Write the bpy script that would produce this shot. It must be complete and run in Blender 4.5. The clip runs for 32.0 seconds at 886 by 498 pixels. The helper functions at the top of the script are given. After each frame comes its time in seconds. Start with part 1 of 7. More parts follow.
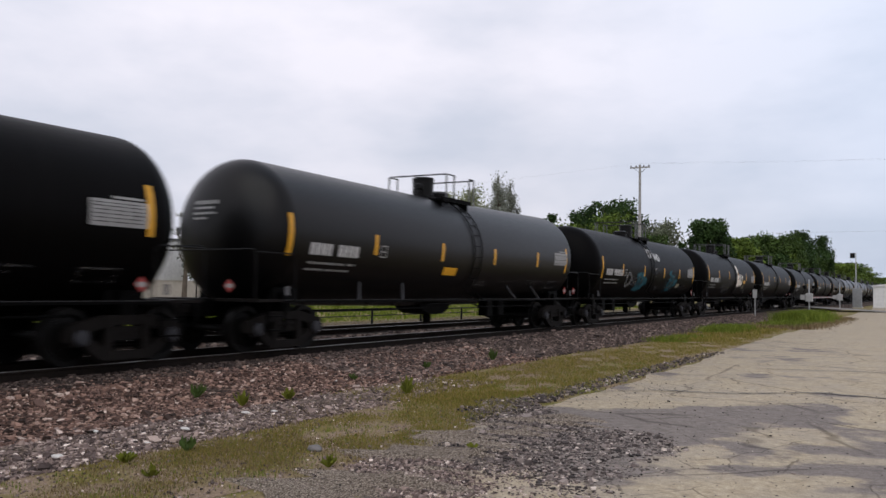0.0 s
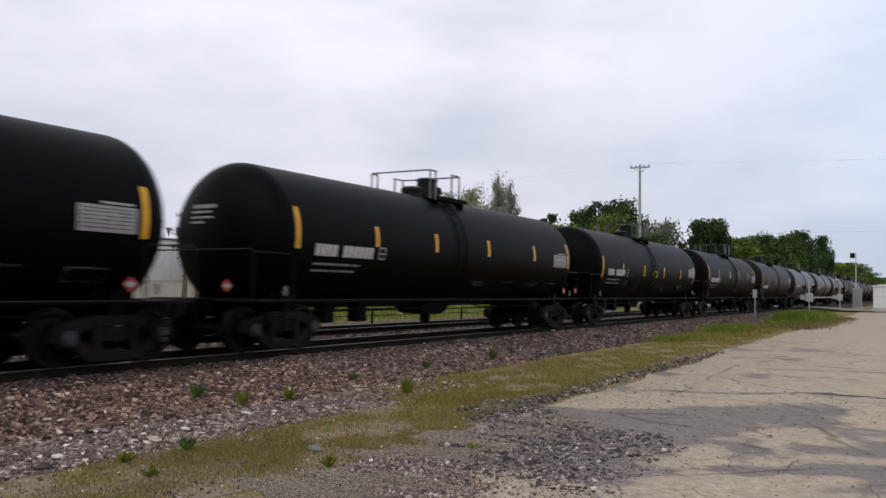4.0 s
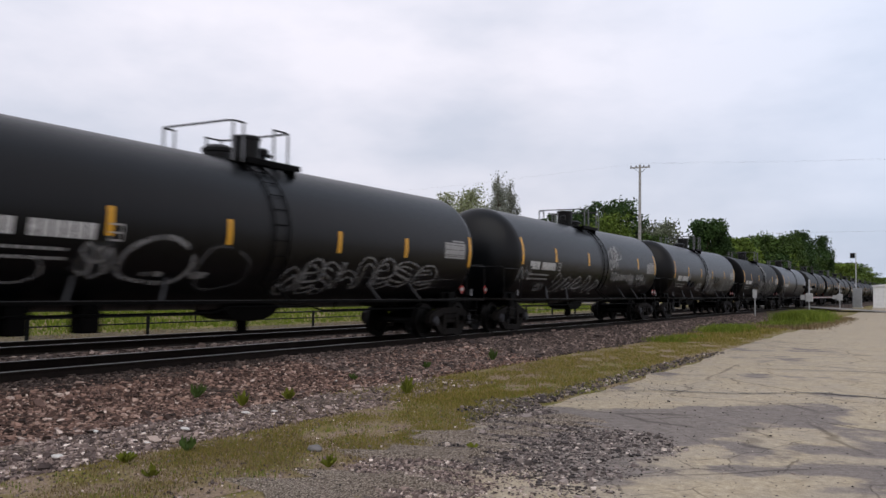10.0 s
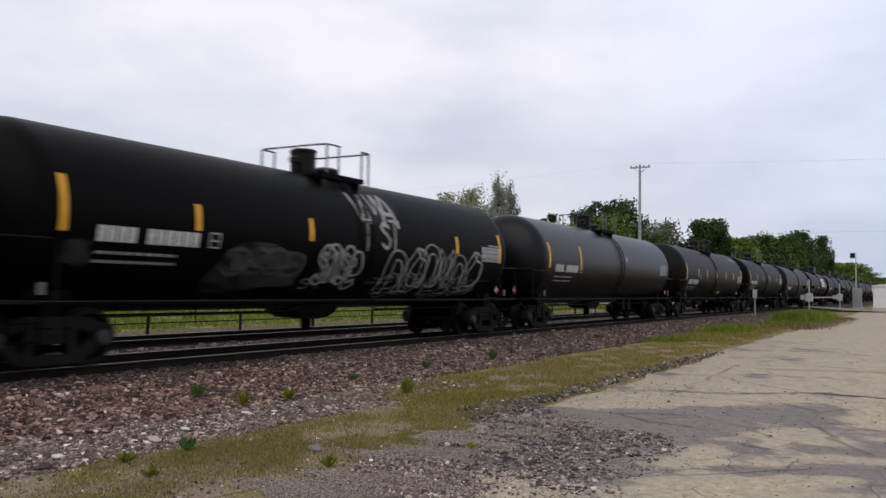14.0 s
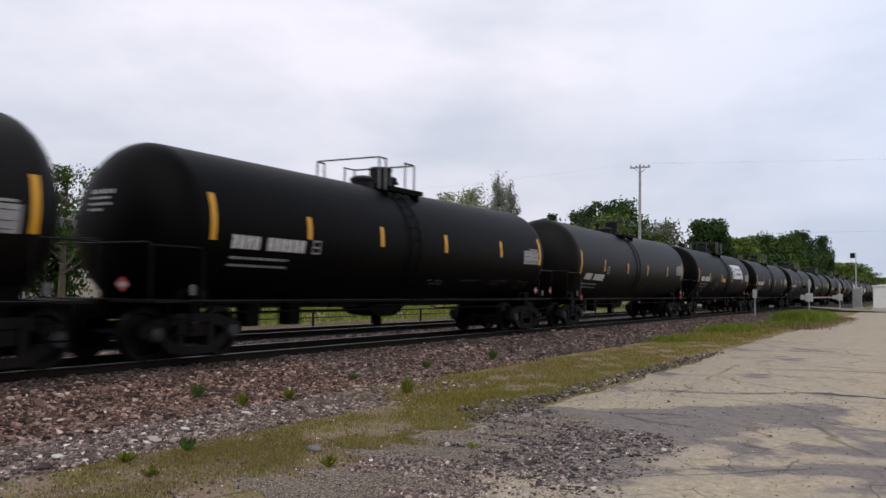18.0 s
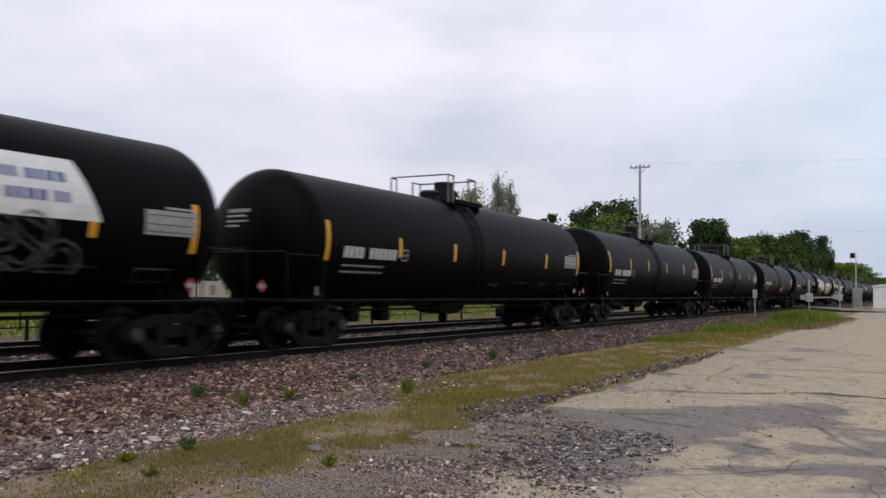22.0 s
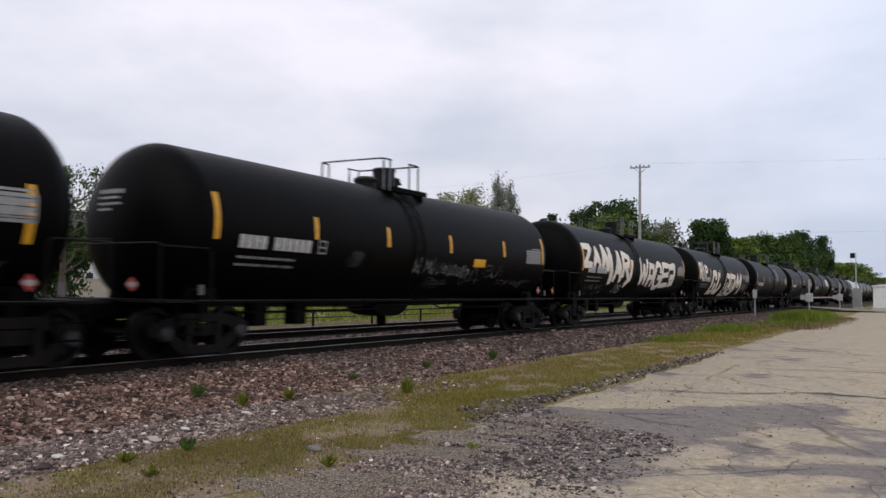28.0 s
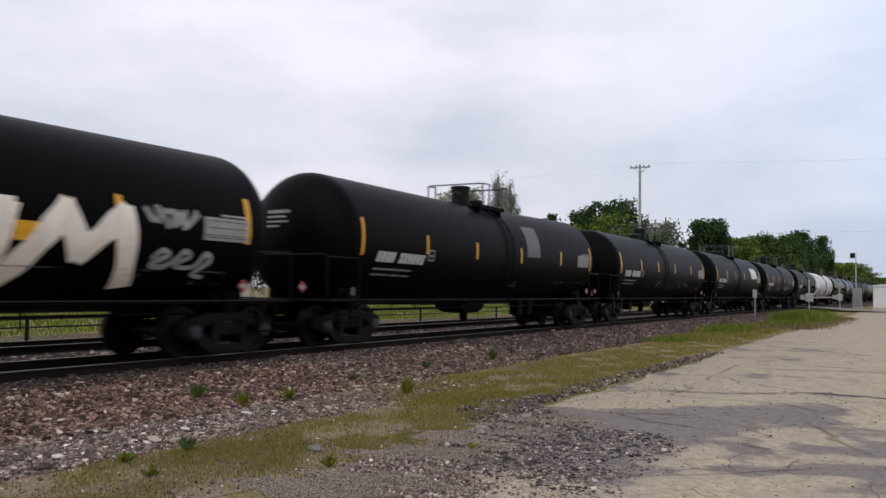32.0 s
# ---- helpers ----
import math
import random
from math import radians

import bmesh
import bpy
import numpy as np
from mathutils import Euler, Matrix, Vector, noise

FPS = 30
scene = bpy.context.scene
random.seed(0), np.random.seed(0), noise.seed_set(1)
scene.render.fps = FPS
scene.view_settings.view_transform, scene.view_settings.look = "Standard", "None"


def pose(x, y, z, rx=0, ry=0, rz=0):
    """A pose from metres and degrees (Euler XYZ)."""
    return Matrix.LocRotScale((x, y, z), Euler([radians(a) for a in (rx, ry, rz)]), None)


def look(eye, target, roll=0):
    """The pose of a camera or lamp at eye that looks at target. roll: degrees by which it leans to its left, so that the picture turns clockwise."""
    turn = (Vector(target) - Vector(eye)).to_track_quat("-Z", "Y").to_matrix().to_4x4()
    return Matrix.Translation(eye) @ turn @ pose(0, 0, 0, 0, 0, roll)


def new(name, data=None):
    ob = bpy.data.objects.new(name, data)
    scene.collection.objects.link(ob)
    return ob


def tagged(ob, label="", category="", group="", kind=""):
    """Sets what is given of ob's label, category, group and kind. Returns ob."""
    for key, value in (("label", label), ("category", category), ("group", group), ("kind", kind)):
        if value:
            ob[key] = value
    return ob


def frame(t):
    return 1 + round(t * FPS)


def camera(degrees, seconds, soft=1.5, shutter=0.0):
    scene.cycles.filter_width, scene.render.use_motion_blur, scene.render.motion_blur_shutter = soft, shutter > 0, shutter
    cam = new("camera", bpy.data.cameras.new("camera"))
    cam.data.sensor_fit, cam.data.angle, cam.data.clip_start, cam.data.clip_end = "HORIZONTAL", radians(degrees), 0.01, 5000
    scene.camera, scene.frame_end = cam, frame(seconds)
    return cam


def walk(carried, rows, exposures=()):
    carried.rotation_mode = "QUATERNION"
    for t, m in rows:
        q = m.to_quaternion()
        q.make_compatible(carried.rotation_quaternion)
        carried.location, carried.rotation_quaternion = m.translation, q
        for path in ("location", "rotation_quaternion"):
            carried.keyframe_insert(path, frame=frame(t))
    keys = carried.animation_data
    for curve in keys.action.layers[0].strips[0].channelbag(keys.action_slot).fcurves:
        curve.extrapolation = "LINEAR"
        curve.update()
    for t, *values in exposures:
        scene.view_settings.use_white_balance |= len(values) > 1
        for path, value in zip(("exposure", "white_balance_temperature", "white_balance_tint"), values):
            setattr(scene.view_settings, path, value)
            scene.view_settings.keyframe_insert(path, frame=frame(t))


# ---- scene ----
RAIL_X = -12.39          # centre line of the near track; its rail tops lie at z = 0
TRACK2_X = -16.89
PITCH = 18.14            # coupled length of one tank car
GROUND = -0.42


def travelled(t):
    """Metres that the train has run, 0 at 16 s; it slows down slightly."""
    d = t - 16.0
    return 12.9026 * d - 0.020985 * d * d + 0.00024874 * d ** 3


# ---- camera ----
cam = camera(55.27, 32.0, soft=1.5, shutter=0.35)
EYE = Vector((0.0, 0.0, 1.286))
yaw, up = radians(29.887), radians(2.741)
way = Vector((-math.sin(yaw) * math.cos(up), math.cos(yaw) * math.cos(up), math.sin(up)))
still = look(EYE, EYE + way * 10.0, 0.80)
walk(cam, [(0.0, still), (32.0, still)])

# ---- light ----
world = bpy.data.worlds.new("overcast_sky")
scene.world = world
world.use_nodes = True
wn, wl = world.node_tree.nodes, world.node_tree.links
wn.clear()
w_out = wn.new("ShaderNodeOutputWorld")
w_bg = wn.new("ShaderNodeBackground")
w_sky = wn.new("ShaderNodeTexSky")
w_sky.sky_type = "NISHITA"
w_sky.sun_disc = False
w_sky.sun_elevation = radians(52)
w_sky.sun_rotation = radians(200)
w_sky.air_density, w_sky.dust_density, w_sky.ozone_density = 1.0, 3.0, 1.0
w_tc = wn.new("ShaderNodeTexCoord")
w_map = wn.new("ShaderNodeMapping")
w_map.inputs["Scale"].default_value = (2.2, 2.2, 5.5)
w_noise = wn.new("ShaderNodeTexNoise")
w_noise.inputs["Scale"].default_value = 1.6
w_noise.inputs["Detail"].default_value = 5
w_noise.inputs["Roughness"].default_value = 0.5
w_ramp = wn.new("ShaderNodeValToRGB")
w_ramp.color_ramp.elements[0].position = 0.30
w_ramp.color_ramp.elements[0].color = (6.3, 6.55, 7.55, 1)
w_ramp.color_ramp.elements[1].position = 0.62
w_ramp.color_ramp.elements[1].color = (8.8, 8.55, 9.35, 1)
w_mix = wn.new("ShaderNodeMix")
w_mix.data_type = "RGBA"
w_mix.inputs[0].default_value = 0.86
wl.new(w_tc.outputs["Generated"], w_map.inputs["Vector"])
wl.new(w_map.outputs["Vector"], w_noise.inputs["Vector"])
wl.new(w_noise.outputs["Fac"], w_ramp.inputs["Fac"])
wl.new(w_sky.outputs["Color"], w_mix.inputs[6])
wl.new(w_ramp.outputs["Color"], w_mix.inputs[7])
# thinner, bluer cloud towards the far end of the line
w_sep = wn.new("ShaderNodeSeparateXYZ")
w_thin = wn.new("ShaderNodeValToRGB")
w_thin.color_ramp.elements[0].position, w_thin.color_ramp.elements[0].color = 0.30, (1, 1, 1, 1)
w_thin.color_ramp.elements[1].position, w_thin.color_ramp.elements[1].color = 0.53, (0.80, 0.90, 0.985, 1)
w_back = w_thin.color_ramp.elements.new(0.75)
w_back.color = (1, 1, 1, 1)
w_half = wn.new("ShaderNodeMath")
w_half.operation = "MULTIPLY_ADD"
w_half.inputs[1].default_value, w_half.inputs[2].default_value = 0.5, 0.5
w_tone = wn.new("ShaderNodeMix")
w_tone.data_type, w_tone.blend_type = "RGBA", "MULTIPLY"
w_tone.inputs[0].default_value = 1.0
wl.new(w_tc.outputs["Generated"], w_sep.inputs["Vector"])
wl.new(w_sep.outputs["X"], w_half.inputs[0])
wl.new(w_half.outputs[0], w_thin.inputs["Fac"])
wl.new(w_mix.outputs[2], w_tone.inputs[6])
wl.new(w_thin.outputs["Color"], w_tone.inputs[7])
# the cloud is thicker and duller low down
w_low = wn.new("ShaderNodeValToRGB")
for w_place, w_grey in ((0.15, (0.92, 0.925, 0.935, 1)), (0.34, (1.085, 1.07, 1.06, 1))):
    w_low.color_ramp.elements.new(w_place).color = w_grey
w_low.color_ramp.elements[0].color = (0.825, 0.835, 0.855, 1)
w_low.color_ramp.elements[3].color = (1, 1, 1, 1)
w_deep = wn.new("ShaderNodeMix")
w_deep.data_type, w_deep.blend_type = "RGBA", "MULTIPLY"
w_deep.inputs[0].default_value = 1.0
wl.new(w_sep.outputs["Z"], w_low.inputs["Fac"])
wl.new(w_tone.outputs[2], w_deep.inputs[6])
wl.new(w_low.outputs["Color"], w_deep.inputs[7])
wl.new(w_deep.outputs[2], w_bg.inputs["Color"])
w_bg.inputs["Strength"].default_value = 0.116
wl.new(w_bg.outputs["Background"], w_out.inputs["Surface"])

sun = new("sun", bpy.data.lights.new("sun", "SUN"))
sun.data.energy, sun.data.angle, sun.data.color = 0.85, radians(55), (1.0, 0.95, 0.88)
sun.matrix_world = look((0, 0, 60), (-20.0, 58.0, -19.0))
scene.view_settings.exposure = 0.0


# ---- materials ----
def nodes_of(name):
    m = bpy.data.materials.new(name)
    m.use_nodes = True
    return m, m.node_tree.nodes, m.node_tree.links, m.node_tree.nodes["Principled BSDF"]


def tex(n, l, kind, scale, detail=4.0, coord=None, stretch=None):
    """A noise or voronoi texture at a real-world scale."""
    node = n.new("ShaderNodeTexNoise" if kind == "noise" else "ShaderNodeTexVoronoi")
    node.inputs["Scale"].default_value = scale
    if kind == "noise":
        node.inputs["Detail"].default_value = detail
    tc = n.new("ShaderNodeTexCoord")
    src = tc.outputs[coord or "Object"]
    if stretch:
        mp = n.new("ShaderNodeMapping")
        mp.inputs["Scale"].default_value = stretch
        l.new(src, mp.inputs["Vector"])
        src = mp.outputs["Vector"]
    l.new(src, node.inputs["Vector"])
    return node


def ramp(n, l, src, stops):
    r = n.new("ShaderNodeValToRGB")
    els = r.color_ramp.elements
    while len(els) < len(stops):
        els.new(0.5)
    for e, (p, c) in zip(els, stops):
        e.position, e.color = p, (*c, 1) if len(c) == 3 else c
    l.new(src, r.inputs["Fac"])
    return r


def blend(n, l, fac, a, b, mode="MIX"):
    m = n.new("ShaderNodeMix")
    m.data_type, m.blend_type = "RGBA", mode
    for src, sock in ((fac, m.inputs[0]), (a, m.inputs[6]), (b, m.inputs[7])):
        if isinstance(src, (int, float)):
            sock.default_value = src
        elif isinstance(src, tuple):
            sock.default_value = (*src, 1)
        else:
            l.new(src, sock)
    return m.outputs[2]


def bump(n, l, bsdf, src, strength, distance):
    b = n.new("ShaderNodeBump")
    b.inputs["Strength"].default_value, b.inputs["Distance"].default_value = strength, distance
    l.new(src, b.inputs["Height"])
    l.new(b.outputs["Normal"], bsdf.inputs["Normal"])


def plain(name, col, rough=0.6, metal=0.0, vary=0.25, scale=6.0, spec=0.5):
    """Paint, metal or plastic with mottling at two scales."""
    m, n, l, b = nodes_of(name)
    t1, t2 = tex(n, l, "noise", scale, 5), tex(n, l, "noise", scale * 9, 3)
    lo = tuple(c * (1 - vary) for c in col)
    hi = tuple(min(1, c * (1 + vary)) for c in col)
    c1 = ramp(n, l, t1.outputs["Fac"], [(0.3, lo), (0.7, hi)])
    c2 = blend(n, l, 0.3, c1.outputs["Color"], ramp(n, l, t2.outputs["Fac"], [(0.3, lo), (0.7, hi)]).outputs["Color"])
    l.new(c2, b.inputs["Base Color"])
    b.inputs["Roughness"].default_value, b.inputs["Metallic"].default_value = rough, metal
    b.inputs["Specular IOR Level"].default_value = spec
    bump(n, l, b, t2.outputs["Fac"], 0.25, 0.004)
    return m


def tank_paint(name, col, dust, rough, spec=0.14):
    """Weathered tank paint: mottling, vertical streaks of dust and grime."""
    m, n, l, b = nodes_of(name)
    big = tex(n, l, "noise", 0.7, 5)
    streak = tex(n, l, "noise", 2.2, 5, stretch=(0.25, 2.6, 0.22))
    fine = tex(n, l, "noise", 30, 3)
    base = ramp(n, l, big.outputs["Fac"], [(0.3, tuple(c * 0.75 for c in col)), (0.7, tuple(c * 1.3 for c in col))])
    k = ramp(n, l, streak.outputs["Fac"], [(0.52, (0, 0, 0)), (0.78, (0.45, 0.45, 0.45))])
    c = blend(n, l, k.outputs["Color"], base.outputs["Color"], dust)
    l.new(c, b.inputs["Base Color"])
    r = ramp(n, l, fine.outputs["Fac"], [(0.3, (rough - 0.06,) * 3), (0.7, (rough + 0.1,) * 3)])
    l.new(r.outputs["Color"], b.inputs["Roughness"])
    b.inputs["Specular IOR Level"].default_value = spec
    bump(n, l, b, big.outputs["Fac"], 0.15, 0.01)
    return m


TANK = {
    "black": tank_paint("black_tank_paint", (0.0014, 0.0013, 0.0014), (0.0036, 0.0033, 0.0031), 0.42, 0.045),
    "brown": tank_paint("brown_black_tank_paint", (0.0026, 0.0019, 0.0014), (0.0075, 0.0060, 0.0045), 0.46, 0.125),
    "blue": tank_paint("blue_grey_tank_paint", (0.0009, 0.0013, 0.0020), (0.0032, 0.0038, 0.0046), 0.34, 0.21),
    "grey": tank_paint("grey_tank_paint", (0.0010, 0.0010, 0.0012), (0.0036, 0.0034, 0.0034), 0.34, 0.21),
    "white": tank_paint("white_tank_paint", (0.50, 0.50, 0.48), (0.32, 0.30, 0.27), 0.45, 0.4),
}
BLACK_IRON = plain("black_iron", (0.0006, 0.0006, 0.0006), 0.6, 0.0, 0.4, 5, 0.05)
DOME_BLACK = plain("fitting_black", (0.002, 0.002, 0.0022), 0.5, 0.0, 0.3, 6, 0.2)
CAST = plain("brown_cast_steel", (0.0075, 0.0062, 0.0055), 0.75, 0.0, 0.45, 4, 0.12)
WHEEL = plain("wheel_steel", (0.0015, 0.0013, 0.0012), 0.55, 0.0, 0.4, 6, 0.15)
CAP = plain("bearing_cap", (0.011, 0.0115, 0.016), 0.6, 0.0, 0.4, 8)
GALV = plain("galvanised_rail", (0.12, 0.122, 0.13), 0.5, 0.2, 0.2, 9)
GALV_DIM = plain("dull_grey_steel", (0.02, 0.02, 0.022), 0.6, 0.1, 0.3, 9)
DARK_RAIL = plain("dark_hand_rail", (0.02, 0.02, 0.022), 0.5, 0.2, 0.3, 9)
YELLOW = plain("yellow_reflector", (0.72, 0.36, 0.015), 0.4, 0.0, 0.18, 12)
WHITE = plain("white_marking", (0.46, 0.46, 0.45), 0.6, 0.0, 0.45, 16)
PANEL = plain("grey_white_panel", (0.26, 0.26, 0.255), 0.6, 0.0, 0.3, 10)
INK = plain("black_ink", (0.02, 0.02, 0.02), 0.6, 0.0, 0.2, 10)
RED = plain("red_placard", (0.30, 0.03, 0.025), 0.5, 0.0, 0.2, 10)
BLUE_INK = plain("blue_ink", (0.06, 0.08, 0.22), 0.6, 0.0, 0.2, 10)
def spray(name, col, cover, rough=0.7):
    """Sprayed coat, thin and patchy where cover is low."""
    m, n, l, b = nodes_of(name)
    big, fine = tex(n, l, "noise", 2.6, 5), tex(n, l, "noise", 24, 3)
    c = ramp(n, l, fine.outputs["Fac"], [(0.3, tuple(v * 0.8 for v in col)), (0.7, col)])
    l.new(c.outputs["Color"], b.inputs["Base Color"])
    a = ramp(n, l, big.outputs["Fac"], [(0.32, (max(0.0, 2 * cover - 1),) * 3), (0.62, (min(1.0, cover * 1.25),) * 3)])
    l.new(a.outputs["Color"], b.inputs["Alpha"])
    b.inputs["Roughness"].default_value = rough
    b.inputs["Specular IOR Level"].default_value = 0.2
    return m


SPRAY = plain("white_spray_paint", (0.80, 0.735, 0.635), 0.7, 0.0, 0.16, 3)
SPRAY_DIM = spray("faded_white_spray_paint", (0.13, 0.13, 0.13), 0.40)
SPRAY_TEAL = spray("teal_spray_paint", (0.02, 0.105, 0.135), 0.8)
SPRAY_BLUE = spray("dull_blue_spray_paint", (0.010, 0.014, 0.028), 0.6)
SPRAY_YELLOW = spray("yellow_spray_paint", (0.50, 0.38, 0.04), 0.8)
SPRAY_BEIGE = spray("beige_spray_paint", (0.34, 0.31, 0.22), 0.72)
SPRAY_HAZE = spray("thin_grey_spray_haze", (0.10, 0.10, 0.10), 0.34)
SPRAY_PALE2 = spray("greyed_white_spray_paint", (0.24, 0.24, 0.24), 0.62)
SPRAY_PALE = spray("pale_spray_paint", (0.40, 0.40, 0.39), 0.72)
GREY_PATCH = plain("grey_paint_patch", (0.10, 0.10, 0.105), 0.6, 0.0, 0.3, 4)
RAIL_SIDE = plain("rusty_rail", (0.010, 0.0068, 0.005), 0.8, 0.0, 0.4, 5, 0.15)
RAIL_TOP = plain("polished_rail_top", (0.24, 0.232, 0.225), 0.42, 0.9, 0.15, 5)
TIE = plain("weathered_wood_tie", (0.09, 0.075, 0.062), 0.9, 0.0, 0.4, 5)
POLE_WOOD = plain("weathered_pole_wood", (0.30, 0.29, 0.28), 0.9, 0.0, 0.35, 4)
WIRE = plain("cable_grey", (0.30, 0.30, 0.32), 0.6, 0.0, 0.1, 4)
FENCE = plain("dark_pipe_fence_paint", (0.006, 0.0065, 0.006), 0.7, 0.0, 0.3, 4, 0.2)
OFF_WHITE = plain("off_white_paint", (0.62, 0.62, 0.61), 0.6, 0.0, 0.14, 3)
SILVER = plain("silver_cabinet_paint", (0.42, 0.43, 0.44), 0.5, 0.2, 0.15, 4)
BARK = plain("tree_bark", (0.10, 0.08, 0.062), 0.95, 0.0, 0.4, 3)
CONCRETE = plain("pale_concrete", (0.42, 0.385, 0.33), 0.9, 0.0, 0.14, 2)
STREET = plain("worn_grey_street", (0.17, 0.155, 0.135), 0.9, 0.0, 0.2, 1.5)
GATE_GREY = plain("dull_pale_gate_paint", (0.34, 0.34, 0.335), 0.6, 0.0, 0.2, 3)
CASE_GREY = plain("weathered_case_grey", (0.22, 0.225, 0.23), 0.6, 0.1, 0.2, 4)
ROOFING = plain("grey_shingle_roof", (0.12, 0.12, 0.125), 0.9, 0.0, 0.3, 4)
GLASS_DARK = plain("dark_window_glass", (0.02, 0.025, 0.03), 0.08, 0.0, 0.1, 2, 0.8)
LENS_RED = plain("red_signal_lens", (0.008, 0.002, 0.002), 0.25, 0.0, 0.1, 6)


def islands(name, stops, rough=0.9, rough_bump=0.0):
    """Loose pieces in one mesh, each with its own shade."""
    m, n, l, b = nodes_of(name)
    g = n.new("ShaderNodeNewGeometry")
    r = ramp(n, l, g.outputs["Random Per Island"], stops)
    r.color_ramp.interpolation = "LINEAR"
    t = tex(n, l, "noise", 45, 3)
    c = blend(n, l, 0.35, r.outputs["Color"], ramp(n, l, t.outputs["Fac"], [(0.3, (0.5, 0.5, 0.5)), (0.7, (1, 1, 1))]).outputs["Color"], "MULTIPLY")
    l.new(c, b.inputs["Base Color"])
    b.inputs["Roughness"].default_value = rough
    b.inputs["Specular IOR Level"].default_value = 0.25
    return m


STONE_BROWN = islands("brown_ballast_stone", [(0, (0.023, 0.015, 0.012)), (0.3, (0.084, 0.050, 0.039)), (0.62, (0.168, 0.104, 0.083)), (0.85, (0.315, 0.193, 0.146)), (0.96, (0.462, 0.325, 0.259)), (1, (0.693, 0.561, 0.480))])
STONE_FAR = islands("grey_brown_ballast_stone", [(0, (0.032, 0.024, 0.021)), (0.4, (0.089, 0.065, 0.056)), (0.8, (0.173, 0.126, 0.108)), (1, (0.378, 0.286, 0.240))])
STONE_RAIL = islands("dark_ballast_stone", [(0, (0.015, 0.010, 0.008)), (0.4, (0.047, 0.033, 0.028)), (0.75, (0.079, 0.057, 0.048)), (0.96, (0.179, 0.130, 0.106)), (1, (0.357, 0.286, 0.240))])
STONE_GREY = islands("grey_gravel_stone", [(0, (0.037, 0.028, 0.026)), (0.3, (0.131, 0.098, 0.088)), (0.65, (0.242, 0.182, 0.161)), (0.92, (0.420, 0.325, 0.278)), (1, (0.903, 0.778, 0.691))])
STONE_DARK = islands("dark_mixed_gravel", [(0, (0.017, 0.014, 0.0135)), (0.4, (0.092, 0.075, 0.069)), (0.75, (0.198, 0.162, 0.148)), (0.95, (0.375, 0.312, 0.278)), (1, (0.72, 0.62, 0.54))])
GRASS_BLADE = islands("yellow_green_grass", [(0, (0.112, 0.115, 0.014)), (0.4, (0.188, 0.168, 0.024)), (0.7, (0.25, 0.198, 0.048)), (1, (0.31, 0.225, 0.095))])
GRASS_FIELD = islands("fresh_green_field_grass", [(0, (0.080, 0.118, 0.010)), (0.6, (0.135, 0.182, 0.017)), (1, (0.20, 0.23, 0.032))])
GRASS_LUSH = islands("lush_green_grass", [(0, (0.075, 0.095, 0.010)), (0.6, (0.14, 0.155, 0.016)), (1, (0.22, 0.205, 0.032))])
GRASS_DRY = islands("dry_brown_grass", [(0, (0.11, 0.075, 0.035)), (0.6, (0.20, 0.145, 0.075)), (1, (0.30, 0.24, 0.14))])
WEED_LEAF = islands("weed_leaf_green", [(0, (0.03, 0.06, 0.012)), (1, (0.08, 0.12, 0.025))])


def leaf_mat(name, dark, light):
    m, n, l, b = nodes_of(name)
    g = n.new("ShaderNodeNewGeometry")
    t = tex(n, l, "noise", 0.35, 3)
    own, mass = n.new("ShaderNodeMath"), n.new("ShaderNodeMath")
    own.operation = mass.operation = "MULTIPLY_ADD"
    own.inputs[1].default_value, own.inputs[2].default_value = 0.35, -0.35
    mass.inputs[1].default_value = 2.0
    l.new(g.outputs["Random Per Island"], own.inputs[0])
    l.new(t.outputs["Fac"], mass.inputs[0])
    l.new(own.outputs[0], mass.inputs[2])
    # dark end lowered to put shaded crown hollows into the leaf colour
    low, high = tuple(c * 0.45 for c in dark), tuple(c * 0.82 for c in light)
    r = ramp(n, l, mass.outputs[0], [(0.25, low), (1, high)])
    l.new(r.outputs["Color"], b.inputs["Base Color"])
    b.inputs["Roughness"].default_value = 0.75
    b.inputs["Specular IOR Level"].default_value = 0.2
    return m


LEAF_DARK = leaf_mat("dark_green_leaves", (0.008, 0.023, 0.008), (0.047, 0.092, 0.022))
LEAF_MID = leaf_mat("mid_green_leaves", (0.012, 0.032, 0.008), (0.076, 0.128, 0.026))
LEAF_BRIGHT = leaf_mat("bright_spring_leaves", (0.042, 0.080, 0.010), (0.155, 0.225, 0.035))
LEAF_PALE = leaf_mat("pale_thin_leaves", (0.14, 0.17, 0.08), (0.33, 0.36, 0.20))
LEAF_SILVER = leaf_mat("silver_green_leaves", (0.16, 0.175, 0.14), (0.34, 0.36, 0.30))
LEAF_GREY = leaf_mat("grey_green_leaves", (0.07, 0.09, 0.05), (0.18, 0.20, 0.13))


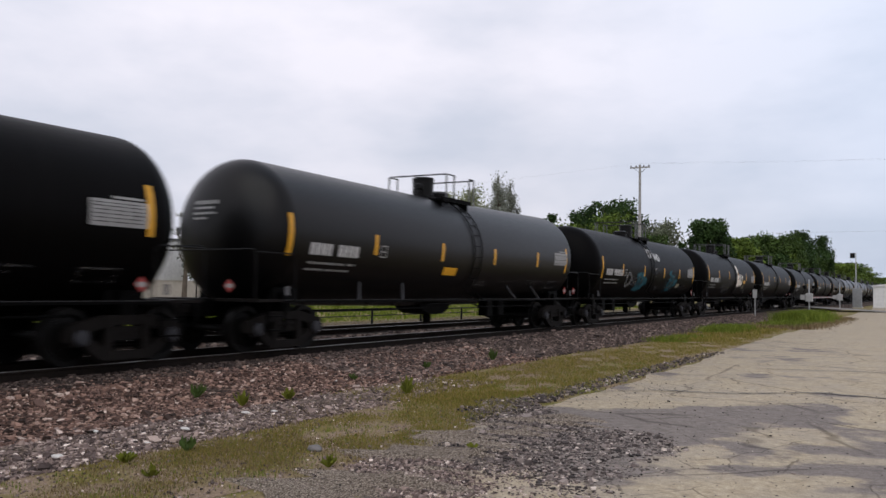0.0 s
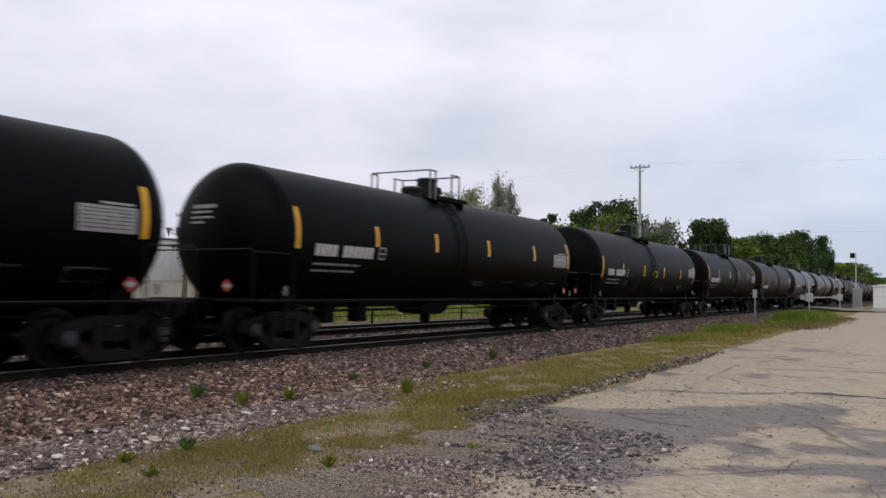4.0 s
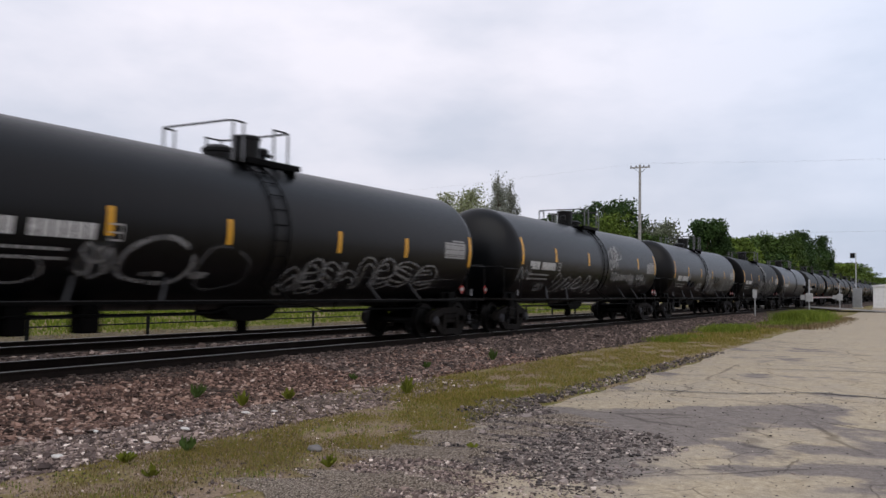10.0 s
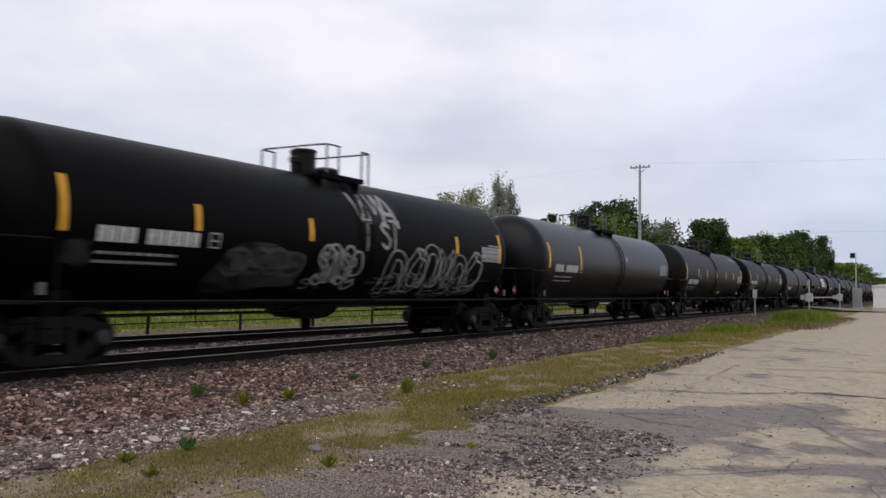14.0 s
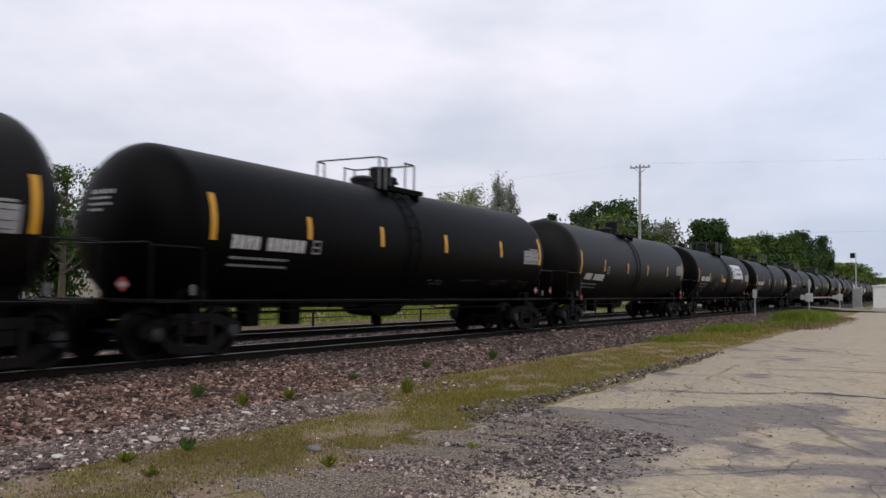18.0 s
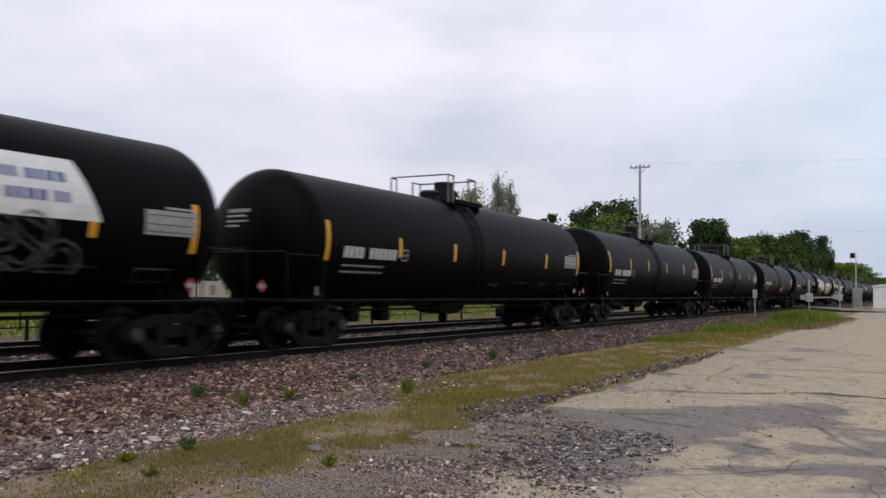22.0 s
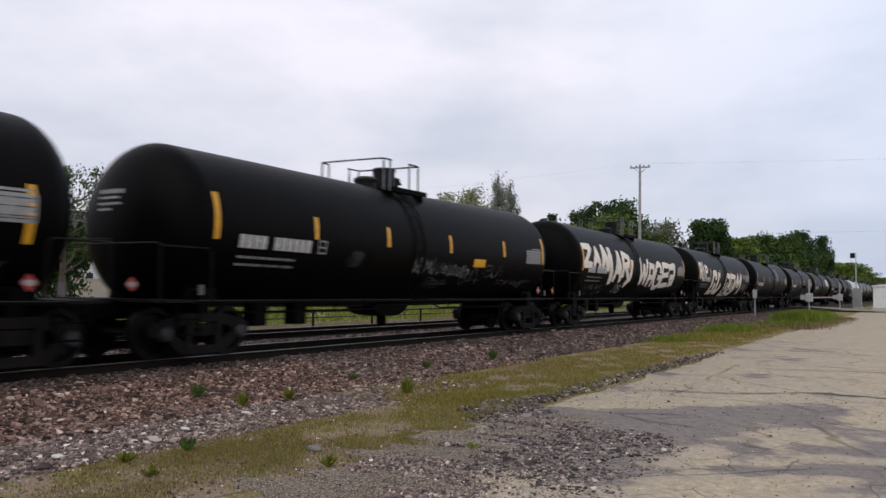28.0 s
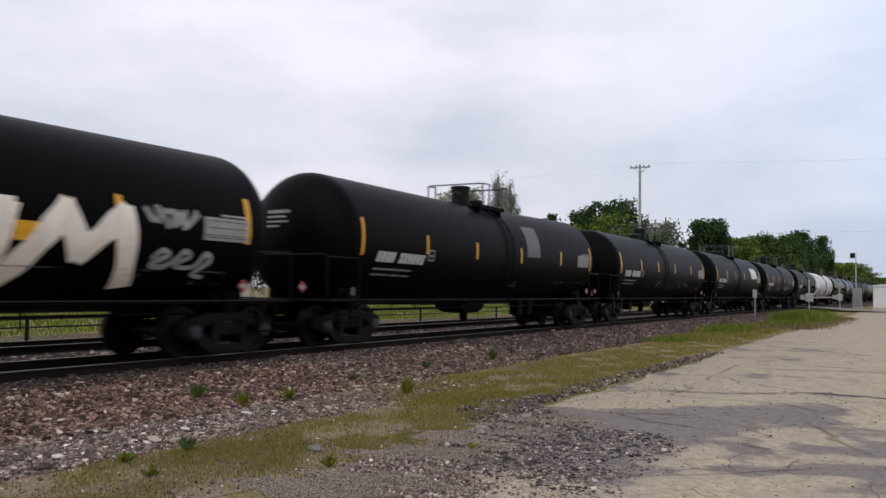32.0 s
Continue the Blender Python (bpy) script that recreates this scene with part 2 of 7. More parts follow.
def ground_mat():
    """Dirt with thin grass, fully green further off."""
    m, n, l, b = nodes_of("dirt_and_grass_ground")
    big, mid, fine = tex(n, l, "noise", 0.12, 5), tex(n, l, "noise", 1.1, 6), tex(n, l, "noise", 22, 5)
    dirt = ramp(n, l, fine.outputs["Fac"], [(0.25, (0.14, 0.098, 0.064)), (0.5, (0.25, 0.178, 0.118)), (0.75, (0.37, 0.275, 0.19))])
    grass = ramp(n, l, fine.outputs["Fac"], [(0.25, (0.085, 0.085, 0.016)), (0.75, (0.20, 0.175, 0.042))])
    k = ramp(n, l, mid.outputs["Fac"], [(0.40, (0, 0, 0)), (0.60, (1, 1, 1))])
    c = blend(n, l, k.outputs["Color"], dirt.outputs["Color"], grass.outputs["Color"])
    k2 = ramp(n, l, big.outputs["Fac"], [(0.35, (0.05, 0.05, 0.05)), (0.65, (0.6, 0.6, 0.6))])
    c = blend(n, l, k2.outputs["Color"], c, grass.outputs["Color"])
    l.new(c, b.inputs["Base Color"])
    b.inputs["Roughness"].default_value = 0.95
    b.inputs["Specular IOR Level"].default_value = 0.15
    bump(n, l, b, fine.outputs["Fac"], 0.7, 0.03)
    return m


def verge_mat():
    """Short yellow-green turf, worn to brown dirt in places."""
    m, n, l, b = nodes_of("worn_verge_turf")
    mid, fine = tex(n, l, "noise", 1.9, 7), tex(n, l, "noise", 40, 4)
    turf = ramp(n, l, fine.outputs["Fac"], [(0.3, (0.10, 0.088, 0.022)), (0.7, (0.24, 0.195, 0.060))])
    dirt = ramp(n, l, fine.outputs["Fac"], [(0.3, (0.15, 0.108, 0.075)), (0.7, (0.33, 0.245, 0.175))])
    k = ramp(n, l, mid.outputs["Fac"], [(0.36, (0, 0, 0)), (0.56, (0.95, 0.95, 0.95))])
    l.new(blend(n, l, k.outputs["Color"], turf.outputs["Color"], dirt.outputs["Color"]), b.inputs["Base Color"])
    b.inputs["Roughness"].default_value = 0.95
    b.inputs["Specular IOR Level"].default_value = 0.15
    bump(n, l, b, fine.outputs["Fac"], 0.8, 0.02)
    return m


def gravel_mat(name, stops, scale):
    """Packed small stones: a bed under the loose ones."""
    m, n, l, b = nodes_of(name)
    v = tex(n, l, "voronoi", scale)
    mid = tex(n, l, "noise", 1.3, 5)
    sep = n.new("ShaderNodeSeparateColor")
    l.new(v.outputs["Color"], sep.inputs["Color"])
    r = ramp(n, l, sep.outputs["Red"], stops)
    # shade in the crevices between stones, multiplied into the colour
    gap_shade = ramp(n, l, v.outputs["Distance"], [(0.30, (1, 1, 1)), (0.75, (0.28, 0.26, 0.25))])
    c = blend(n, l, 1.0, r.outputs["Color"], gap_shade.outputs["Color"], "MULTIPLY")
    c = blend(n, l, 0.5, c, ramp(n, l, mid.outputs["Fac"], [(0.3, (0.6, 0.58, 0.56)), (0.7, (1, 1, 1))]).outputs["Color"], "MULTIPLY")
    l.new(c, b.inputs["Base Color"])
    b.inputs["Roughness"].default_value = 0.95
    b.inputs["Specular IOR Level"].default_value = 0.15
    inv = n.new("ShaderNodeMath")
    inv.operation = "SUBTRACT"
    inv.inputs[0].default_value = 1.0
    l.new(v.outputs["Distance"], inv.inputs[1])
    bump(n, l, b, inv.outputs[0], 1.0, 0.03)
    return m


def lot_mat():
    """Old tan paving with darker worn areas, loose grit and cracks."""
    m, n, l, b = nodes_of("worn_tan_paving")
    tc = n.new("ShaderNodeTexCoord")
    warp = tex(n, l, "noise", 0.55, 4)
    fine, grit = tex(n, l, "noise", 14, 6), tex(n, l, "noise", 60, 3)
    tan = ramp(n, l, fine.outputs["Fac"], [(0.25, (0.31, 0.25, 0.168)), (0.75, (0.54, 0.455, 0.325))])
    grey = ramp(n, l, fine.outputs["Fac"], [(0.25, (0.135, 0.115, 0.105)), (0.75, (0.255, 0.220, 0.198))])
    area = tex(n, l, "noise", 0.9, 6)
    first = n.new("ShaderNodeMath")
    first.operation = "MULTIPLY_ADD"
    first.inputs[1].default_value, first.inputs[2].default_value = 0.5, 0.16
    l.new(area.outputs["Fac"], first.inputs[0])
    total = first.outputs[0]
    turned = n.new("ShaderNodeMapping")
    turned.inputs["Rotation"].default_value = (0, 0, -radians(29.887))
    l.new(tc.outputs["Object"], turned.inputs["Vector"])
    # worn dark areas, in the paving's own slanted grid: place, half widths, depth of tone
    for cx, cy, rx, ry, k in ((1.40, 9.3, 1.0, 2.2, 0.45), (1.2, 12.0, 0.7, 1.3, 0.38), (2.35, 9.8, 0.5, 0.9, 0.38), (2.6, 11.0, 1.25, 1.4, 0.52), (4.45, 11.8, 1.2, 1.15, 0.46), (5.15, 10.1, 0.6, 0.9, 0.36),
                              (3.3, 9.25, 0.25, 0.35, 0.30), (2.9, 8.06, 0.55, 0.28, 0.34), (3.95, 8.12, 0.75, 0.30, 0.34), (11.4, 28.0, 1.2, 7.0, 0.16), (3.1, 15.9, 0.35, 1.5, 0.36), (4.5, 18.8, 0.45, 2.2, 0.36), (7.6, 17.0, 1.6, 0.5, 0.16), (6.6, 14.3, 0.5, 0.5, 0.30), (4.5, 9.1, 0.8, 0.35, 0.24), (4.2, 7.4, 1.3, 0.35, 0.22), (5.6, 12.6, 0.5, 0.8, 0.28), (8.5, 22.0, 1.2, 1.6, 0.16), (6.5, 17.5, 1.8, 0.5, 0.20), (9.5, 25.5, 2.5, 1.0, 0.20), (5.6, 20.5, 0.9, 0.8, 0.22), (4.4, 8.9, 1.6, 0.9, 0.19), (4.7, 7.6, 1.4, 0.5, 0.17), (9.6, 21.0, 1.2, 4.0, 0.12)):
        mp = n.new("ShaderNodeMapping")
        mp.inputs["Location"].default_value = (-cx / rx, -cy / ry, 0)
        mp.inputs["Scale"].default_value = (1 / rx, 1 / ry, 0)
        l.new(turned.outputs["Vector"], mp.inputs["Vector"])
        ln = n.new("ShaderNodeVectorMath")
        ln.operation = "LENGTH"
        l.new(mp.outputs["Vector"], ln.inputs[0])
        mr = n.new("ShaderNodeMapRange")
        mr.inputs["From Min"].default_value, mr.inputs["From Max"].default_value = 0.55, 1.25
        mr.inputs["To Min"].default_value, mr.inputs["To Max"].default_value = k, 0.0
        l.new(ln.outputs["Value"], mr.inputs["Value"])
        ad = n.new("ShaderNodeMath")
        l.new(total, ad.inputs[0])
        l.new(mr.outputs["Result"], ad.inputs[1])
        total = ad.outputs[0]
    ragged = tex(n, l, "noise", 2.1, 9)
    rg = n.new("ShaderNodeMath")
    rg.operation = "MULTIPLY_ADD"
    rg.inputs[1].default_value, rg.inputs[2].default_value = 0.8, -0.40
    l.new(ragged.outputs["Fac"], rg.inputs[0])
    ad = n.new("ShaderNodeMath")
    l.new(total, ad.inputs[0])
    l.new(rg.outputs[0], ad.inputs[1])
    total = ad.outputs[0]
    k = ramp(n, l, total, [(0.58, (0, 0, 0)), (0.74, (0.95, 0.95, 0.95))])
    stain = tex(n, l, "noise", 1.7, 7)
    tan2 = blend(n, l, ramp(n, l, stain.outputs["Fac"], [(0.42, (0, 0, 0)), (0.62, (0.55, 0.55, 0.55))]).outputs["Color"], tan.outputs["Color"], (0.36, 0.312, 0.25))
    speck = tex(n, l, "noise", 7.5, 6)
    tan2 = blend(n, l, ramp(n, l, speck.outputs["Fac"], [(0.48, (0, 0, 0)), (0.68, (0.32, 0.32, 0.32))]).outputs["Color"], tan2, (0.25, 0.212, 0.178))
    c = blend(n, l, k.outputs["Color"], tan2, grey.outputs["Color"])
    # cracks
    wv = n.new("ShaderNodeMix")
    wv.data_type = "VECTOR"
    wv.inputs[0].default_value = 0.42
    l.new(tc.outputs["Object"], wv.inputs[4])
    l.new(warp.outputs["Color"], wv.inputs[5])
    heights = []
    for sc, lo, hi in ((0.55, 0.003, 0.011), (2.1, 0.004, 0.016)):
        vo = n.new("ShaderNodeTexVoronoi")
        vo.feature = "DISTANCE_TO_EDGE"
        vo.inputs["Scale"].default_value = sc
        l.new(wv.outputs[1], vo.inputs["Vector"])
        kr = ramp(n, l, vo.outputs["Distance"], [(lo, (0.34, 0.32, 0.30)), (hi, (1, 1, 1))])
        seen = tex(n, l, "noise", 0.5 + sc * 0.2, 2)
        ks = ramp(n, l, seen.outputs["Fac"], [(0.36, (0, 0, 0)), (0.52, (1, 1, 1))])
        kr2 = blend(n, l, ks.outputs["Color"], (1.0, 1.0, 1.0), kr.outputs["Color"])
        c = blend(n, l, 0.7, c, kr2, "MULTIPLY")
        heights.append(kr2)
    c = blend(n, l, 0.55, c, ramp(n, l, grit.outputs["Fac"], [(0.32, (0.45, 0.45, 0.45)), (0.6, (1, 1, 1))]).outputs["Color"], "MULTIPLY")
    l.new(c, b.inputs["Base Color"])
    b.inputs["Roughness"].default_value = 0.92
    b.inputs["Specular IOR Level"].default_value = 0.2
    hsum = blend(n, l, 0.4, heights[0], grit.outputs["Color"])
    bump(n, l, b, hsum, 0.6, 0.02)
    return m


GROUND_MAT = ground_mat()
VERGE = verge_mat()
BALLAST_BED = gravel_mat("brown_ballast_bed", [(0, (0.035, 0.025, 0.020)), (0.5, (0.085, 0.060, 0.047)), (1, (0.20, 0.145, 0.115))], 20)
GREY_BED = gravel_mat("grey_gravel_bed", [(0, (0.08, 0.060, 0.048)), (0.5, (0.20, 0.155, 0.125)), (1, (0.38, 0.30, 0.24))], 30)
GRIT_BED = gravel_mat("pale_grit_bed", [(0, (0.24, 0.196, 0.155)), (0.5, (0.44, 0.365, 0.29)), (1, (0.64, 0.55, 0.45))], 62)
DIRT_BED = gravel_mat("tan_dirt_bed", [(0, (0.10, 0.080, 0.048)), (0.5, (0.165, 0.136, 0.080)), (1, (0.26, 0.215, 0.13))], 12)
LOT = lot_mat()


# ---- mesh helpers ----
class Shape:
    """Collects vertices and faces of one mesh."""

    def __init__(self):
        self.v, self.f = [], []

    def add(self, vs, fs):
        k = len(self.v)
        self.v += [tuple(p) for p in vs]
        self.f += [tuple(i + k for i in q) for q in fs]
        return self

    def box(self, x0, x1, y0, y1, z0, z1, c=0.0):
        """A box with its corners cut by c."""
        if c <= 0:
            vs = [(x, y, z) for z in (z0, z1) for y in (y0, y1) for x in (x0, x1)]
            return self.add(vs, [(0, 2, 3, 1), (4, 5, 7, 6), (0, 1, 5, 4), (2, 6, 7, 3), (0, 4, 6, 2), (1, 3, 7, 5)])
        ring = [(x0 + c, y0), (x1 - c, y0), (x1, y0 + c), (x1, y1 - c), (x1 - c, y1), (x0 + c, y1), (x0, y1 - c), (x0, y0 + c)]
        vs = [(x, y, z0) for x, y in ring] + [(x, y, z1 - c) for x, y in ring]
        cx, cy = (x0 + x1) / 2, (y0 + y1) / 2
        hx, hy = max(1e-4, (x1 - x0) / 2), max(1e-4, (y1 - y0) / 2)
        vs += [(cx + (x - cx) * (1 - c / hx), cy + (y - cy) * (1 - c / hy), z1) for x, y in ring]
        fs = [tuple(range(7, -1, -1)), tuple(range(16, 24))]
        for k in (0, 8):
            fs += [(k + i, k + (i + 1) % 8, k + 8 + (i + 1) % 8, k + 8 + i) for i in range(8)]
        return self.add(vs, fs)

    def tube(self, pts, r, n=6, r2=None):
        """A round bar along a line of points."""
        pts = [Vector(p) for p in pts]
        vs, fs = [], []
        for i, p in enumerate(pts):
            d = (pts[min(i + 1, len(pts) - 1)] - pts[max(i - 1, 0)]).normalized()
            a = d.orthogonal().normalized() if i == 0 else (a - d * a.dot(d)).normalized()
            q = d.cross(a)
            rr = r if r2 is None else r + (r2 - r) * i / (len(pts) - 1)
            vs += [p + (a * math.cos(2 * math.pi * k / n) + q * math.sin(2 * math.pi * k / n)) * rr for k in range(n)]
        for i in range(len(pts) - 1):
            fs += [(i * n + k, i * n + (k + 1) % n, (i + 1) * n + (k + 1) % n, (i + 1) * n + k) for k in range(n)]
        fs += [tuple(range(n - 1, -1, -1)), tuple(range((len(pts) - 1) * n, len(pts) * n))]
        return self.add(vs, fs)

    def lathe(self, profile, n, axis="z", at=(0, 0, 0)):
        """A turned body: (radius, height) pairs round an axis."""
        vs, fs = [], []
        for r, h in profile:
            for k in range(n):
                a = 2 * math.pi * k / n
                u, w = r * math.cos(a), r * math.sin(a)
                p = {"z": (u, w, h), "x": (h, u, w), "y": (w, h, u)}[axis]
                vs.append((p[0] + at[0], p[1] + at[1], p[2] + at[2]))
        m = len(profile)
        for i in range(m - 1):
            fs += [(i * n + k, i * n + (k + 1) % n, (i + 1) * n + (k + 1) % n, (i + 1) * n + k) for k in range(n)]
        fs += [tuple(range(n - 1, -1, -1)), tuple(range((m - 1) * n, m * n))]
        return self.add(vs, fs)

    def prism(self, outline, a0, a1, axis="x"):
        """An outline pushed along an axis."""
        n = len(outline)
        put = {"x": lambda u, w, h: (h, u, w), "y": lambda u, w, h: (u, h, w), "z": lambda u, w, h: (u, w, h)}[axis]
        vs = [put(u, w, a0) for u, w in outline] + [put(u, w, a1) for u, w in outline]
        fs = [tuple(range(n - 1, -1, -1)), tuple(range(n, 2 * n))]
        fs += [(i, (i + 1) % n, n + (i + 1) % n, n + i) for i in range(n)]
        return self.add(vs, fs)

    def mesh(self, name, mat, smooth=None):
        me = bpy.data.meshes.new(name)
        me.from_pydata(self.v, [], self.f)
        bm = bmesh.new()
        bm.from_mesh(me)
        bmesh.ops.recalc_face_normals(bm, faces=bm.faces)
        bm.to_mesh(me)
        bm.free()
        me.materials.append(mat)
        if smooth is not None:
            me.shade_smooth()
            me.set_sharp_from_angle(angle=radians(smooth))
        return me


CACHE = {}


def kept(key, make, mat, smooth=None):
    """One mesh for all alike parts."""
    key = (key, mat.name, SLOPE[0])
    if key not in CACHE:
        CACHE[key] = make().mesh(str(key[0]), mat, smooth)
    return CACHE[key]


def part(name, me, parent, label="", at=None):
    ob = new(name, me)
    ob.parent = parent
    if at is not None:
        ob.location = at
    if label:
        ob["label"] = label
    if name in ("lettering", "tag", "data_line", "banner_bar", "platform"):
        ob["kind"] = "stuff"
    return ob


def thing(name, me, label, category, group="", kind="", at=None):
    ob = new(name, me)
    if at is not None:
        ob.location = at
    return tagged(ob, label, category, group, kind)


# ---- ground, tracks ----
def strip(name, profile, y0, y1, step, mat, wobble=0.0, seed=1, thick=0.0):
    """A long sheet along the track, from a cross profile of (x, z)."""
    rng = np.random.default_rng(seed)
    ys = np.arange(y0, y1 + step, step)
    vs, fs = [], []
    n = len(profile)
    for y in ys:
        for k, (x, z) in enumerate(profile):
            w = wobble if 0 < k < n - 1 else wobble * 2.5
            vs.append((x + rng.normal(0, w), y, z + rng.normal(0, wobble * 0.3) * (0 < k < n - 1)))
    for i in range(len(ys) - 1):
        fs += [(i * n + k, i * n + k + 1, (i + 1) * n + k + 1, (i + 1) * n + k) for k in range(n - 1)]
    sh = Shape().add(vs, fs)
    return sh.mesh(name, mat, 40)


gx = [-3000, -900, -300, -120, -60, -34, -24, -18, -12, -8, -4, 0, 8, 20, 60, 200, 900, 3000]
gy = [-3000, -900, -300, -100, -40, -15, 0, 10, 20, 35, 60, 100, 160, 300, 600, 1200, 2500, 4500]
gs = Shape().add([(x, y, GROUND + (0.10 if x < -18 else 0.0)) for y in gy for x in gx],
                 [(j * len(gx) + i, j * len(gx) + i + 1, (j + 1) * len(gx) + i + 1, (j + 1) * len(gx) + i) for j in range(len(gy) - 1) for i in range(len(gx) - 1)])
thing("ground", gs.mesh("ground", GROUND_MAT), "flat dirt and thin grass ground reaching the horizon", "ground", kind="structure")

bed = [(-19.9, -0.36), (-19.2, -0.26), (-18.2, -0.20), (-15.6, -0.19), (-14.6, -0.18), (-13.6, -0.192), (-11.56, -0.175), (-11.3, -0.135), (-10.8, -0.15), (-10.3, -0.20), (-9.5, -0.33), (-8.5, -0.405)]
thing("ballast", strip("ballast", bed, -60, 900, 0.8, BALLAST_BED, 0.05, 2), "brown crushed stone ballast bed under two tracks", "ballast", kind="structure")
def band(name, edges, z, step, mat, seed, ragged):
    """A ragged sheet between two edges, given as (along, from, to)."""
    rng = np.random.default_rng(seed)
    ys = np.arange(edges[0][0], edges[-1][0] + step, step)
    lo = np.interp(ys, [e[0] for e in edges], [e[1] for e in edges]) + rng.normal(0, ragged, len(ys))
    hi = np.interp(ys, [e[0] for e in edges], [e[2] for e in edges]) + rng.normal(0, ragged, len(ys))
    vs = [(a + (b - a) * k / 4, y, z + 0.012 * math.sin(math.pi * k / 4)) for y, a, b in zip(ys, lo, hi) for k in range(5)]
    fs = [(i * 5 + k, i * 5 + k + 1, i * 5 + k + 6, i * 5 + k + 5) for i in range(len(ys) - 1) for k in range(4)]
    return Shape().add(vs, fs).mesh(name, mat, 40)


thing("grass_verge", band("grass_verge", [(-8, -6.6, -5.4), (4, -7.0, -5.2), (7, -7.0, -4.7), (10, -7.3, -4.95), (14, -8.0, -5.35), (20, -8.3, -5.5), (31, -8.6, -5.2), (40, -8.6, -5.9), (62, -8.6, -4.8)], -0.416, 0.22, VERGE, 6, 0.10), "thin yellow-green grass strip between gravel and paving", "grass strip", kind="structure")
thing("dirt_strip", band("dirt_strip", [(-20, -24.4, -19.4), (20, -24.2, -19.4), (120, -24.4, -19.4)], -0.318, 1.0, DIRT_BED, 7, 0.15), "tan dirt strip beside the far track", "dirt", kind="structure")
thing("gravel_verge", strip("gravel_verge", [(-8.75, -0.412), (-7.8, -0.399), (-7.05, -0.420)], -30, 13, 0.3, GREY_BED, 0.09, 3), "grey gravel verge beside the ballast", "gravel", kind="structure")
thing("gravel_patch", strip("gravel_patch", [(-5.05, -0.414), (-4.7, -0.394), (-4.1, -0.383), (-3.5, -0.402)], -4, 10.6, 0.16, GRIT_BED, 0.11, 4), "pale grit and crumbled paving beside the grass", "gravel", kind="structure")


def lot_sheet():
    rng = np.random.default_rng(8)
    ys = list(np.arange(-30, 60, 0.6)) + list(np.arange(60, 131, 4))
    vs, fs = [], []
    edge = 0.0
    for y in ys:
        edge = 0.82 * edge + rng.normal(0, 0.07)
        x0 = -5.0 + edge - 0.012 * max(0, y - 8) + (1.1 if y < 8.7 else 0.0)
        for x, z in ((x0, -0.43), (x0 + 0.05, -0.395), (-2.0, -0.388), (2.0, -0.38), (12.0, -0.385), (60.0, -0.39)):
            vs.append((x, y, z))
    for i in range(len(ys) - 1):
        fs += [(i * 6 + k, i * 6 + k + 1, (i + 1) * 6 + k + 1, (i + 1) * 6 + k) for k in range(5)]
    return Shape().add(vs, fs)


thing("pavement", lot_sheet().mesh("pavement", LOT, 40), "worn tan paving with dark patches and cracks", "pavement", kind="structure")
# the street that crosses the tracks
thing("road", Shape().add([(-18.5, 94, -0.02), (-11.0, 94, -0.02), (-4, 94, -0.33), (60, 94, -0.36), (60, 103, -0.36), (-4, 103, -0.33), (-11.0, 103, -0.02), (-18.5, 103, -0.02), (-70, 94, -0.25), (-70, 103, -0.25)],
                          [(0, 1, 6, 7), (1, 2, 5, 6), (2, 3, 4, 5), (8, 0, 7, 9)]).mesh("road", STREET), "worn grey street crossing the tracks", "road", kind="structure")


def rail_shape(x):
    s = Shape()
    out = [(-0.075, -0.185), (0.075, -0.185), (0.075, -0.170), (0.012, -0.150), (0.012, -0.045), (0.036, -0.032), (0.036, -0.006), (0.028, -0.003), (-0.028, -0.003), (-0.036, -0.006), (-0.036, -0.032), (-0.012, -0.045), (-0.012, -0.150), (-0.075, -0.170)]
    s.prism([(x + u, w) for u, w in out], -80, 900, "y")
    return s


for k, (tx, who) in enumerate(((RAIL_X, "near"), (TRACK2_X, "far"))):
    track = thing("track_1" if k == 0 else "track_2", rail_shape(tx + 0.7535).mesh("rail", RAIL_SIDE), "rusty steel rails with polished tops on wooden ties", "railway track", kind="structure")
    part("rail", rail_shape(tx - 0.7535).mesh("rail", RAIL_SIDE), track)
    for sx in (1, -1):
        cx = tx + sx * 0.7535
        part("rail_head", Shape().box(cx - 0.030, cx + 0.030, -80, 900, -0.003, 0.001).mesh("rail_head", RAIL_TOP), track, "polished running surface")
    tie = Shape().box(-1.3, 1.3, -0.11, 0.11, -0.36, -0.186, 0.012).mesh("tie", TIE)
    for i in range(130):
        part("tie", tie, track, at=(tx, -4 + i * 0.52, 0.0 if k == 0 else -0.0))
    rest = Shape()
    for i in range(400):
        y = -4 + (130 + i) * 0.52
        rest.box(tx - 1.3, tx + 1.3, y - 0.11, y + 0.11, -0.36, -0.186)
    far = part("far_ties", rest.mesh("far_ties", TIE), track)
    far["kind"] = "stuff"


# ---- tank cars ----
R, CZ, HALF, HEAD = 1.516, 2.337, 7.38, 0.82


SLOPE = [0.0]            # rise of both halves of the tank towards its ends


def on_tank(y, a, off=0.0):
    """A point on the shell: along the car, and arc metres up from the widest line, on the side facing the lot."""
    ang = a / R
    up = (R + off) * math.sin(ang)
    return ((R + off) * math.cos(ang), y - math.copysign(SLOPE[0], y) * up, CZ + SLOPE[0] * abs(y) + up)


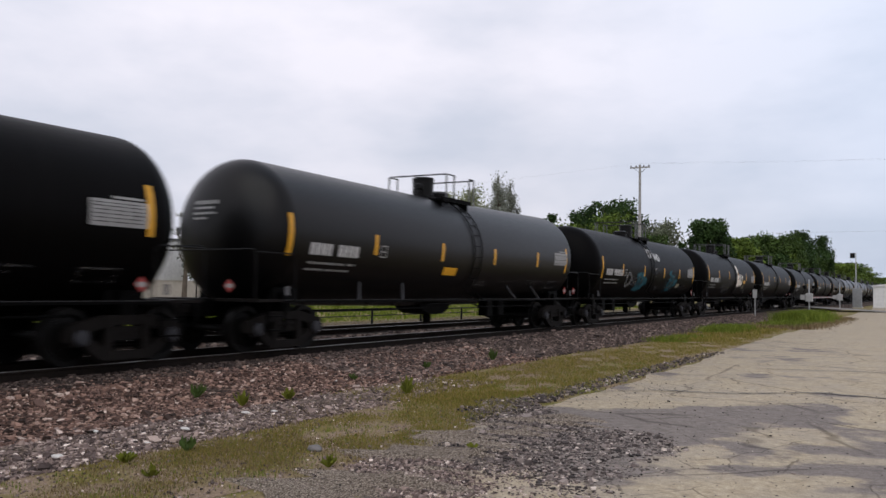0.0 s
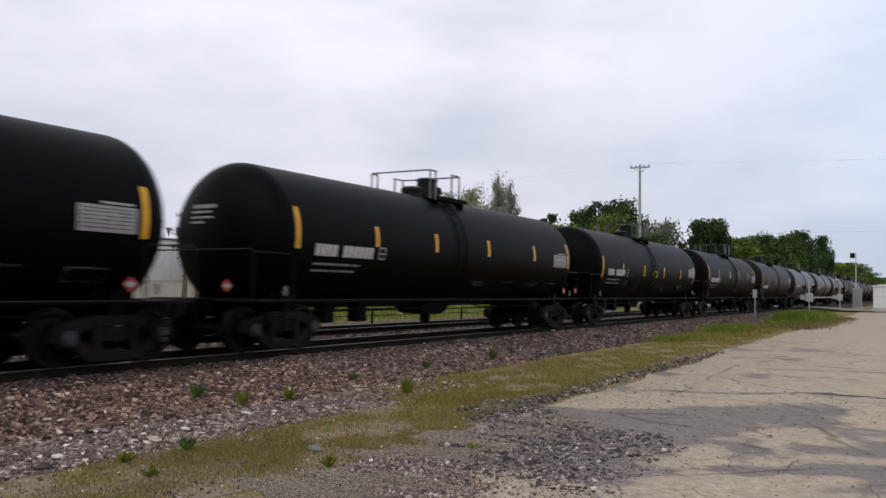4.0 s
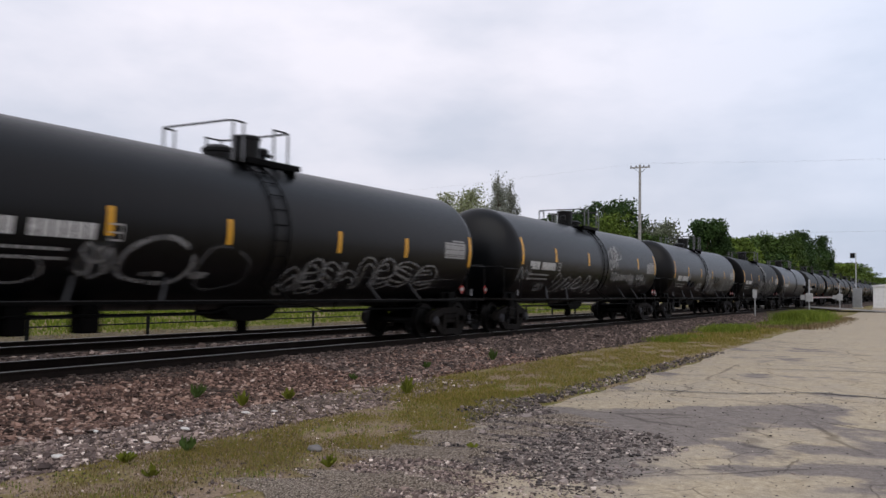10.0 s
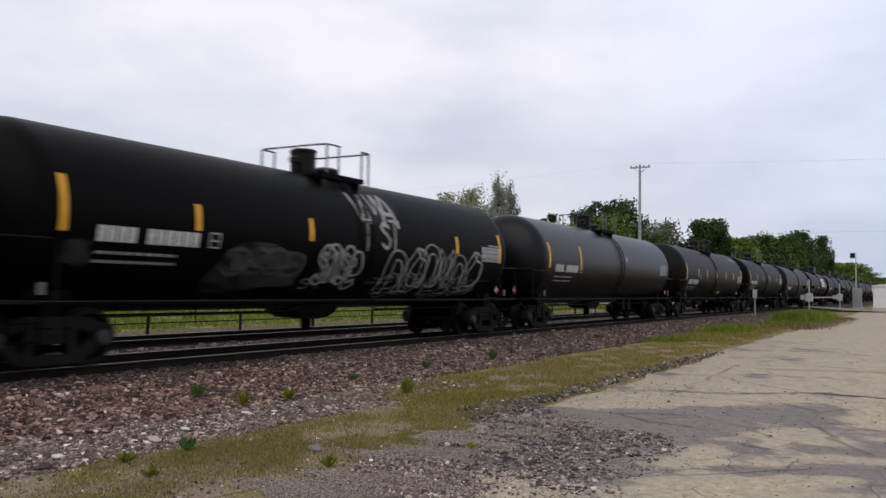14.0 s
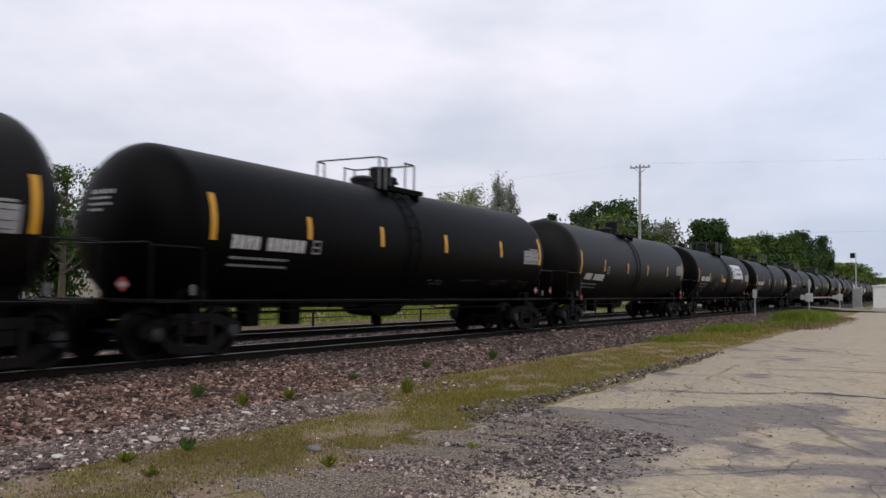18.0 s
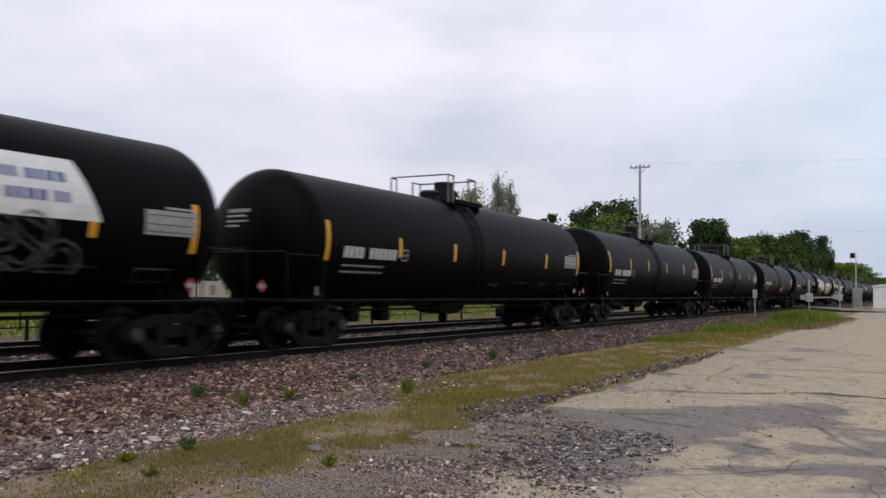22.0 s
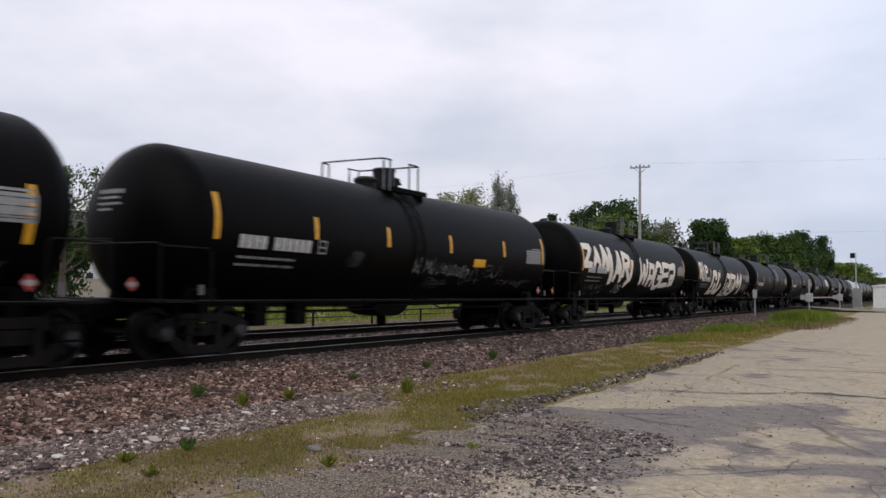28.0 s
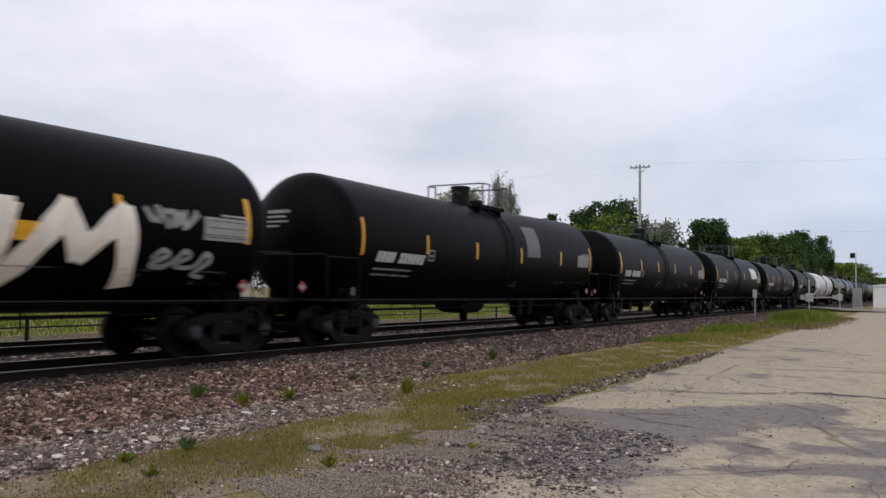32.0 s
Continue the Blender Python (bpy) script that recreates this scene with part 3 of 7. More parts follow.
def tank_shape():
    prof = []
    for i in range(13):
        a = math.pi / 2 * i / 12
        prof.append((max(0.02, R * math.sin(a)), -HALF - HEAD * math.cos(a)))
    ys = [-HALF + 0.02, -5.2, -5.17, -5.14, -2.6, -2.57, -2.54, -0.03, 0.0, 0.03, 2.54, 2.57, 2.6, 5.14, 5.17, 5.2, HALF - 0.02]
    for y in ys:
        ring = abs(abs(y) - 5.17) < 0.005 or abs(abs(y) - 2.57) < 0.005 or abs(y) < 0.005
        prof.append((R + 0.0, y))
    for i in range(12, -1, -1):
        a = math.pi / 2 * i / 12
        prof.append((max(0.02, R * math.sin(a)), HALF + HEAD * math.cos(a)))
    s = Shape().lathe(prof, 56, "y", (0, 0, CZ))
    s.v = [(x, y - (math.copysign(SLOPE[0], y) if abs(y) > 0.01 else 0.0) * (z - CZ), z + SLOPE[0] * abs(y)) for x, y, z in s.v]
    return s


def patch(y0, y1, a0, a1, off, lift=0.006, steps=4):
    """A thin plate bent over the shell, slanted by off along the car."""
    vs, fs = [], []
    for i in range(steps + 1):
        a = a0 + (a1 - a0) * i / steps
        sh = off * i / steps
        vs += [on_tank(y0 + sh, a, lift), on_tank(y1 + sh, a, lift), on_tank(y0 + sh, a, -0.01), on_tank(y1 + sh, a, -0.01)]
    for i in range(steps):
        k = i * 4
        fs += [(k, k + 1, k + 5, k + 4), (k, k + 4, k + 6, k + 2), (k + 1, k + 3, k + 7, k + 5)]
    return Shape().add(vs, fs)


def bars(rows, seed, lift=0.006):
    """Unreadable lettering as rows of short bars: (y0, y1, a0, a1, dash length)."""
    rng = random.Random(seed)
    s = Shape()
    for y0, y1, a0, a1, dash in rows:
        y = y0
        while y < y1 - 0.02:
            w = dash * rng.uniform(0.7, 1.15)
            p = patch(y, min(y1, y + w), a0, a1, 0.0, lift, 1)
            s.add(p.v, p.f)
            y += w + dash * (0.42 if dash < 0.2 else 0.16)
            if rng.random() < 0.12:
                y += dash * 0.6
    return s


def signs(groups, a0, a1, pitch, slant=0.0, lift=0.006):
    """Large stencilled marks as one plain bar to a sign."""
    s = Shape()
    for y0, count in groups:
        for k in range(count):
            y = y0 + k * pitch
            m = patch(y, y + pitch * 0.74, a0, a1, slant, lift, 2)
            s.add(m.v, m.f)
    return s


def head_bars():
    """Rows of lettering on the end of the tank."""
    s = Shape()
    rng = random.Random(5)
    rise = SLOPE[0] * (HALF + HEAD * 0.8)
    for z, x0, x1 in ((2.92, -0.50, 0.12), (2.79, -0.50, 0.08), (2.68, -0.50, 0.06), (2.58, -0.50, -0.12)):
        h = 0.075 if z > 2.9 else 0.042
        dash = 0.06 if z > 2.9 else 0.12
        x = x0
        while x < x1:
            w = dash * rng.uniform(0.7, 1.2)
            vs = []
            for xx in (x, x + w):
                for zz in (z, z - h):
                    rr = min(R * 0.995, math.hypot(xx, zz - CZ))
                    vs.append((xx, -HALF - HEAD * math.sqrt(1 - (rr / R) ** 2) - 0.014, zz + rise))
            s.add(vs, [(0, 1, 3, 2)])
            x += w + 0.022
    return s


def ribbon(s, pts, width, lift):
    """A flat painted stroke through (along, arc) points on the shell."""
    for k in range(len(pts) - 1):
        (ya, aa), (yb, ab) = pts[k], pts[k + 1]
        dy, da = yb - ya, ab - aa
        ln = math.hypot(dy, da) + 1e-6
        uy, ua = dy / ln, da / ln
        ya, aa, yb, ab = ya - uy * width * 0.3, aa - ua * width * 0.3, yb + uy * width * 0.3, ab + ua * width * 0.3
        n, m = max(1, int(math.ceil(ln / 0.14))), max(1, int(math.ceil(width / 0.13)))
        vs = []
        for q in range(n + 1):
            y, a = ya + (yb - ya) * q / n, aa + (ab - aa) * q / n
            w = width * (1 + 0.10 * math.sin(5.1 * y + 7.3 * a)) / 2
            vs += [on_tank(y - ua * w * (1 - 2 * c / m), a + uy * w * (1 - 2 * c / m), lift + 0.0007 * k) for c in range(m + 1)]
        s.add(vs, [(q * (m + 1) + c, q * (m + 1) + c + 1, (q + 1) * (m + 1) + c + 1, (q + 1) * (m + 1) + c) for q in range(n) for c in range(m)])
    return s


# hand-painted letter forms: strokes in a unit box
FORMS = {"M2": "0.05,0.5 0.15,1 0.5,0.42 0.72,0.95 0.95,0.02", "M3": "0.02,0 0.38,0.97 0.52,0.45 0.82,0.97 0.92,0.02", "R2": "0.12,0 0.1,1/0.1,1 0.9,0.86 0.75,0.5 0.3,0.44/0.35,0.45 0.9,0", "J": "0.85,1 0.75,0.35 0.2,0.05", "A2": "0,0 0.15,1 0.95,0.95 0.9,0/0.1,0.42 0.9,0.42",
         "G2": "0.93,0.76 0.91,1 0.30,1 0.06,0.03 0.80,0.03 0.90,0.40 0.62,0.42", "L2": "0.36,1 0.10,0.06 0.78,0.06 0.95,0.42", "O2": "0.14,0.03 0.28,0.97 0.93,0.93 0.80,0.05 0.14,0.03/0.50,0.34 0.55,0.60", "Z": "0,1 1,1 0.1,0 1,0", "A": "0,0 0.45,1 1,0/0.2,0.36 0.8,0.36", "M": "0,0 0.2,1 0.52,0.32 0.85,1 1,0", "R": "0.05,0 0.08,1/0.08,1 0.9,0.9 0.85,0.55 0.1,0.48/0.4,0.5 1,0",
         "I": "0.5,0 0.5,1", "W": "0,1 0.24,0 0.5,0.75 0.74,0 1,1", "G": "0.95,0.72 0.82,1 0.3,1 0,0.62 0,0.28 0.3,0 0.78,0.04 1,0.42/1,0.44 0.55,0.46", "E": "1,0.95 0.1,1 0,0 1,0.05/0.08,0.5 0.8,0.55", "L": "0.3,1 0,0.05 0.9,0.05 1,0.35",
         "O": "0.45,1 0.95,0.85 1,0.3 0.6,0 0.1,0.12 0,0.6 0.45,1", "P": "0,0 0.1,1/0.1,1 0.95,0.92 0.9,0.55 0.1,0.46", "i": "0.5,0 0.5,0.68/0.42,0.95 0.6,0.95", "T": "0.4,0 0.5,1/0,1 1,1", "D": "0,0 0.05,1 0.9,0.8 0.85,0.2 0,0", "m": "0,0 0,0.7 0.5,0.2 0.9,0.7 1,0", "o": "0.1,0.3 0.6,0.8 1,0.4 0.5,0 0.1,0.3",
         "7": "0,0.9 1,1 0.95,0.1 0.35,0.02/0.2,0.38 0.95,0.42", "n": "0,0 0.1,0.9 0.55,1 0.85,0.7 1,0", "e": "0.1,0.5 0.9,0.6 0.7,1 0.2,0.9 0,0.4 0.35,0 1,0.15", "s": "1,0.85 0.5,1 0.1,0.75 0.9,0.35 0.55,0 0,0.15", "l": "0.6,1 0.3,0.3 0.9,0", "u": "0,1 0.1,0.2 0.5,0 0.9,0.3 1,1", "v": "0,1 0.45,0 1,1", "h": "0.1,1 0,0/0.05,0.45 0.5,0.62 0.95,0.4 1,0", "k": "0.1,1 0.05,0/0.9,0.75 0.1,0.4 1,0", "^": "0,0 0.2,0.8 0.4,0.3 0.55,1 0.7,0.3 0.9,0.85 1,0"}
ROUND = "GOenosulhm"


def strokes_of(ch, y0, y1, a0, a1):
    """The strokes of a letter form, laid into its box on the shell."""
    for stroke in FORMS[ch].split("/"):
        pts = [tuple(float(v) for v in p.split(",")) for p in stroke.split()]
        pts = [(y0 + (y1 - y0) * u, a0 + (a1 - a0) * w) for u, w in pts]
        yield smooth(pts, 4) if ch in ROUND else pts


def letter(tank, ch, y0, y1, a0, a1, width, mat, label="white sprayed letter"):
    """One painted letter in its box on the shell."""
    s = Shape()
    hem = width * 0.42
    y0, y1, a0, a1 = y0 + hem, max(y0 + hem + 0.05, y1 - hem), a0 + hem, a1 - hem
    for k, pts in enumerate(strokes_of(ch, y0, y1, a0, a1)):
        ribbon(s, pts, width, 0.006 + 0.003 * k)
    ob = part("letter", s.mesh("letter", mat), tank, label)
    ob["kind"] = "stuff"
    return ob


def outlined(word, y0, y1, a0, a1, fat, width, seed):
    """A tag of fat letters that are only drawn round, overlapping and uneven."""
    rng = random.Random(seed)
    s = Shape()
    w = (y1 - y0) / len(word)
    for i, ch in enumerate(word):
        dy, da = rng.uniform(-0.08, 0.08) * w, rng.uniform(-0.12, 0.12) * (a1 - a0)
        for pts in strokes_of(ch, y0 + w * i + dy, y0 + w * (i + 1.05) + dy, a0 + da + fat / 2, a1 + da - fat / 2):
            pts = smooth(pts, 3)
            sides = ([], [])
            for k, (y, a) in enumerate(pts):
                p, q = pts[max(0, k - 1)], pts[min(len(pts) - 1, k + 1)]
                d = math.hypot(q[0] - p[0], q[1] - p[1]) + 1e-6
                for sg, side in zip((1, -1), sides):
                    side.append((y - sg * (q[1] - p[1]) / d * fat / 2, a + sg * (q[0] - p[0]) / d * fat / 2))
            ribbon(s, sides[0] + sides[1][::-1] + sides[0][:1], width, 0.005 + 0.001 * (i % 3))
    return s


def written(word, y0, y1, a0, a1, width, seed, tilt=0.0):
    """A quick tag in single strokes, with letters of uneven height."""
    rng = random.Random(seed)
    s = Shape()
    w = (y1 - y0) / len(word)
    for i, ch in enumerate(word):
        rise = tilt * i / len(word) + rng.uniform(-0.1, 0.1) * (a1 - a0)
        for k, pts in enumerate(strokes_of(ch, y0 + w * i, y0 + w * (i + rng.uniform(0.85, 1.1)), a0 + rise, a1 + rise - rng.uniform(0, 0.3) * (a1 - a0))):
            ribbon(s, smooth(pts, 3), width * rng.uniform(0.7, 1.15), 0.005 + 0.001 * (i % 3) + 0.0015 * k)
    return s


def smooth(pts, steps=4):
    """A rounded line through the points."""
    out = []
    for i in range(len(pts) - 1):
        p = [pts[max(0, i - 1)], pts[i], pts[i + 1], pts[min(len(pts) - 1, i + 2)]]
        for k in range(steps):
            t = k / steps
            out.append(tuple(0.5 * (2 * p[1][j] + (p[2][j] - p[0][j]) * t + (2 * p[0][j] - 5 * p[1][j] + 4 * p[2][j] - p[3][j]) * t * t + (3 * p[1][j] - p[0][j] - 3 * p[2][j] + p[3][j]) * t ** 3) for j in (0, 1)))
    return out + [pts[-1]]


def scrawl(seed, y0, y1, a0, a1, cells, width, rise=0.0):
    """An unreadable tag: hasty bent strokes, one cell after the other."""
    rng = random.Random(seed)
    s = Shape()
    w = (y1 - y0) / cells
    for i in range(cells):
        cy = y0 + w * (i + 0.5)
        lo, hi = a0 + rng.uniform(0, 0.3) * (a1 - a0) + rise * i / cells, a1 - rng.uniform(0, 0.45) * (a1 - a0) + rise * i / cells
        for q in range(rng.choice((1, 2, 2))):
            k = rng.randint(3, 5)
            up = rng.random() < 0.5
            pts = []
            for j in range(k):
                f = rng.uniform(0.0, 0.3)
                pts.append((cy + w * rng.uniform(-0.62, 0.62), (hi - (hi - lo) * f) if up else (lo + (hi - lo) * f)))
                up = not up if rng.random() < 0.8 else up
            ribbon(s, smooth(pts, 3), width * rng.uniform(0.6, 1.15), 0.004 + 0.002 * q)
    return s


def coil(seed, y0, y1, a0, a1, loops, width):
    """An unreadable tag in one looping line."""
    rng = random.Random(seed)
    s, w = Shape(), (y1 - y0) / loops
    pts = []
    for i in range(loops):
        top, foot = a1 - rng.uniform(0, 0.35) * (a1 - a0), a0 + rng.uniform(0, 0.3) * (a1 - a0)
        back, x = rng.uniform(0.0, 0.45) * w, y0 + w * (i + 0.3)
        pts += [(x, (top + foot) / 2), (x + 0.35 * w, top), (x + 0.62 * w, top - 0.3 * (top - foot)), (x + 0.35 * w - back, foot + 0.15 * (top - foot)), (x + 0.5 * w, foot)]
    ribbon(s, smooth(pts, 4), width, 0.005)
    return s


def hoop(cy, ca, ry, ra, width, seed):
    """A sprayed ring that does not quite close."""
    rng = random.Random(seed)
    e = rng.uniform(0, 3)
    pts = [(cy + ry * (1 + 0.08 * math.sin(2 * k * 0.37 + e)) * math.cos(0.37 * k + e), ca + ra * (1 + 0.1 * math.sin(3 * k * 0.37)) * math.sin(0.37 * k + e)) for k in range(17)]
    return ribbon(Shape(), smooth(pts, 2), width, 0.004)


def blob(seed, y0, y1, a0, a1, lift=0.003, rough=0.22):
    """A filled patch of spray paint with an uneven outline."""
    rng = random.Random(seed)
    cy, ca, ry, ra = (y0 + y1) / 2, (a0 + a1) / 2, (y1 - y0) / 2, (a1 - a0) / 2
    n = 28
    ph = [rng.uniform(0, 6.28) for _ in range(4)]
    vs, fs = [on_tank(cy, ca, lift)], []
    for ring in (0.35, 0.7, 1.0):
        for k in range(n):
            a = 2 * math.pi * k / n
            r = ring * (1 + rough * ring * (math.sin(2 * a + ph[0]) * 0.5 + math.sin(3 * a + ph[1]) * 0.5 + math.sin(5 * a + ph[2]) * 0.35 + math.sin(9 * a + ph[3]) * 0.25))
            c, d = math.cos(a), math.sin(a)
            sq = max(abs(c), abs(d)) ** 0.55
            vs.append(on_tank(cy + ry * r * c / sq, ca + ra * r * d / sq, lift))
    fs += [(0, 1 + k, 1 + (k + 1) % n) for k in range(n)]
    for q in (0, 1):
        fs += [(1 + q * n + k, 1 + (q + 1) * n + k, 1 + (q + 1) * n + (k + 1) % n, 1 + q * n + (k + 1) % n) for k in range(n)]
    return Shape().add(vs, fs)


def placard():
    """Diamond plate with a white band."""
    s = Shape()
    s.prism([(0, -0.13), (0.13, 0), (0, 0.13), (-0.13, 0)], 0.0, 0.012, "x")
    return s


def bent(pts, r, s):
    return s.tube(pts, r, 6)


def side_frame():
    """Cast side frame of a truck: deep top bar, two windows, bearing ends, low spring seat."""
    s = Shape()
    x0, x1 = -0.075, 0.085
    s.prism([(-1.14, 0.40), (-1.12, 0.62), (-0.95, 0.69), (-0.42, 0.80), (0.42, 0.80), (0.95, 0.69), (1.12, 0.62), (1.14, 0.40), (0.72, 0.40), (0.66, 0.55), (0.36, 0.64), (-0.36, 0.64), (-0.66, 0.55), (-0.72, 0.40)], x0, x1)
    for k in (-1, 1):
        s.prism([(k * 0.94, 0.42), (k * 0.68, 0.44), (k * 0.40, 0.25), (k * 0.34, 0.10), (k * 0.54, 0.11)][::k], x0, x1)
        s.prism([(k * 0.44, 0.14), (k * 0.30, 0.14), (k * 0.28, 0.68), (k * 0.42, 0.68)][::k], x0, x1 * 1.15)
        s.box(x0 * 1.2, x1 * 1.35, k * 0.89 - 0.15, k * 0.89 + 0.15, 0.33, 0.60, 0.03)
    s.prism([(-0.48, 0.09), (0.48, 0.09), (0.40, 0.23), (-0.40, 0.23)], x0, x1 * 1.1)
    s.box(x1 * 0.2, x1 * 0.75, -0.27, 0.27, 0.40, 0.62)
    for y in (-0.2, 0.0, 0.2):
        s.lathe([(0.028, 0.0), (0.028, 0.035)], 6, "x", (x1 * 0.75, y, 0.52))
    return s


def springs():
    s = Shape()
    for y in (-0.17, 0.0, 0.17):
        pts = [(0.055 * math.cos(k * 1.05), y + 0.055 * math.sin(k * 1.05), 0.27 + 0.0085 * k) for k in range(28)]
        s.tube(pts, 0.014, 4)
    return s


def wheelset_shape():
    s = Shape()
    for k in (-1, 1):
        x = k * 0.745
        prof = [(0.10, -0.075), (0.13, -0.075), (0.15, -0.03), (0.33, 0.0), (0.37, -0.062), (0.457, -0.062), (0.457, 0.045), (0.482, 0.058), (0.482, 0.075), (0.37, 0.075), (0.33, 0.035), (0.15, 0.05), (0.10, 0.075)]
        s.lathe([(r, -k * h) for r, h in prof], 28, "x", (x, 0, 0))
    s.lathe([(0.085, -0.98), (0.085, -0.62), (0.075, -0.3), (0.075, 0.3), (0.085, 0.62), (0.085, 0.98)], 10, "x")
    for q in range(3):
        a = q * 2.094
        for k in (-1, 1):
            s.box(k * 0.80 - 0.02, k * 0.80 + 0.02, 0.24 * math.cos(a) - 0.035, 0.24 * math.cos(a) + 0.035, 0.24 * math.sin(a) - 0.035, 0.24 * math.sin(a) + 0.035)
    return s


def bolster():
    s = Shape()
    s.prism([(-1.0, 0.42), (-0.85, 0.36), (0.85, 0.36), (1.0, 0.42), (1.0, 0.58), (0.35, 0.72), (-0.35, 0.72), (-1.0, 0.58)], -0.19, 0.19, "y")
    s.lathe([(0.20, 0.70), (0.20, 0.86)], 12, "z")
    s.tube([(-0.75, -0.42, 0.45), (0, -0.30, 0.40), (0.75, -0.42, 0.45)], 0.05, 6)
    s.tube([(-0.75, 0.42, 0.45), (0, 0.30, 0.40), (0.75, 0.42, 0.45)], 0.05, 6)
    return s


def saddle():
    """Bottom outlet skid under the middle of the tank."""
    s = Shape()
    s.prism([(-1.0, 0.98)] + [(-0.82 * math.cos(math.pi * k / 10), 0.95 - 0.36 * math.sin(math.pi * k / 10) ** 0.8) for k in range(1, 10)] + [(1.0, 0.98)], -0.42, 0.42)
    s.lathe([(0.11, 0.36), (0.13, 0.44), (0.13, 0.62)], 10, "z", (0.1, 0.05, 0))
    return s


def dome_shape():
    s = Shape()
    s.lathe([(0.34, 0.0), (0.34, 0.06), (0.29, 0.08), (0.29, 0.52), (0.31, 0.53), (0.31, 0.58), (0.27, 0.61), (0.05, 0.62)], 24, "z", (0, 0, R + CZ - 0.03))
    for k in range(8):
        a = k * math.pi / 4
        s.box(0.31 * math.cos(a) - 0.03, 0.31 * math.cos(a) + 0.03, 0.31 * math.sin(a) - 0.03, 0.31 * math.sin(a) + 0.03, R + CZ + 0.02, R + CZ + 0.07)
    return s


def valve_shape():
    s = Shape()
    s.lathe([(0.28, 0.0), (0.28, 0.16), (0.31, 0.17), (0.31, 0.24), (0.22, 0.30), (0.05, 0.31)], 16, "z", (0, 0, R + CZ - 0.04))
    s.tube([(-0.34, 0, R + CZ + 0.17), (0.34, 0, R + CZ + 0.17)], 0.05, 6)
    return s


def vent_shape():
    s = Shape()
    s.lathe([(0.07, 0.0), (0.07, 0.26), (0.12, 0.27), (0.12, 0.38), (0.06, 0.42)], 10, "z", (0, 0, R + CZ - 0.04))
    s.tube([(0, 0, R + CZ + 0.24), (0, 0.24, R + CZ + 0.24)], 0.045, 6)
    return s


def platform_shape():
    """Grated walkway round the fittings."""
    s = Shape()
    z = R + CZ - 0.10
    for x0, x1 in ((0.55, 1.0), (-1.0, -0.55)):
        for k in range(7):
            x = x0 + (x1 - x0) * k / 6
            s.box(x - 0.012, x + 0.012, -0.8, 0.8, z - 0.02, z + 0.02)
        for y in (-0.8, -0.4, 0.0, 0.4, 0.8):
            s.box(x0 - 0.02, x1 + 0.02, y - 0.02, y + 0.02, z - 0.05, z)
        s.box(x1 - 0.02 if x0 > 0 else x0 - 0.02, x1 + 0.02 if x0 > 0 else x0 + 0.02, -0.82, 0.82, z - 0.06, z + 0.05)
    for y in (-0.7, 0.7):
        s.box(-0.95, 0.95, y - 0.03, y + 0.03, z - 0.22, z - 0.04)
    return s


def guard(y, back):
    """Top rail of one guard: across the car, then back along both sides."""
    z = R + CZ + 0.60
    pts = [(-0.95, y + back, z), (-0.95, y + back * 0.2, z), (-0.90, y + back * 0.05, z), (-0.78, y, z), (0.78, y, z), (0.90, y + back * 0.05, z), (0.95, y + back * 0.2, z), (0.95, y + back, z)]
    return Shape().tube(pts, 0.022, 6)


def post(y, x):
    return Shape().tube([(x, y, R + CZ - 0.16), (x, y, R + CZ + 0.60)], 0.024, 6)


def ladder_stringer(y):
    pts = [on_tank(y, a, 0.035) for a in np.linspace(1.9, -1.05, 12)]
    pts.append((R + 0.05, y, 1.02))
    return Shape().tube(pts, 0.016, 5)


def rung(y0, y1, a):
    return Shape().tube([on_tank(y0, a, 0.035), on_tank(y1, a, 0.035)], 0.010, 5)


def end_platform(sy):
    """Deck, crosswise rail and grab irons at one end of the car."""
    s = Shape()
    y = sy * 8.35
    s.box(-1.45, 1.45, min(y, y - sy * 0.7), max(y, y - sy * 0.7), 1.00, 1.05)
    return s


def end_rail(sy):
    s = Shape()
    y = sy * 8.42
    s.tube([(-1.42, y, 1.02), (-1.42, y, 1.92), (-1.34, y, 2.0), (1.34, y, 2.0), (1.42, y, 1.95), (1.45, sy * 7.38, 1.95), (1.45, sy * 7.30, 1.86), (1.45, sy * 7.30, 1.02)], 0.015, 6)
    s.tube([(1.42, y, 1.95), (1.42, y, 1.02)], 0.013, 5)
    return s


def stub_sill(sy):
    s = Shape()
    a, b = sorted((sy * 6.2, sy * 8.75))
    s.box(-0.30, 0.30, a, b, 0.72, 1.05, 0.02)
    s.box(-1.1, 1.1, *sorted((sy * 6.95, sy * 7.25)), 0.80, 1.20, 0.02)
    for x in (-1, 1):
        s.prism([(sy * 6.7, 1.0), (sy * 7.5, 1.0), (sy * 7.4, 1.75), (sy * 6.8, 1.75)], x * 0.9, x * 1.0)
    return s


def coupler(sy):
    s = Shape()
    a, b = sorted((sy * 8.7, sy * 9.07))
    s.box(-0.09, 0.09, a, b, 0.78, 0.93, 0.02)
    s.box(-0.16, 0.16, *sorted((sy * 8.95, sy * 9.065)), 0.70, 1.0, 0.03)
    return s


def side_sill():
    s = Shape()
    for x in (1.40, -1.40):
        s.box(x - 0.03, x + 0.03, -7.7, 7.7, 0.985, 1.03)
    return s


def brake_gear(k):
    s = Shape()
    y = (-5.45, -4.2, 2.35, 3.1)[k]
    s.box(0.62, 0.95, y - 0.2, y + 0.2, 0.52, 0.98, 0.04)
    s.tube([(0.8, y - 0.4, 0.80), (0.8, y + 0.4, 0.80)], 0.025, 6)
    return s


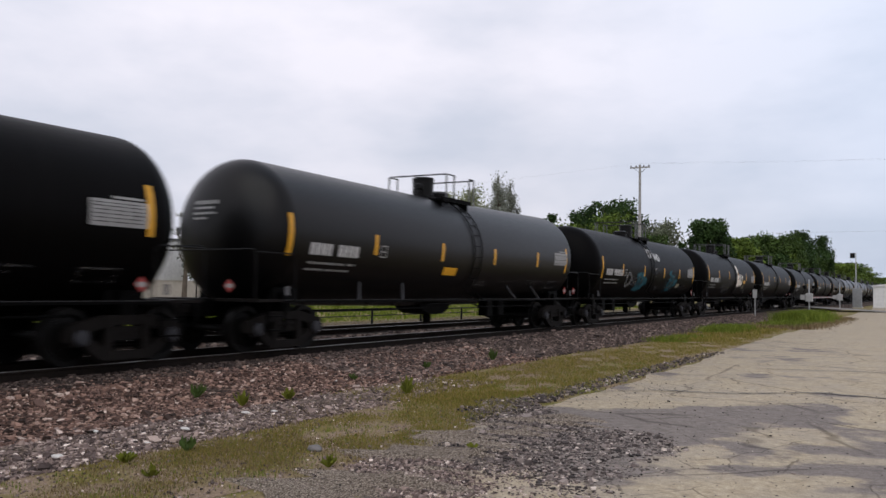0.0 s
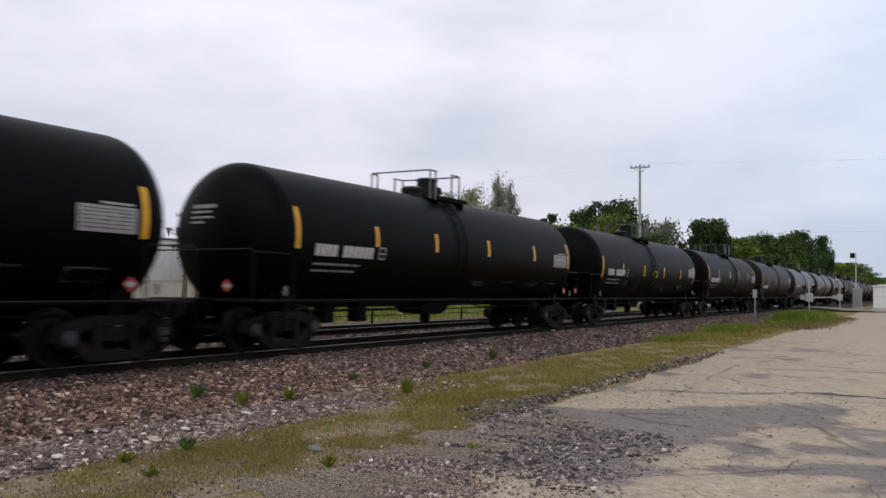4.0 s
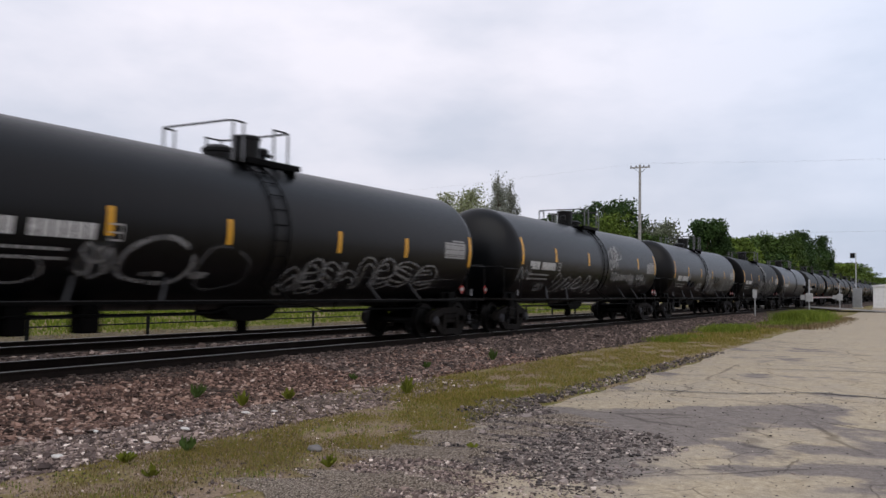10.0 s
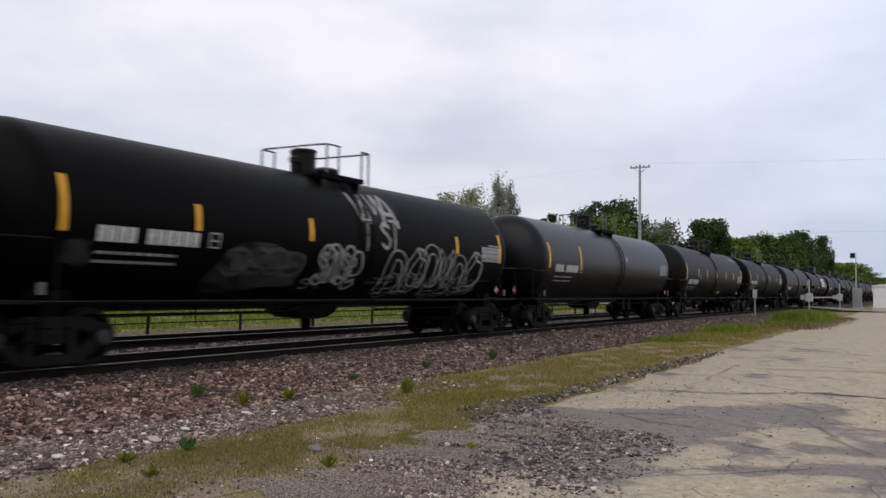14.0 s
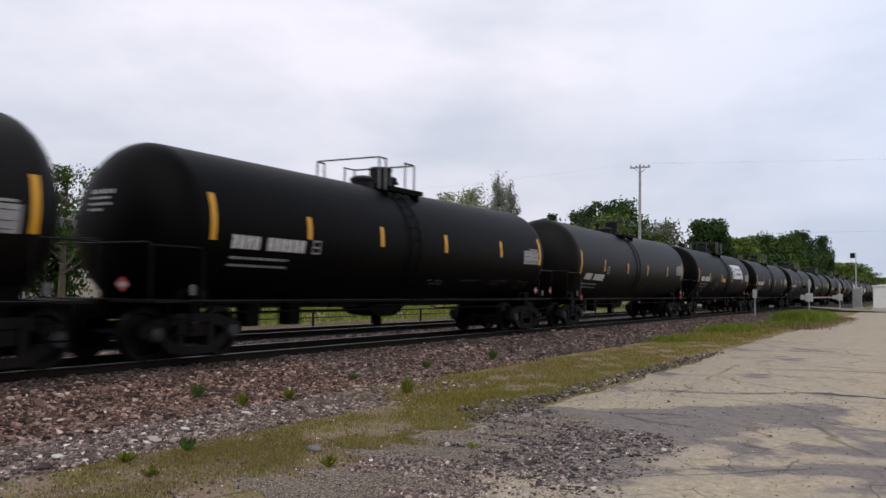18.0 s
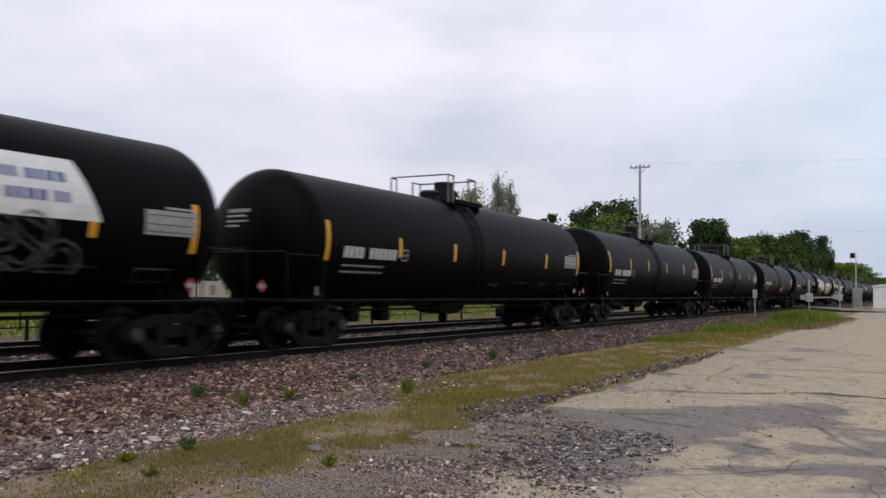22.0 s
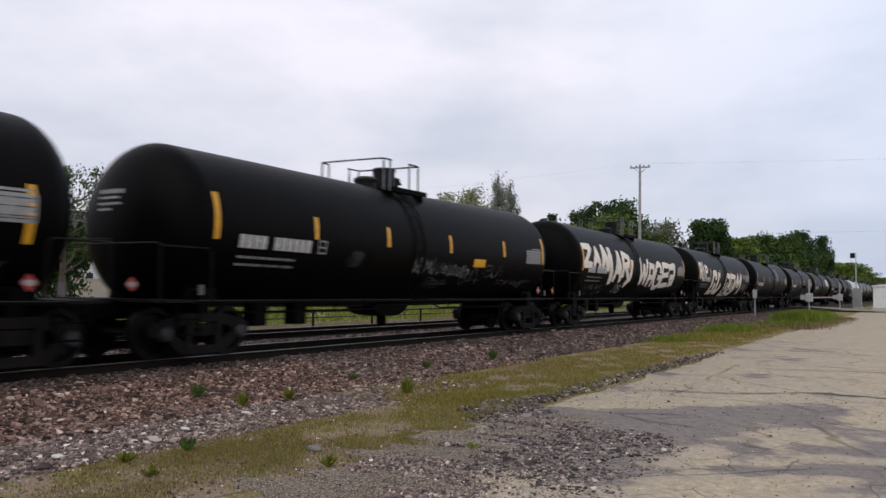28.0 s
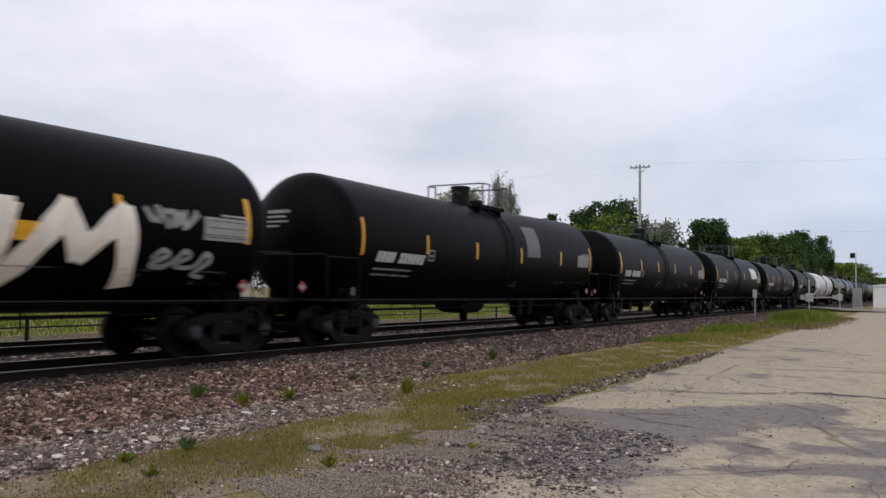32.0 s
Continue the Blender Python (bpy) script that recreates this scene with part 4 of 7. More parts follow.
def brake_cylinder():
    """Brake cylinder with its rod, slung under the sill."""
    s = Shape()
    s.lathe([(0.05, -0.55), (0.17, -0.50), (0.19, -0.44), (0.19, 0.30), (0.21, 0.31), (0.21, 0.38), (0.08, 0.42), (0.035, 0.45), (0.035, 0.95)], 14, "y", (0.85, 0, 0.74))
    return s


def brake_pipe():
    s = Shape()
    s.tube([(0.95, -6.1, 0.80), (0.95, -1.6, 0.80), (0.95, -1.2, 0.9), (0.95, 1.2, 0.9), (0.95, 1.6, 0.80), (0.95, 6.1, 0.80)], 0.022, 5)
    for y in (-5.3, -4.2, -3.1, -2.0, 2.0, 3.0, 4.6, 5.5):
        s.tube([(0.95, y, 0.80), (1.05, y, 1.0)], 0.014, 4)
    return s


def step_iron(sy):
    s = Shape()
    y = sy * 7.75
    for z in (0.45, 0.72):
        s.box(1.32, 1.42, y - 0.24, y + 0.24, z - 0.015, z + 0.015)
    s.box(1.36, 1.40, y - 0.26, y - 0.23, 0.43, 1.0)
    s.box(1.36, 1.40, y + 0.23, y + 0.26, 0.43, 1.0)
    return s


# how far single cars stand from an even spacing
SLACK = {0: -0.22, 1: -0.22, 14: 0.05, 22: -0.08, 13: 0.33, 2: -0.34, 3: -0.3, 4: -0.15, 15: 0.17, 16: 0.13, 19: -0.2, 20: 0.1, 21: -0.22, 23: -0.2, 24: -0.34, 25: -0.27}


def place(n):
    """Where the middle of car n is along the track at 16 s."""
    return 116.22 + PITCH * (n - 18) + SLACK.get(n, -0.3 if n > 25 else 0.0)


STRIPES = (-7.25, -4.45, -1.77, 1.18, 4.39, 7.26)
# cars whose reflectors sit elsewhere, and those that carry them lower
ODD_STRIPES = {0: (-7.25, -4.4, -1.8, 1.3, 7.15), 1: (-7.52, -4.54, -1.49, 1.52, 4.60, 7.05), 2: (-7.13, -4.62, -1.58, 1.62, 4.40, 7.28), 3: (-7.16, -4.40, -1.45, 1.47, 4.17, 7.25), 5: (-7.31, -4.83, -1.83, 1.34, 4.43, 7.14),
               6: (-7.26, -4.59, -1.44, 1.45, 4.63, 7.19), 7: (-7.40, -4.59, -0.96, 1.50, 4.33, 7.07), 8: (-7.27, -4.36, -1.80, 1.48, 4.13, 7.37), 9: (-7.26, -4.57, -1.39, 4.69, 7.26),
               10: (-7.27, -4.60, -1.70, 0.98, 4.28, 7.21), 11: (-7.26, -4.64, -1.56, 4.56, 7.15), 12: (-7.20, -4.3), 13: (-7.28, -4.80, -2.67, -0.26, 2.40, 4.67, 7.30), 14: (-7.14, -4.48, -1.85, 1.12, 4.38, 7.22),
               15: (-7.21, -4.67, -1.76, 1.07, 4.36, 7.11), 16: (-7.24, -4.65, -1.40, 1.72, 5.03, 7.06), 18: (-7.29, -4.63, -2.04, 0.97, 4.24, 7.08), 19: (-7.26, -4.49, -1.88, 1.09, 4.35, 7.17), 20: (-7.2, -4.6, -1.5, 1.62, 4.01, 7.0),
               23: (-7.24, -4.59, -2.05, 0.95, 4.2, 7.08)}
STRIPE_AT = {24: -0.12, 10: -0.10, 22: -0.06, 1: -0.24, 2: -0.26, 3: -0.04, 5: -0.25, 7: -0.28, 8: -0.21, 13: -0.13, 15: -0.22, 16: -0.26, 17: -0.21, 20: -0.28}
# tanks that rise from their middle to both ends
RISE = {1: 0.011, 7: 0.011, 8: 0.003, 9: 0.005, 10: 0.008, 13: 0.006, 14: 0.005, 15: 0.010, 16: 0.003, 20: 0.006, 21: 0.008, 22: 0.008, 24: 0.011}
NARROW = (7, 15, 24, 10)
STRUTTED = (1, 8, 9, 10)
WHEELSETS = []


def truck(car, sy):
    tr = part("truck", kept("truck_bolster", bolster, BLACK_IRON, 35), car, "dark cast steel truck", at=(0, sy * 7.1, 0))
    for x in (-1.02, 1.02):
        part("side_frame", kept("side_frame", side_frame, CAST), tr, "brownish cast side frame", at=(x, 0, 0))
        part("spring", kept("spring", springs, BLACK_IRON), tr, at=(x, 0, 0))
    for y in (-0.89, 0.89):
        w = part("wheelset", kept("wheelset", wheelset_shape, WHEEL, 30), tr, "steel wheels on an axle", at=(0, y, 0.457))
        WHEELSETS.append((w, y))
        part("bearing_cap", kept("bearing_cap", lambda: Shape().lathe([(0.13, 0.0), (0.13, 0.10), (0.10, 0.13), (0.03, 0.135)], 14, "x"), CAP, 35), tr, "dull blue-grey bearing cap", at=(1.06, y, 0.457))


def tank_car(n, colour, flip, label, marks=True, panel=PANEL):
    """One coupled tank car; n counts along the train."""
    paint = TANK[colour]
    SLOPE[0] = RISE.get(n, 0.0)
    car = thing("tank_car", None, label, "tank car", "tank cars of the train")
    car.location = (RAIL_X, place(n) - travelled(0.0), 0.0)
    tank = part("tank", kept("tank", tank_shape, paint, 30), car, colour + " painted tank")
    spots = ODD_STRIPES.get(n, STRIPES)
    drop = STRIPE_AT.get(n, 0.0)
    for i, y in enumerate(spots):
        tall = i in (0, len(spots) - 1) or n == 12
        wd = 0.042 if n in NARROW else 0.055
        me = kept("%s_stripe_%.2f_%.2f_%.3f" % ("tall" if tall else "short", drop, y, wd), (lambda: patch(y - wd, y + wd, -0.27 + drop, 0.58 + drop, 0.0, 0.006, 6)) if tall else (lambda: patch(y - wd, y + wd, -0.10 + drop, 0.36 + drop, 0.0, 0.006, 3)), YELLOW)
        part("reflector", me, car, "yellow reflective stripe")
    if marks:
        v = n % 5
        low = {7: 0.30, 15: 0.30, 13: 0.22, 24: 0.12, 1: 0.06, 10: 0.10}.get(n, 0.0)
        lean = 0.07 if n in NARROW else 0.0
        off = -0.22 if n == 1 else 0.0
        tail = 4 if n == 1 else 6
        part("lettering", kept("mark_%.2f_%.2f_%d" % (low, lean, tail), lambda: signs([(-6.65 + off, 4), (-5.70 + off, tail)], -0.39 - low, -0.14 - low, 0.19, lean), WHITE), tank, "row of white stencil bars")
        part("lettering", kept("small_mark_%d_%.2f" % (n % 3, low), lambda: bars([(-6.63 + off, -5.03 + off, -0.59 - low, -0.54 - low, 0.14), (-6.63 + off, -5.03 + off, -0.74 - low, -0.69 - low, 0.11)], n % 3 + 20), PANEL), tank, "rows of small white stencil bars")
        part("stencil_square", kept("stencil_square", lambda: bars([(-4.36, -4.10, -0.39, -0.36, 0.3), (-4.36, -4.10, -0.27, -0.24, 0.3), (-4.36, -4.10, -0.14, -0.11, 0.3), (-4.36, -4.33, -0.39, -0.11, 0.05), (-4.13, -4.10, -0.39, -0.11, 0.05)], 3), PANEL), tank)
        part("lettering", kept("low_mark", lambda: bars([(0.55, 1.35, -0.90, -0.84, 0.3), (0.75, 1.35, -1.0, -0.94, 0.3), (2.3, 3.4, -0.86, -0.83, 1.2), (4.3, 5.4, -0.86, -0.81, 0.5), (4.3, 4.9, -0.97, -0.92, 0.5)], 4), SPRAY_DIM), tank, "thin white stencil bars")
        part("stencil_frame", kept("stencil_frame", lambda: bars([(6.0, 6.75, -0.86, -0.82, 0.8), (6.0, 6.75, -1.12, -1.08, 0.8), (6.0, 6.05, -1.12, -0.82, 0.06), (6.70, 6.75, -1.12, -0.82, 0.06)], 5), SPRAY_DIM), tank)
    dp = {7: 0.10, 13: -0.16, 0: 0.10}.get(n, 0.0)
    part("data_panel", kept("data_panel_%.2f" % dp, lambda: patch(6.00, 7.08, -0.25 + dp, 0.16 + dp, 0.0, 0.006, 4), panel), tank, "pale panel with dark lines")
    part("data_panel", kept("panel_head_%.2f" % dp, lambda: patch(6.42, 7.02, 0.185 + dp, 0.225 + dp, 0.0, 0.006, 1), panel), tank, "narrow pale strip above the panel")
    rows = ((-0.19, -0.13, -0.07, -0.01, 0.05, 0.10), (-0.20, -0.08, 0.07), (-0.20, -0.16, -0.03, 0.09))[n % 3]
    part("data_line", kept("data_line_%.2f_%d" % (dp, n % 3), lambda: bars([(6.05, 7.03, a + dp, a + dp + 0.014, 0.3) for a in rows], 6, 0.010), INK), tank)
    part("lettering", kept("head_mark", head_bars, PANEL), tank, "rows of white stencil bars")
    # fittings on top
    s = -1 if flip else 1
    mid = {1: -0.07, 2: 0.35, 7: -0.5, 8: 0.16, 13: 0.45, 15: 0.5, 14: 0.24, 19: 0.23, 22: 0.25, 23: 0.15}.get(n, 0.20 if s > 0 else -0.05)
    part("dome", kept("dome", dome_shape, DOME_BLACK, 35), car, "black manway dome", at=(0, mid, 0))
    part("valve_box", kept("valve_box", valve_shape, DOME_BLACK, 35), car, at=(0, mid - 0.82 * s, 0))
    part("vent_pipe", kept("vent_pipe", vent_shape, DOME_BLACK, 35), car, at=(0.1, mid + (0.42 if colour != "brown" else -2.15) * s, 0))
    part("platform", kept("platform", platform_shape, BLACK_IRON), car, "black steel grating walkway", at=(0, -0.10 * s, 0))
    part("guard_rail", kept("guard_a%d" % s, lambda: guard(-1.25 * s, 0.36 * s), DARK_RAIL), car, "dark bent hand rail")
    part("guard_rail", kept("guard_b%d" % s, lambda: guard(0.42 * s, -0.50 * s), DARK_RAIL), car, "dark bent hand rail")
    pm = kept("dark_guard_post", lambda: post(0, 0), DARK_RAIL) if colour == "brown" else kept("guard_post", lambda: post(0, 0), GALV)
    for y in (-1.20, -0.92, -0.04, 0.39):
        for x in (-0.94, 0.94):
            part("guard_post", pm, car, "dark painted post" if colour == "brown" else "pale galvanised post", at=(x, y * s, 0))
    ly = {8: -0.62, 10: -0.78, 22: -0.88, 23: -0.80}.get(n, 0.20 if flip else -0.62)
    for y in (ly, ly + 0.44):
        part("ladder_rail", kept("ladder_rail", lambda: ladder_stringer(0.0), BLACK_IRON), car, at=(0, y, 0))
    rm = [kept("rung_%d" % k, (lambda k=k: rung(0.0, 0.44, 1.65 - 0.30 * k)), BLACK_IRON) for k in range(9)]
    for me in rm:
        part("rung", me, car, at=(0, ly, 0))
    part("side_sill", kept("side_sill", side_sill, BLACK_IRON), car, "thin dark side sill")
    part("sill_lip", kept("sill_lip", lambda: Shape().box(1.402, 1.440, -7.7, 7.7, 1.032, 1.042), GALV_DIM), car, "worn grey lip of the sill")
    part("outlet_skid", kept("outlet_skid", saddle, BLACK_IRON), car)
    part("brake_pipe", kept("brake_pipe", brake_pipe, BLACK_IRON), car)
    if n in (0, 13, 18):
        part("brake_cylinder", kept("brake_cylinder", brake_cylinder, BLACK_IRON, 35), car, at=(0, -5.0, 0))
    for k in () if n in (3, 9, 11) else (2, 3) if flip else (0, 1):
        part("brake_gear", kept("brake_gear_%d" % k, (lambda k=k: brake_gear(k)), BLACK_IRON), car)
    for sy in (-1, 1):
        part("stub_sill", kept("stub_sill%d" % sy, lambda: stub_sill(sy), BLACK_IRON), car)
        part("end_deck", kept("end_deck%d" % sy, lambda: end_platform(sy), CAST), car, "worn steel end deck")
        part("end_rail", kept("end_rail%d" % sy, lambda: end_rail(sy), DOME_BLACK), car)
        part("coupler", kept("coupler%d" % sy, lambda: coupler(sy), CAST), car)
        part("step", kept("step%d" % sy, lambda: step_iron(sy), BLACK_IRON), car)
        pl = part("placard", kept("placard", placard, RED), car, "red and white diamond placard", at=(1.44, {7: 6.3, 13: 5.75}.get(n, 7.05), 1.30) if sy > 0 else (0.80, -8.47, 1.30))
        part("placard_band", kept("placard_band", lambda: Shape().box(0.012, 0.016, -0.085, 0.085, -0.04, 0.04), PANEL), pl)
        part("card_plate", kept("card_plate", lambda: Shape().box(0, 0.012, -0.05, 0.05, -0.09, 0.09), GREY_PATCH), car, "small grey card plate", at=(1.46, sy * 7.55, 1.22))
        hose = [(0.25, sy * 8.75, 0.95), (0.42, sy * 8.9, 0.62), (0.34, sy * 9.02, 0.52), (0.2, sy * 9.06, 0.58)]
        part("air_hose", kept("air_hose%d" % sy, lambda: Shape().tube(hose, 0.022, 6), BLACK_IRON), car, "hanging rubber air hose")
        truck(car, sy)
    if n in (7, 15):
        for sy in (-1, 1):
            post_bar = part("corner_bar", kept("corner_bar", lambda: Shape().tube([(1.40, 0, 1.0), (1.43, 0, 1.75)], 0.03, 6), GALV_DIM), car, "dull grey corner bar", at=(0, sy * 7.1, 0))
            part("tab", kept("red_tab", lambda: Shape().box(1.40, 1.47, -0.07, 0.07, 0.98, 1.14, 0.01), RED), post_bar, "red painted tab")
    if n in STRUTTED:
        for y in (-4.9, -3.1, 3.1, 4.9):
            part("strut", kept("strut_%d" % (y > 0), lambda: Shape().tube([(1.18, -0.16 if y > 0 else 0.16, 1.42), (1.38, 0.12 if y > 0 else -0.12, 1.02)], 0.035, 5), GALV_DIM), car, "dull grey slanted strut", at=(0, y, 0))
    return car, tank


def extra(tank, name, me, label=""):
    return part(name, me, tank, label)


def yellow_sign(tank, y=1.9, a=-0.72):
    extra(tank, "sign_plate", kept("sign_plate_%s" % y, lambda: patch(y - 0.35, y + 0.35, a - 0.11, a + 0.11, 0.0, 0.006, 2), YELLOW), "small yellow sign plate")


# colour, fittings turned round, label
BLACK_L = "black painted tank car with yellow reflective stripes"
CARS = {
    0: ("black", 0, BLACK_L), 1: ("grey", 1, "dark grey tank car with white stencils and a small yellow plate"),
    2: ("black", 0, "black tank car sprayed with white and teal tags"), 3: ("black", 1, "black tank car with a big white sprayed tag"),
    4: ("black", 0, BLACK_L), 5: ("black", 0, "black tank car with a yellow and white sprayed face"),
    6: ("black", 1, BLACK_L), 7: ("brown", 1, "brownish black tank car with yellow stripes"),
    8: ("blue", 0, "dull blue-grey tank car with faint sprayed outlines"), 9: ("blue", 1, "blue-grey tank car with white sprayed outlines"),
    10: ("grey", 0, "dark grey tank car covered in white tags"), 11: ("black", 1, "black tank car with grey and white sprayed letters"),
    12: ("blue", 1, "plain blue-grey tank car without stripes"), 13: ("brown", 0, "brown-black tank car with a small yellow plate"),
    14: ("black", 0, BLACK_L), 15: ("brown", 0, "brownish black tank car with yellow stripes"),
    16: ("black", 1, "black tank car with a slanted white banner"), 17: ("black", 0, BLACK_L), 18: ("black", 0, BLACK_L),
    19: ("black", 0, BLACK_L), 20: ("black", 0, "dark tank car with a beige sprayed tag"),
    21: ("black", 0, "black tank car with faint tags and a yellow plate"), 22: ("black", 0, "black tank car with huge white sprayed letters"),
    23: ("black", 0, "black tank car with tall white sprayed letters"), 24: ("black", 1, "black tank car with a grey paint patch"),
    25: ("black", 0, "black tank car with faint grey tags"), 26: ("black", 0, "black tank car with a white banner"),
    27: ("black", 1, "black tank car with pale tags"), 28: ("black", 0, BLACK_L), 29: ("white", 0, "weathered white tank car"),
    30: ("grey", 0, "dark grey tank car"), 31: ("blue", 0, "dull blue-grey tank car"), 32: ("black", 1, BLACK_L),
}
# small yellow plates: along the car, arc
PLATES = {1: (-0.95, -0.60), 3: (3.46, -0.28), 13: (1.75, -1.06), 16: (-0.73, -0.26), 20: (1.41, -0.68), 21: (2.88, -0.33)}
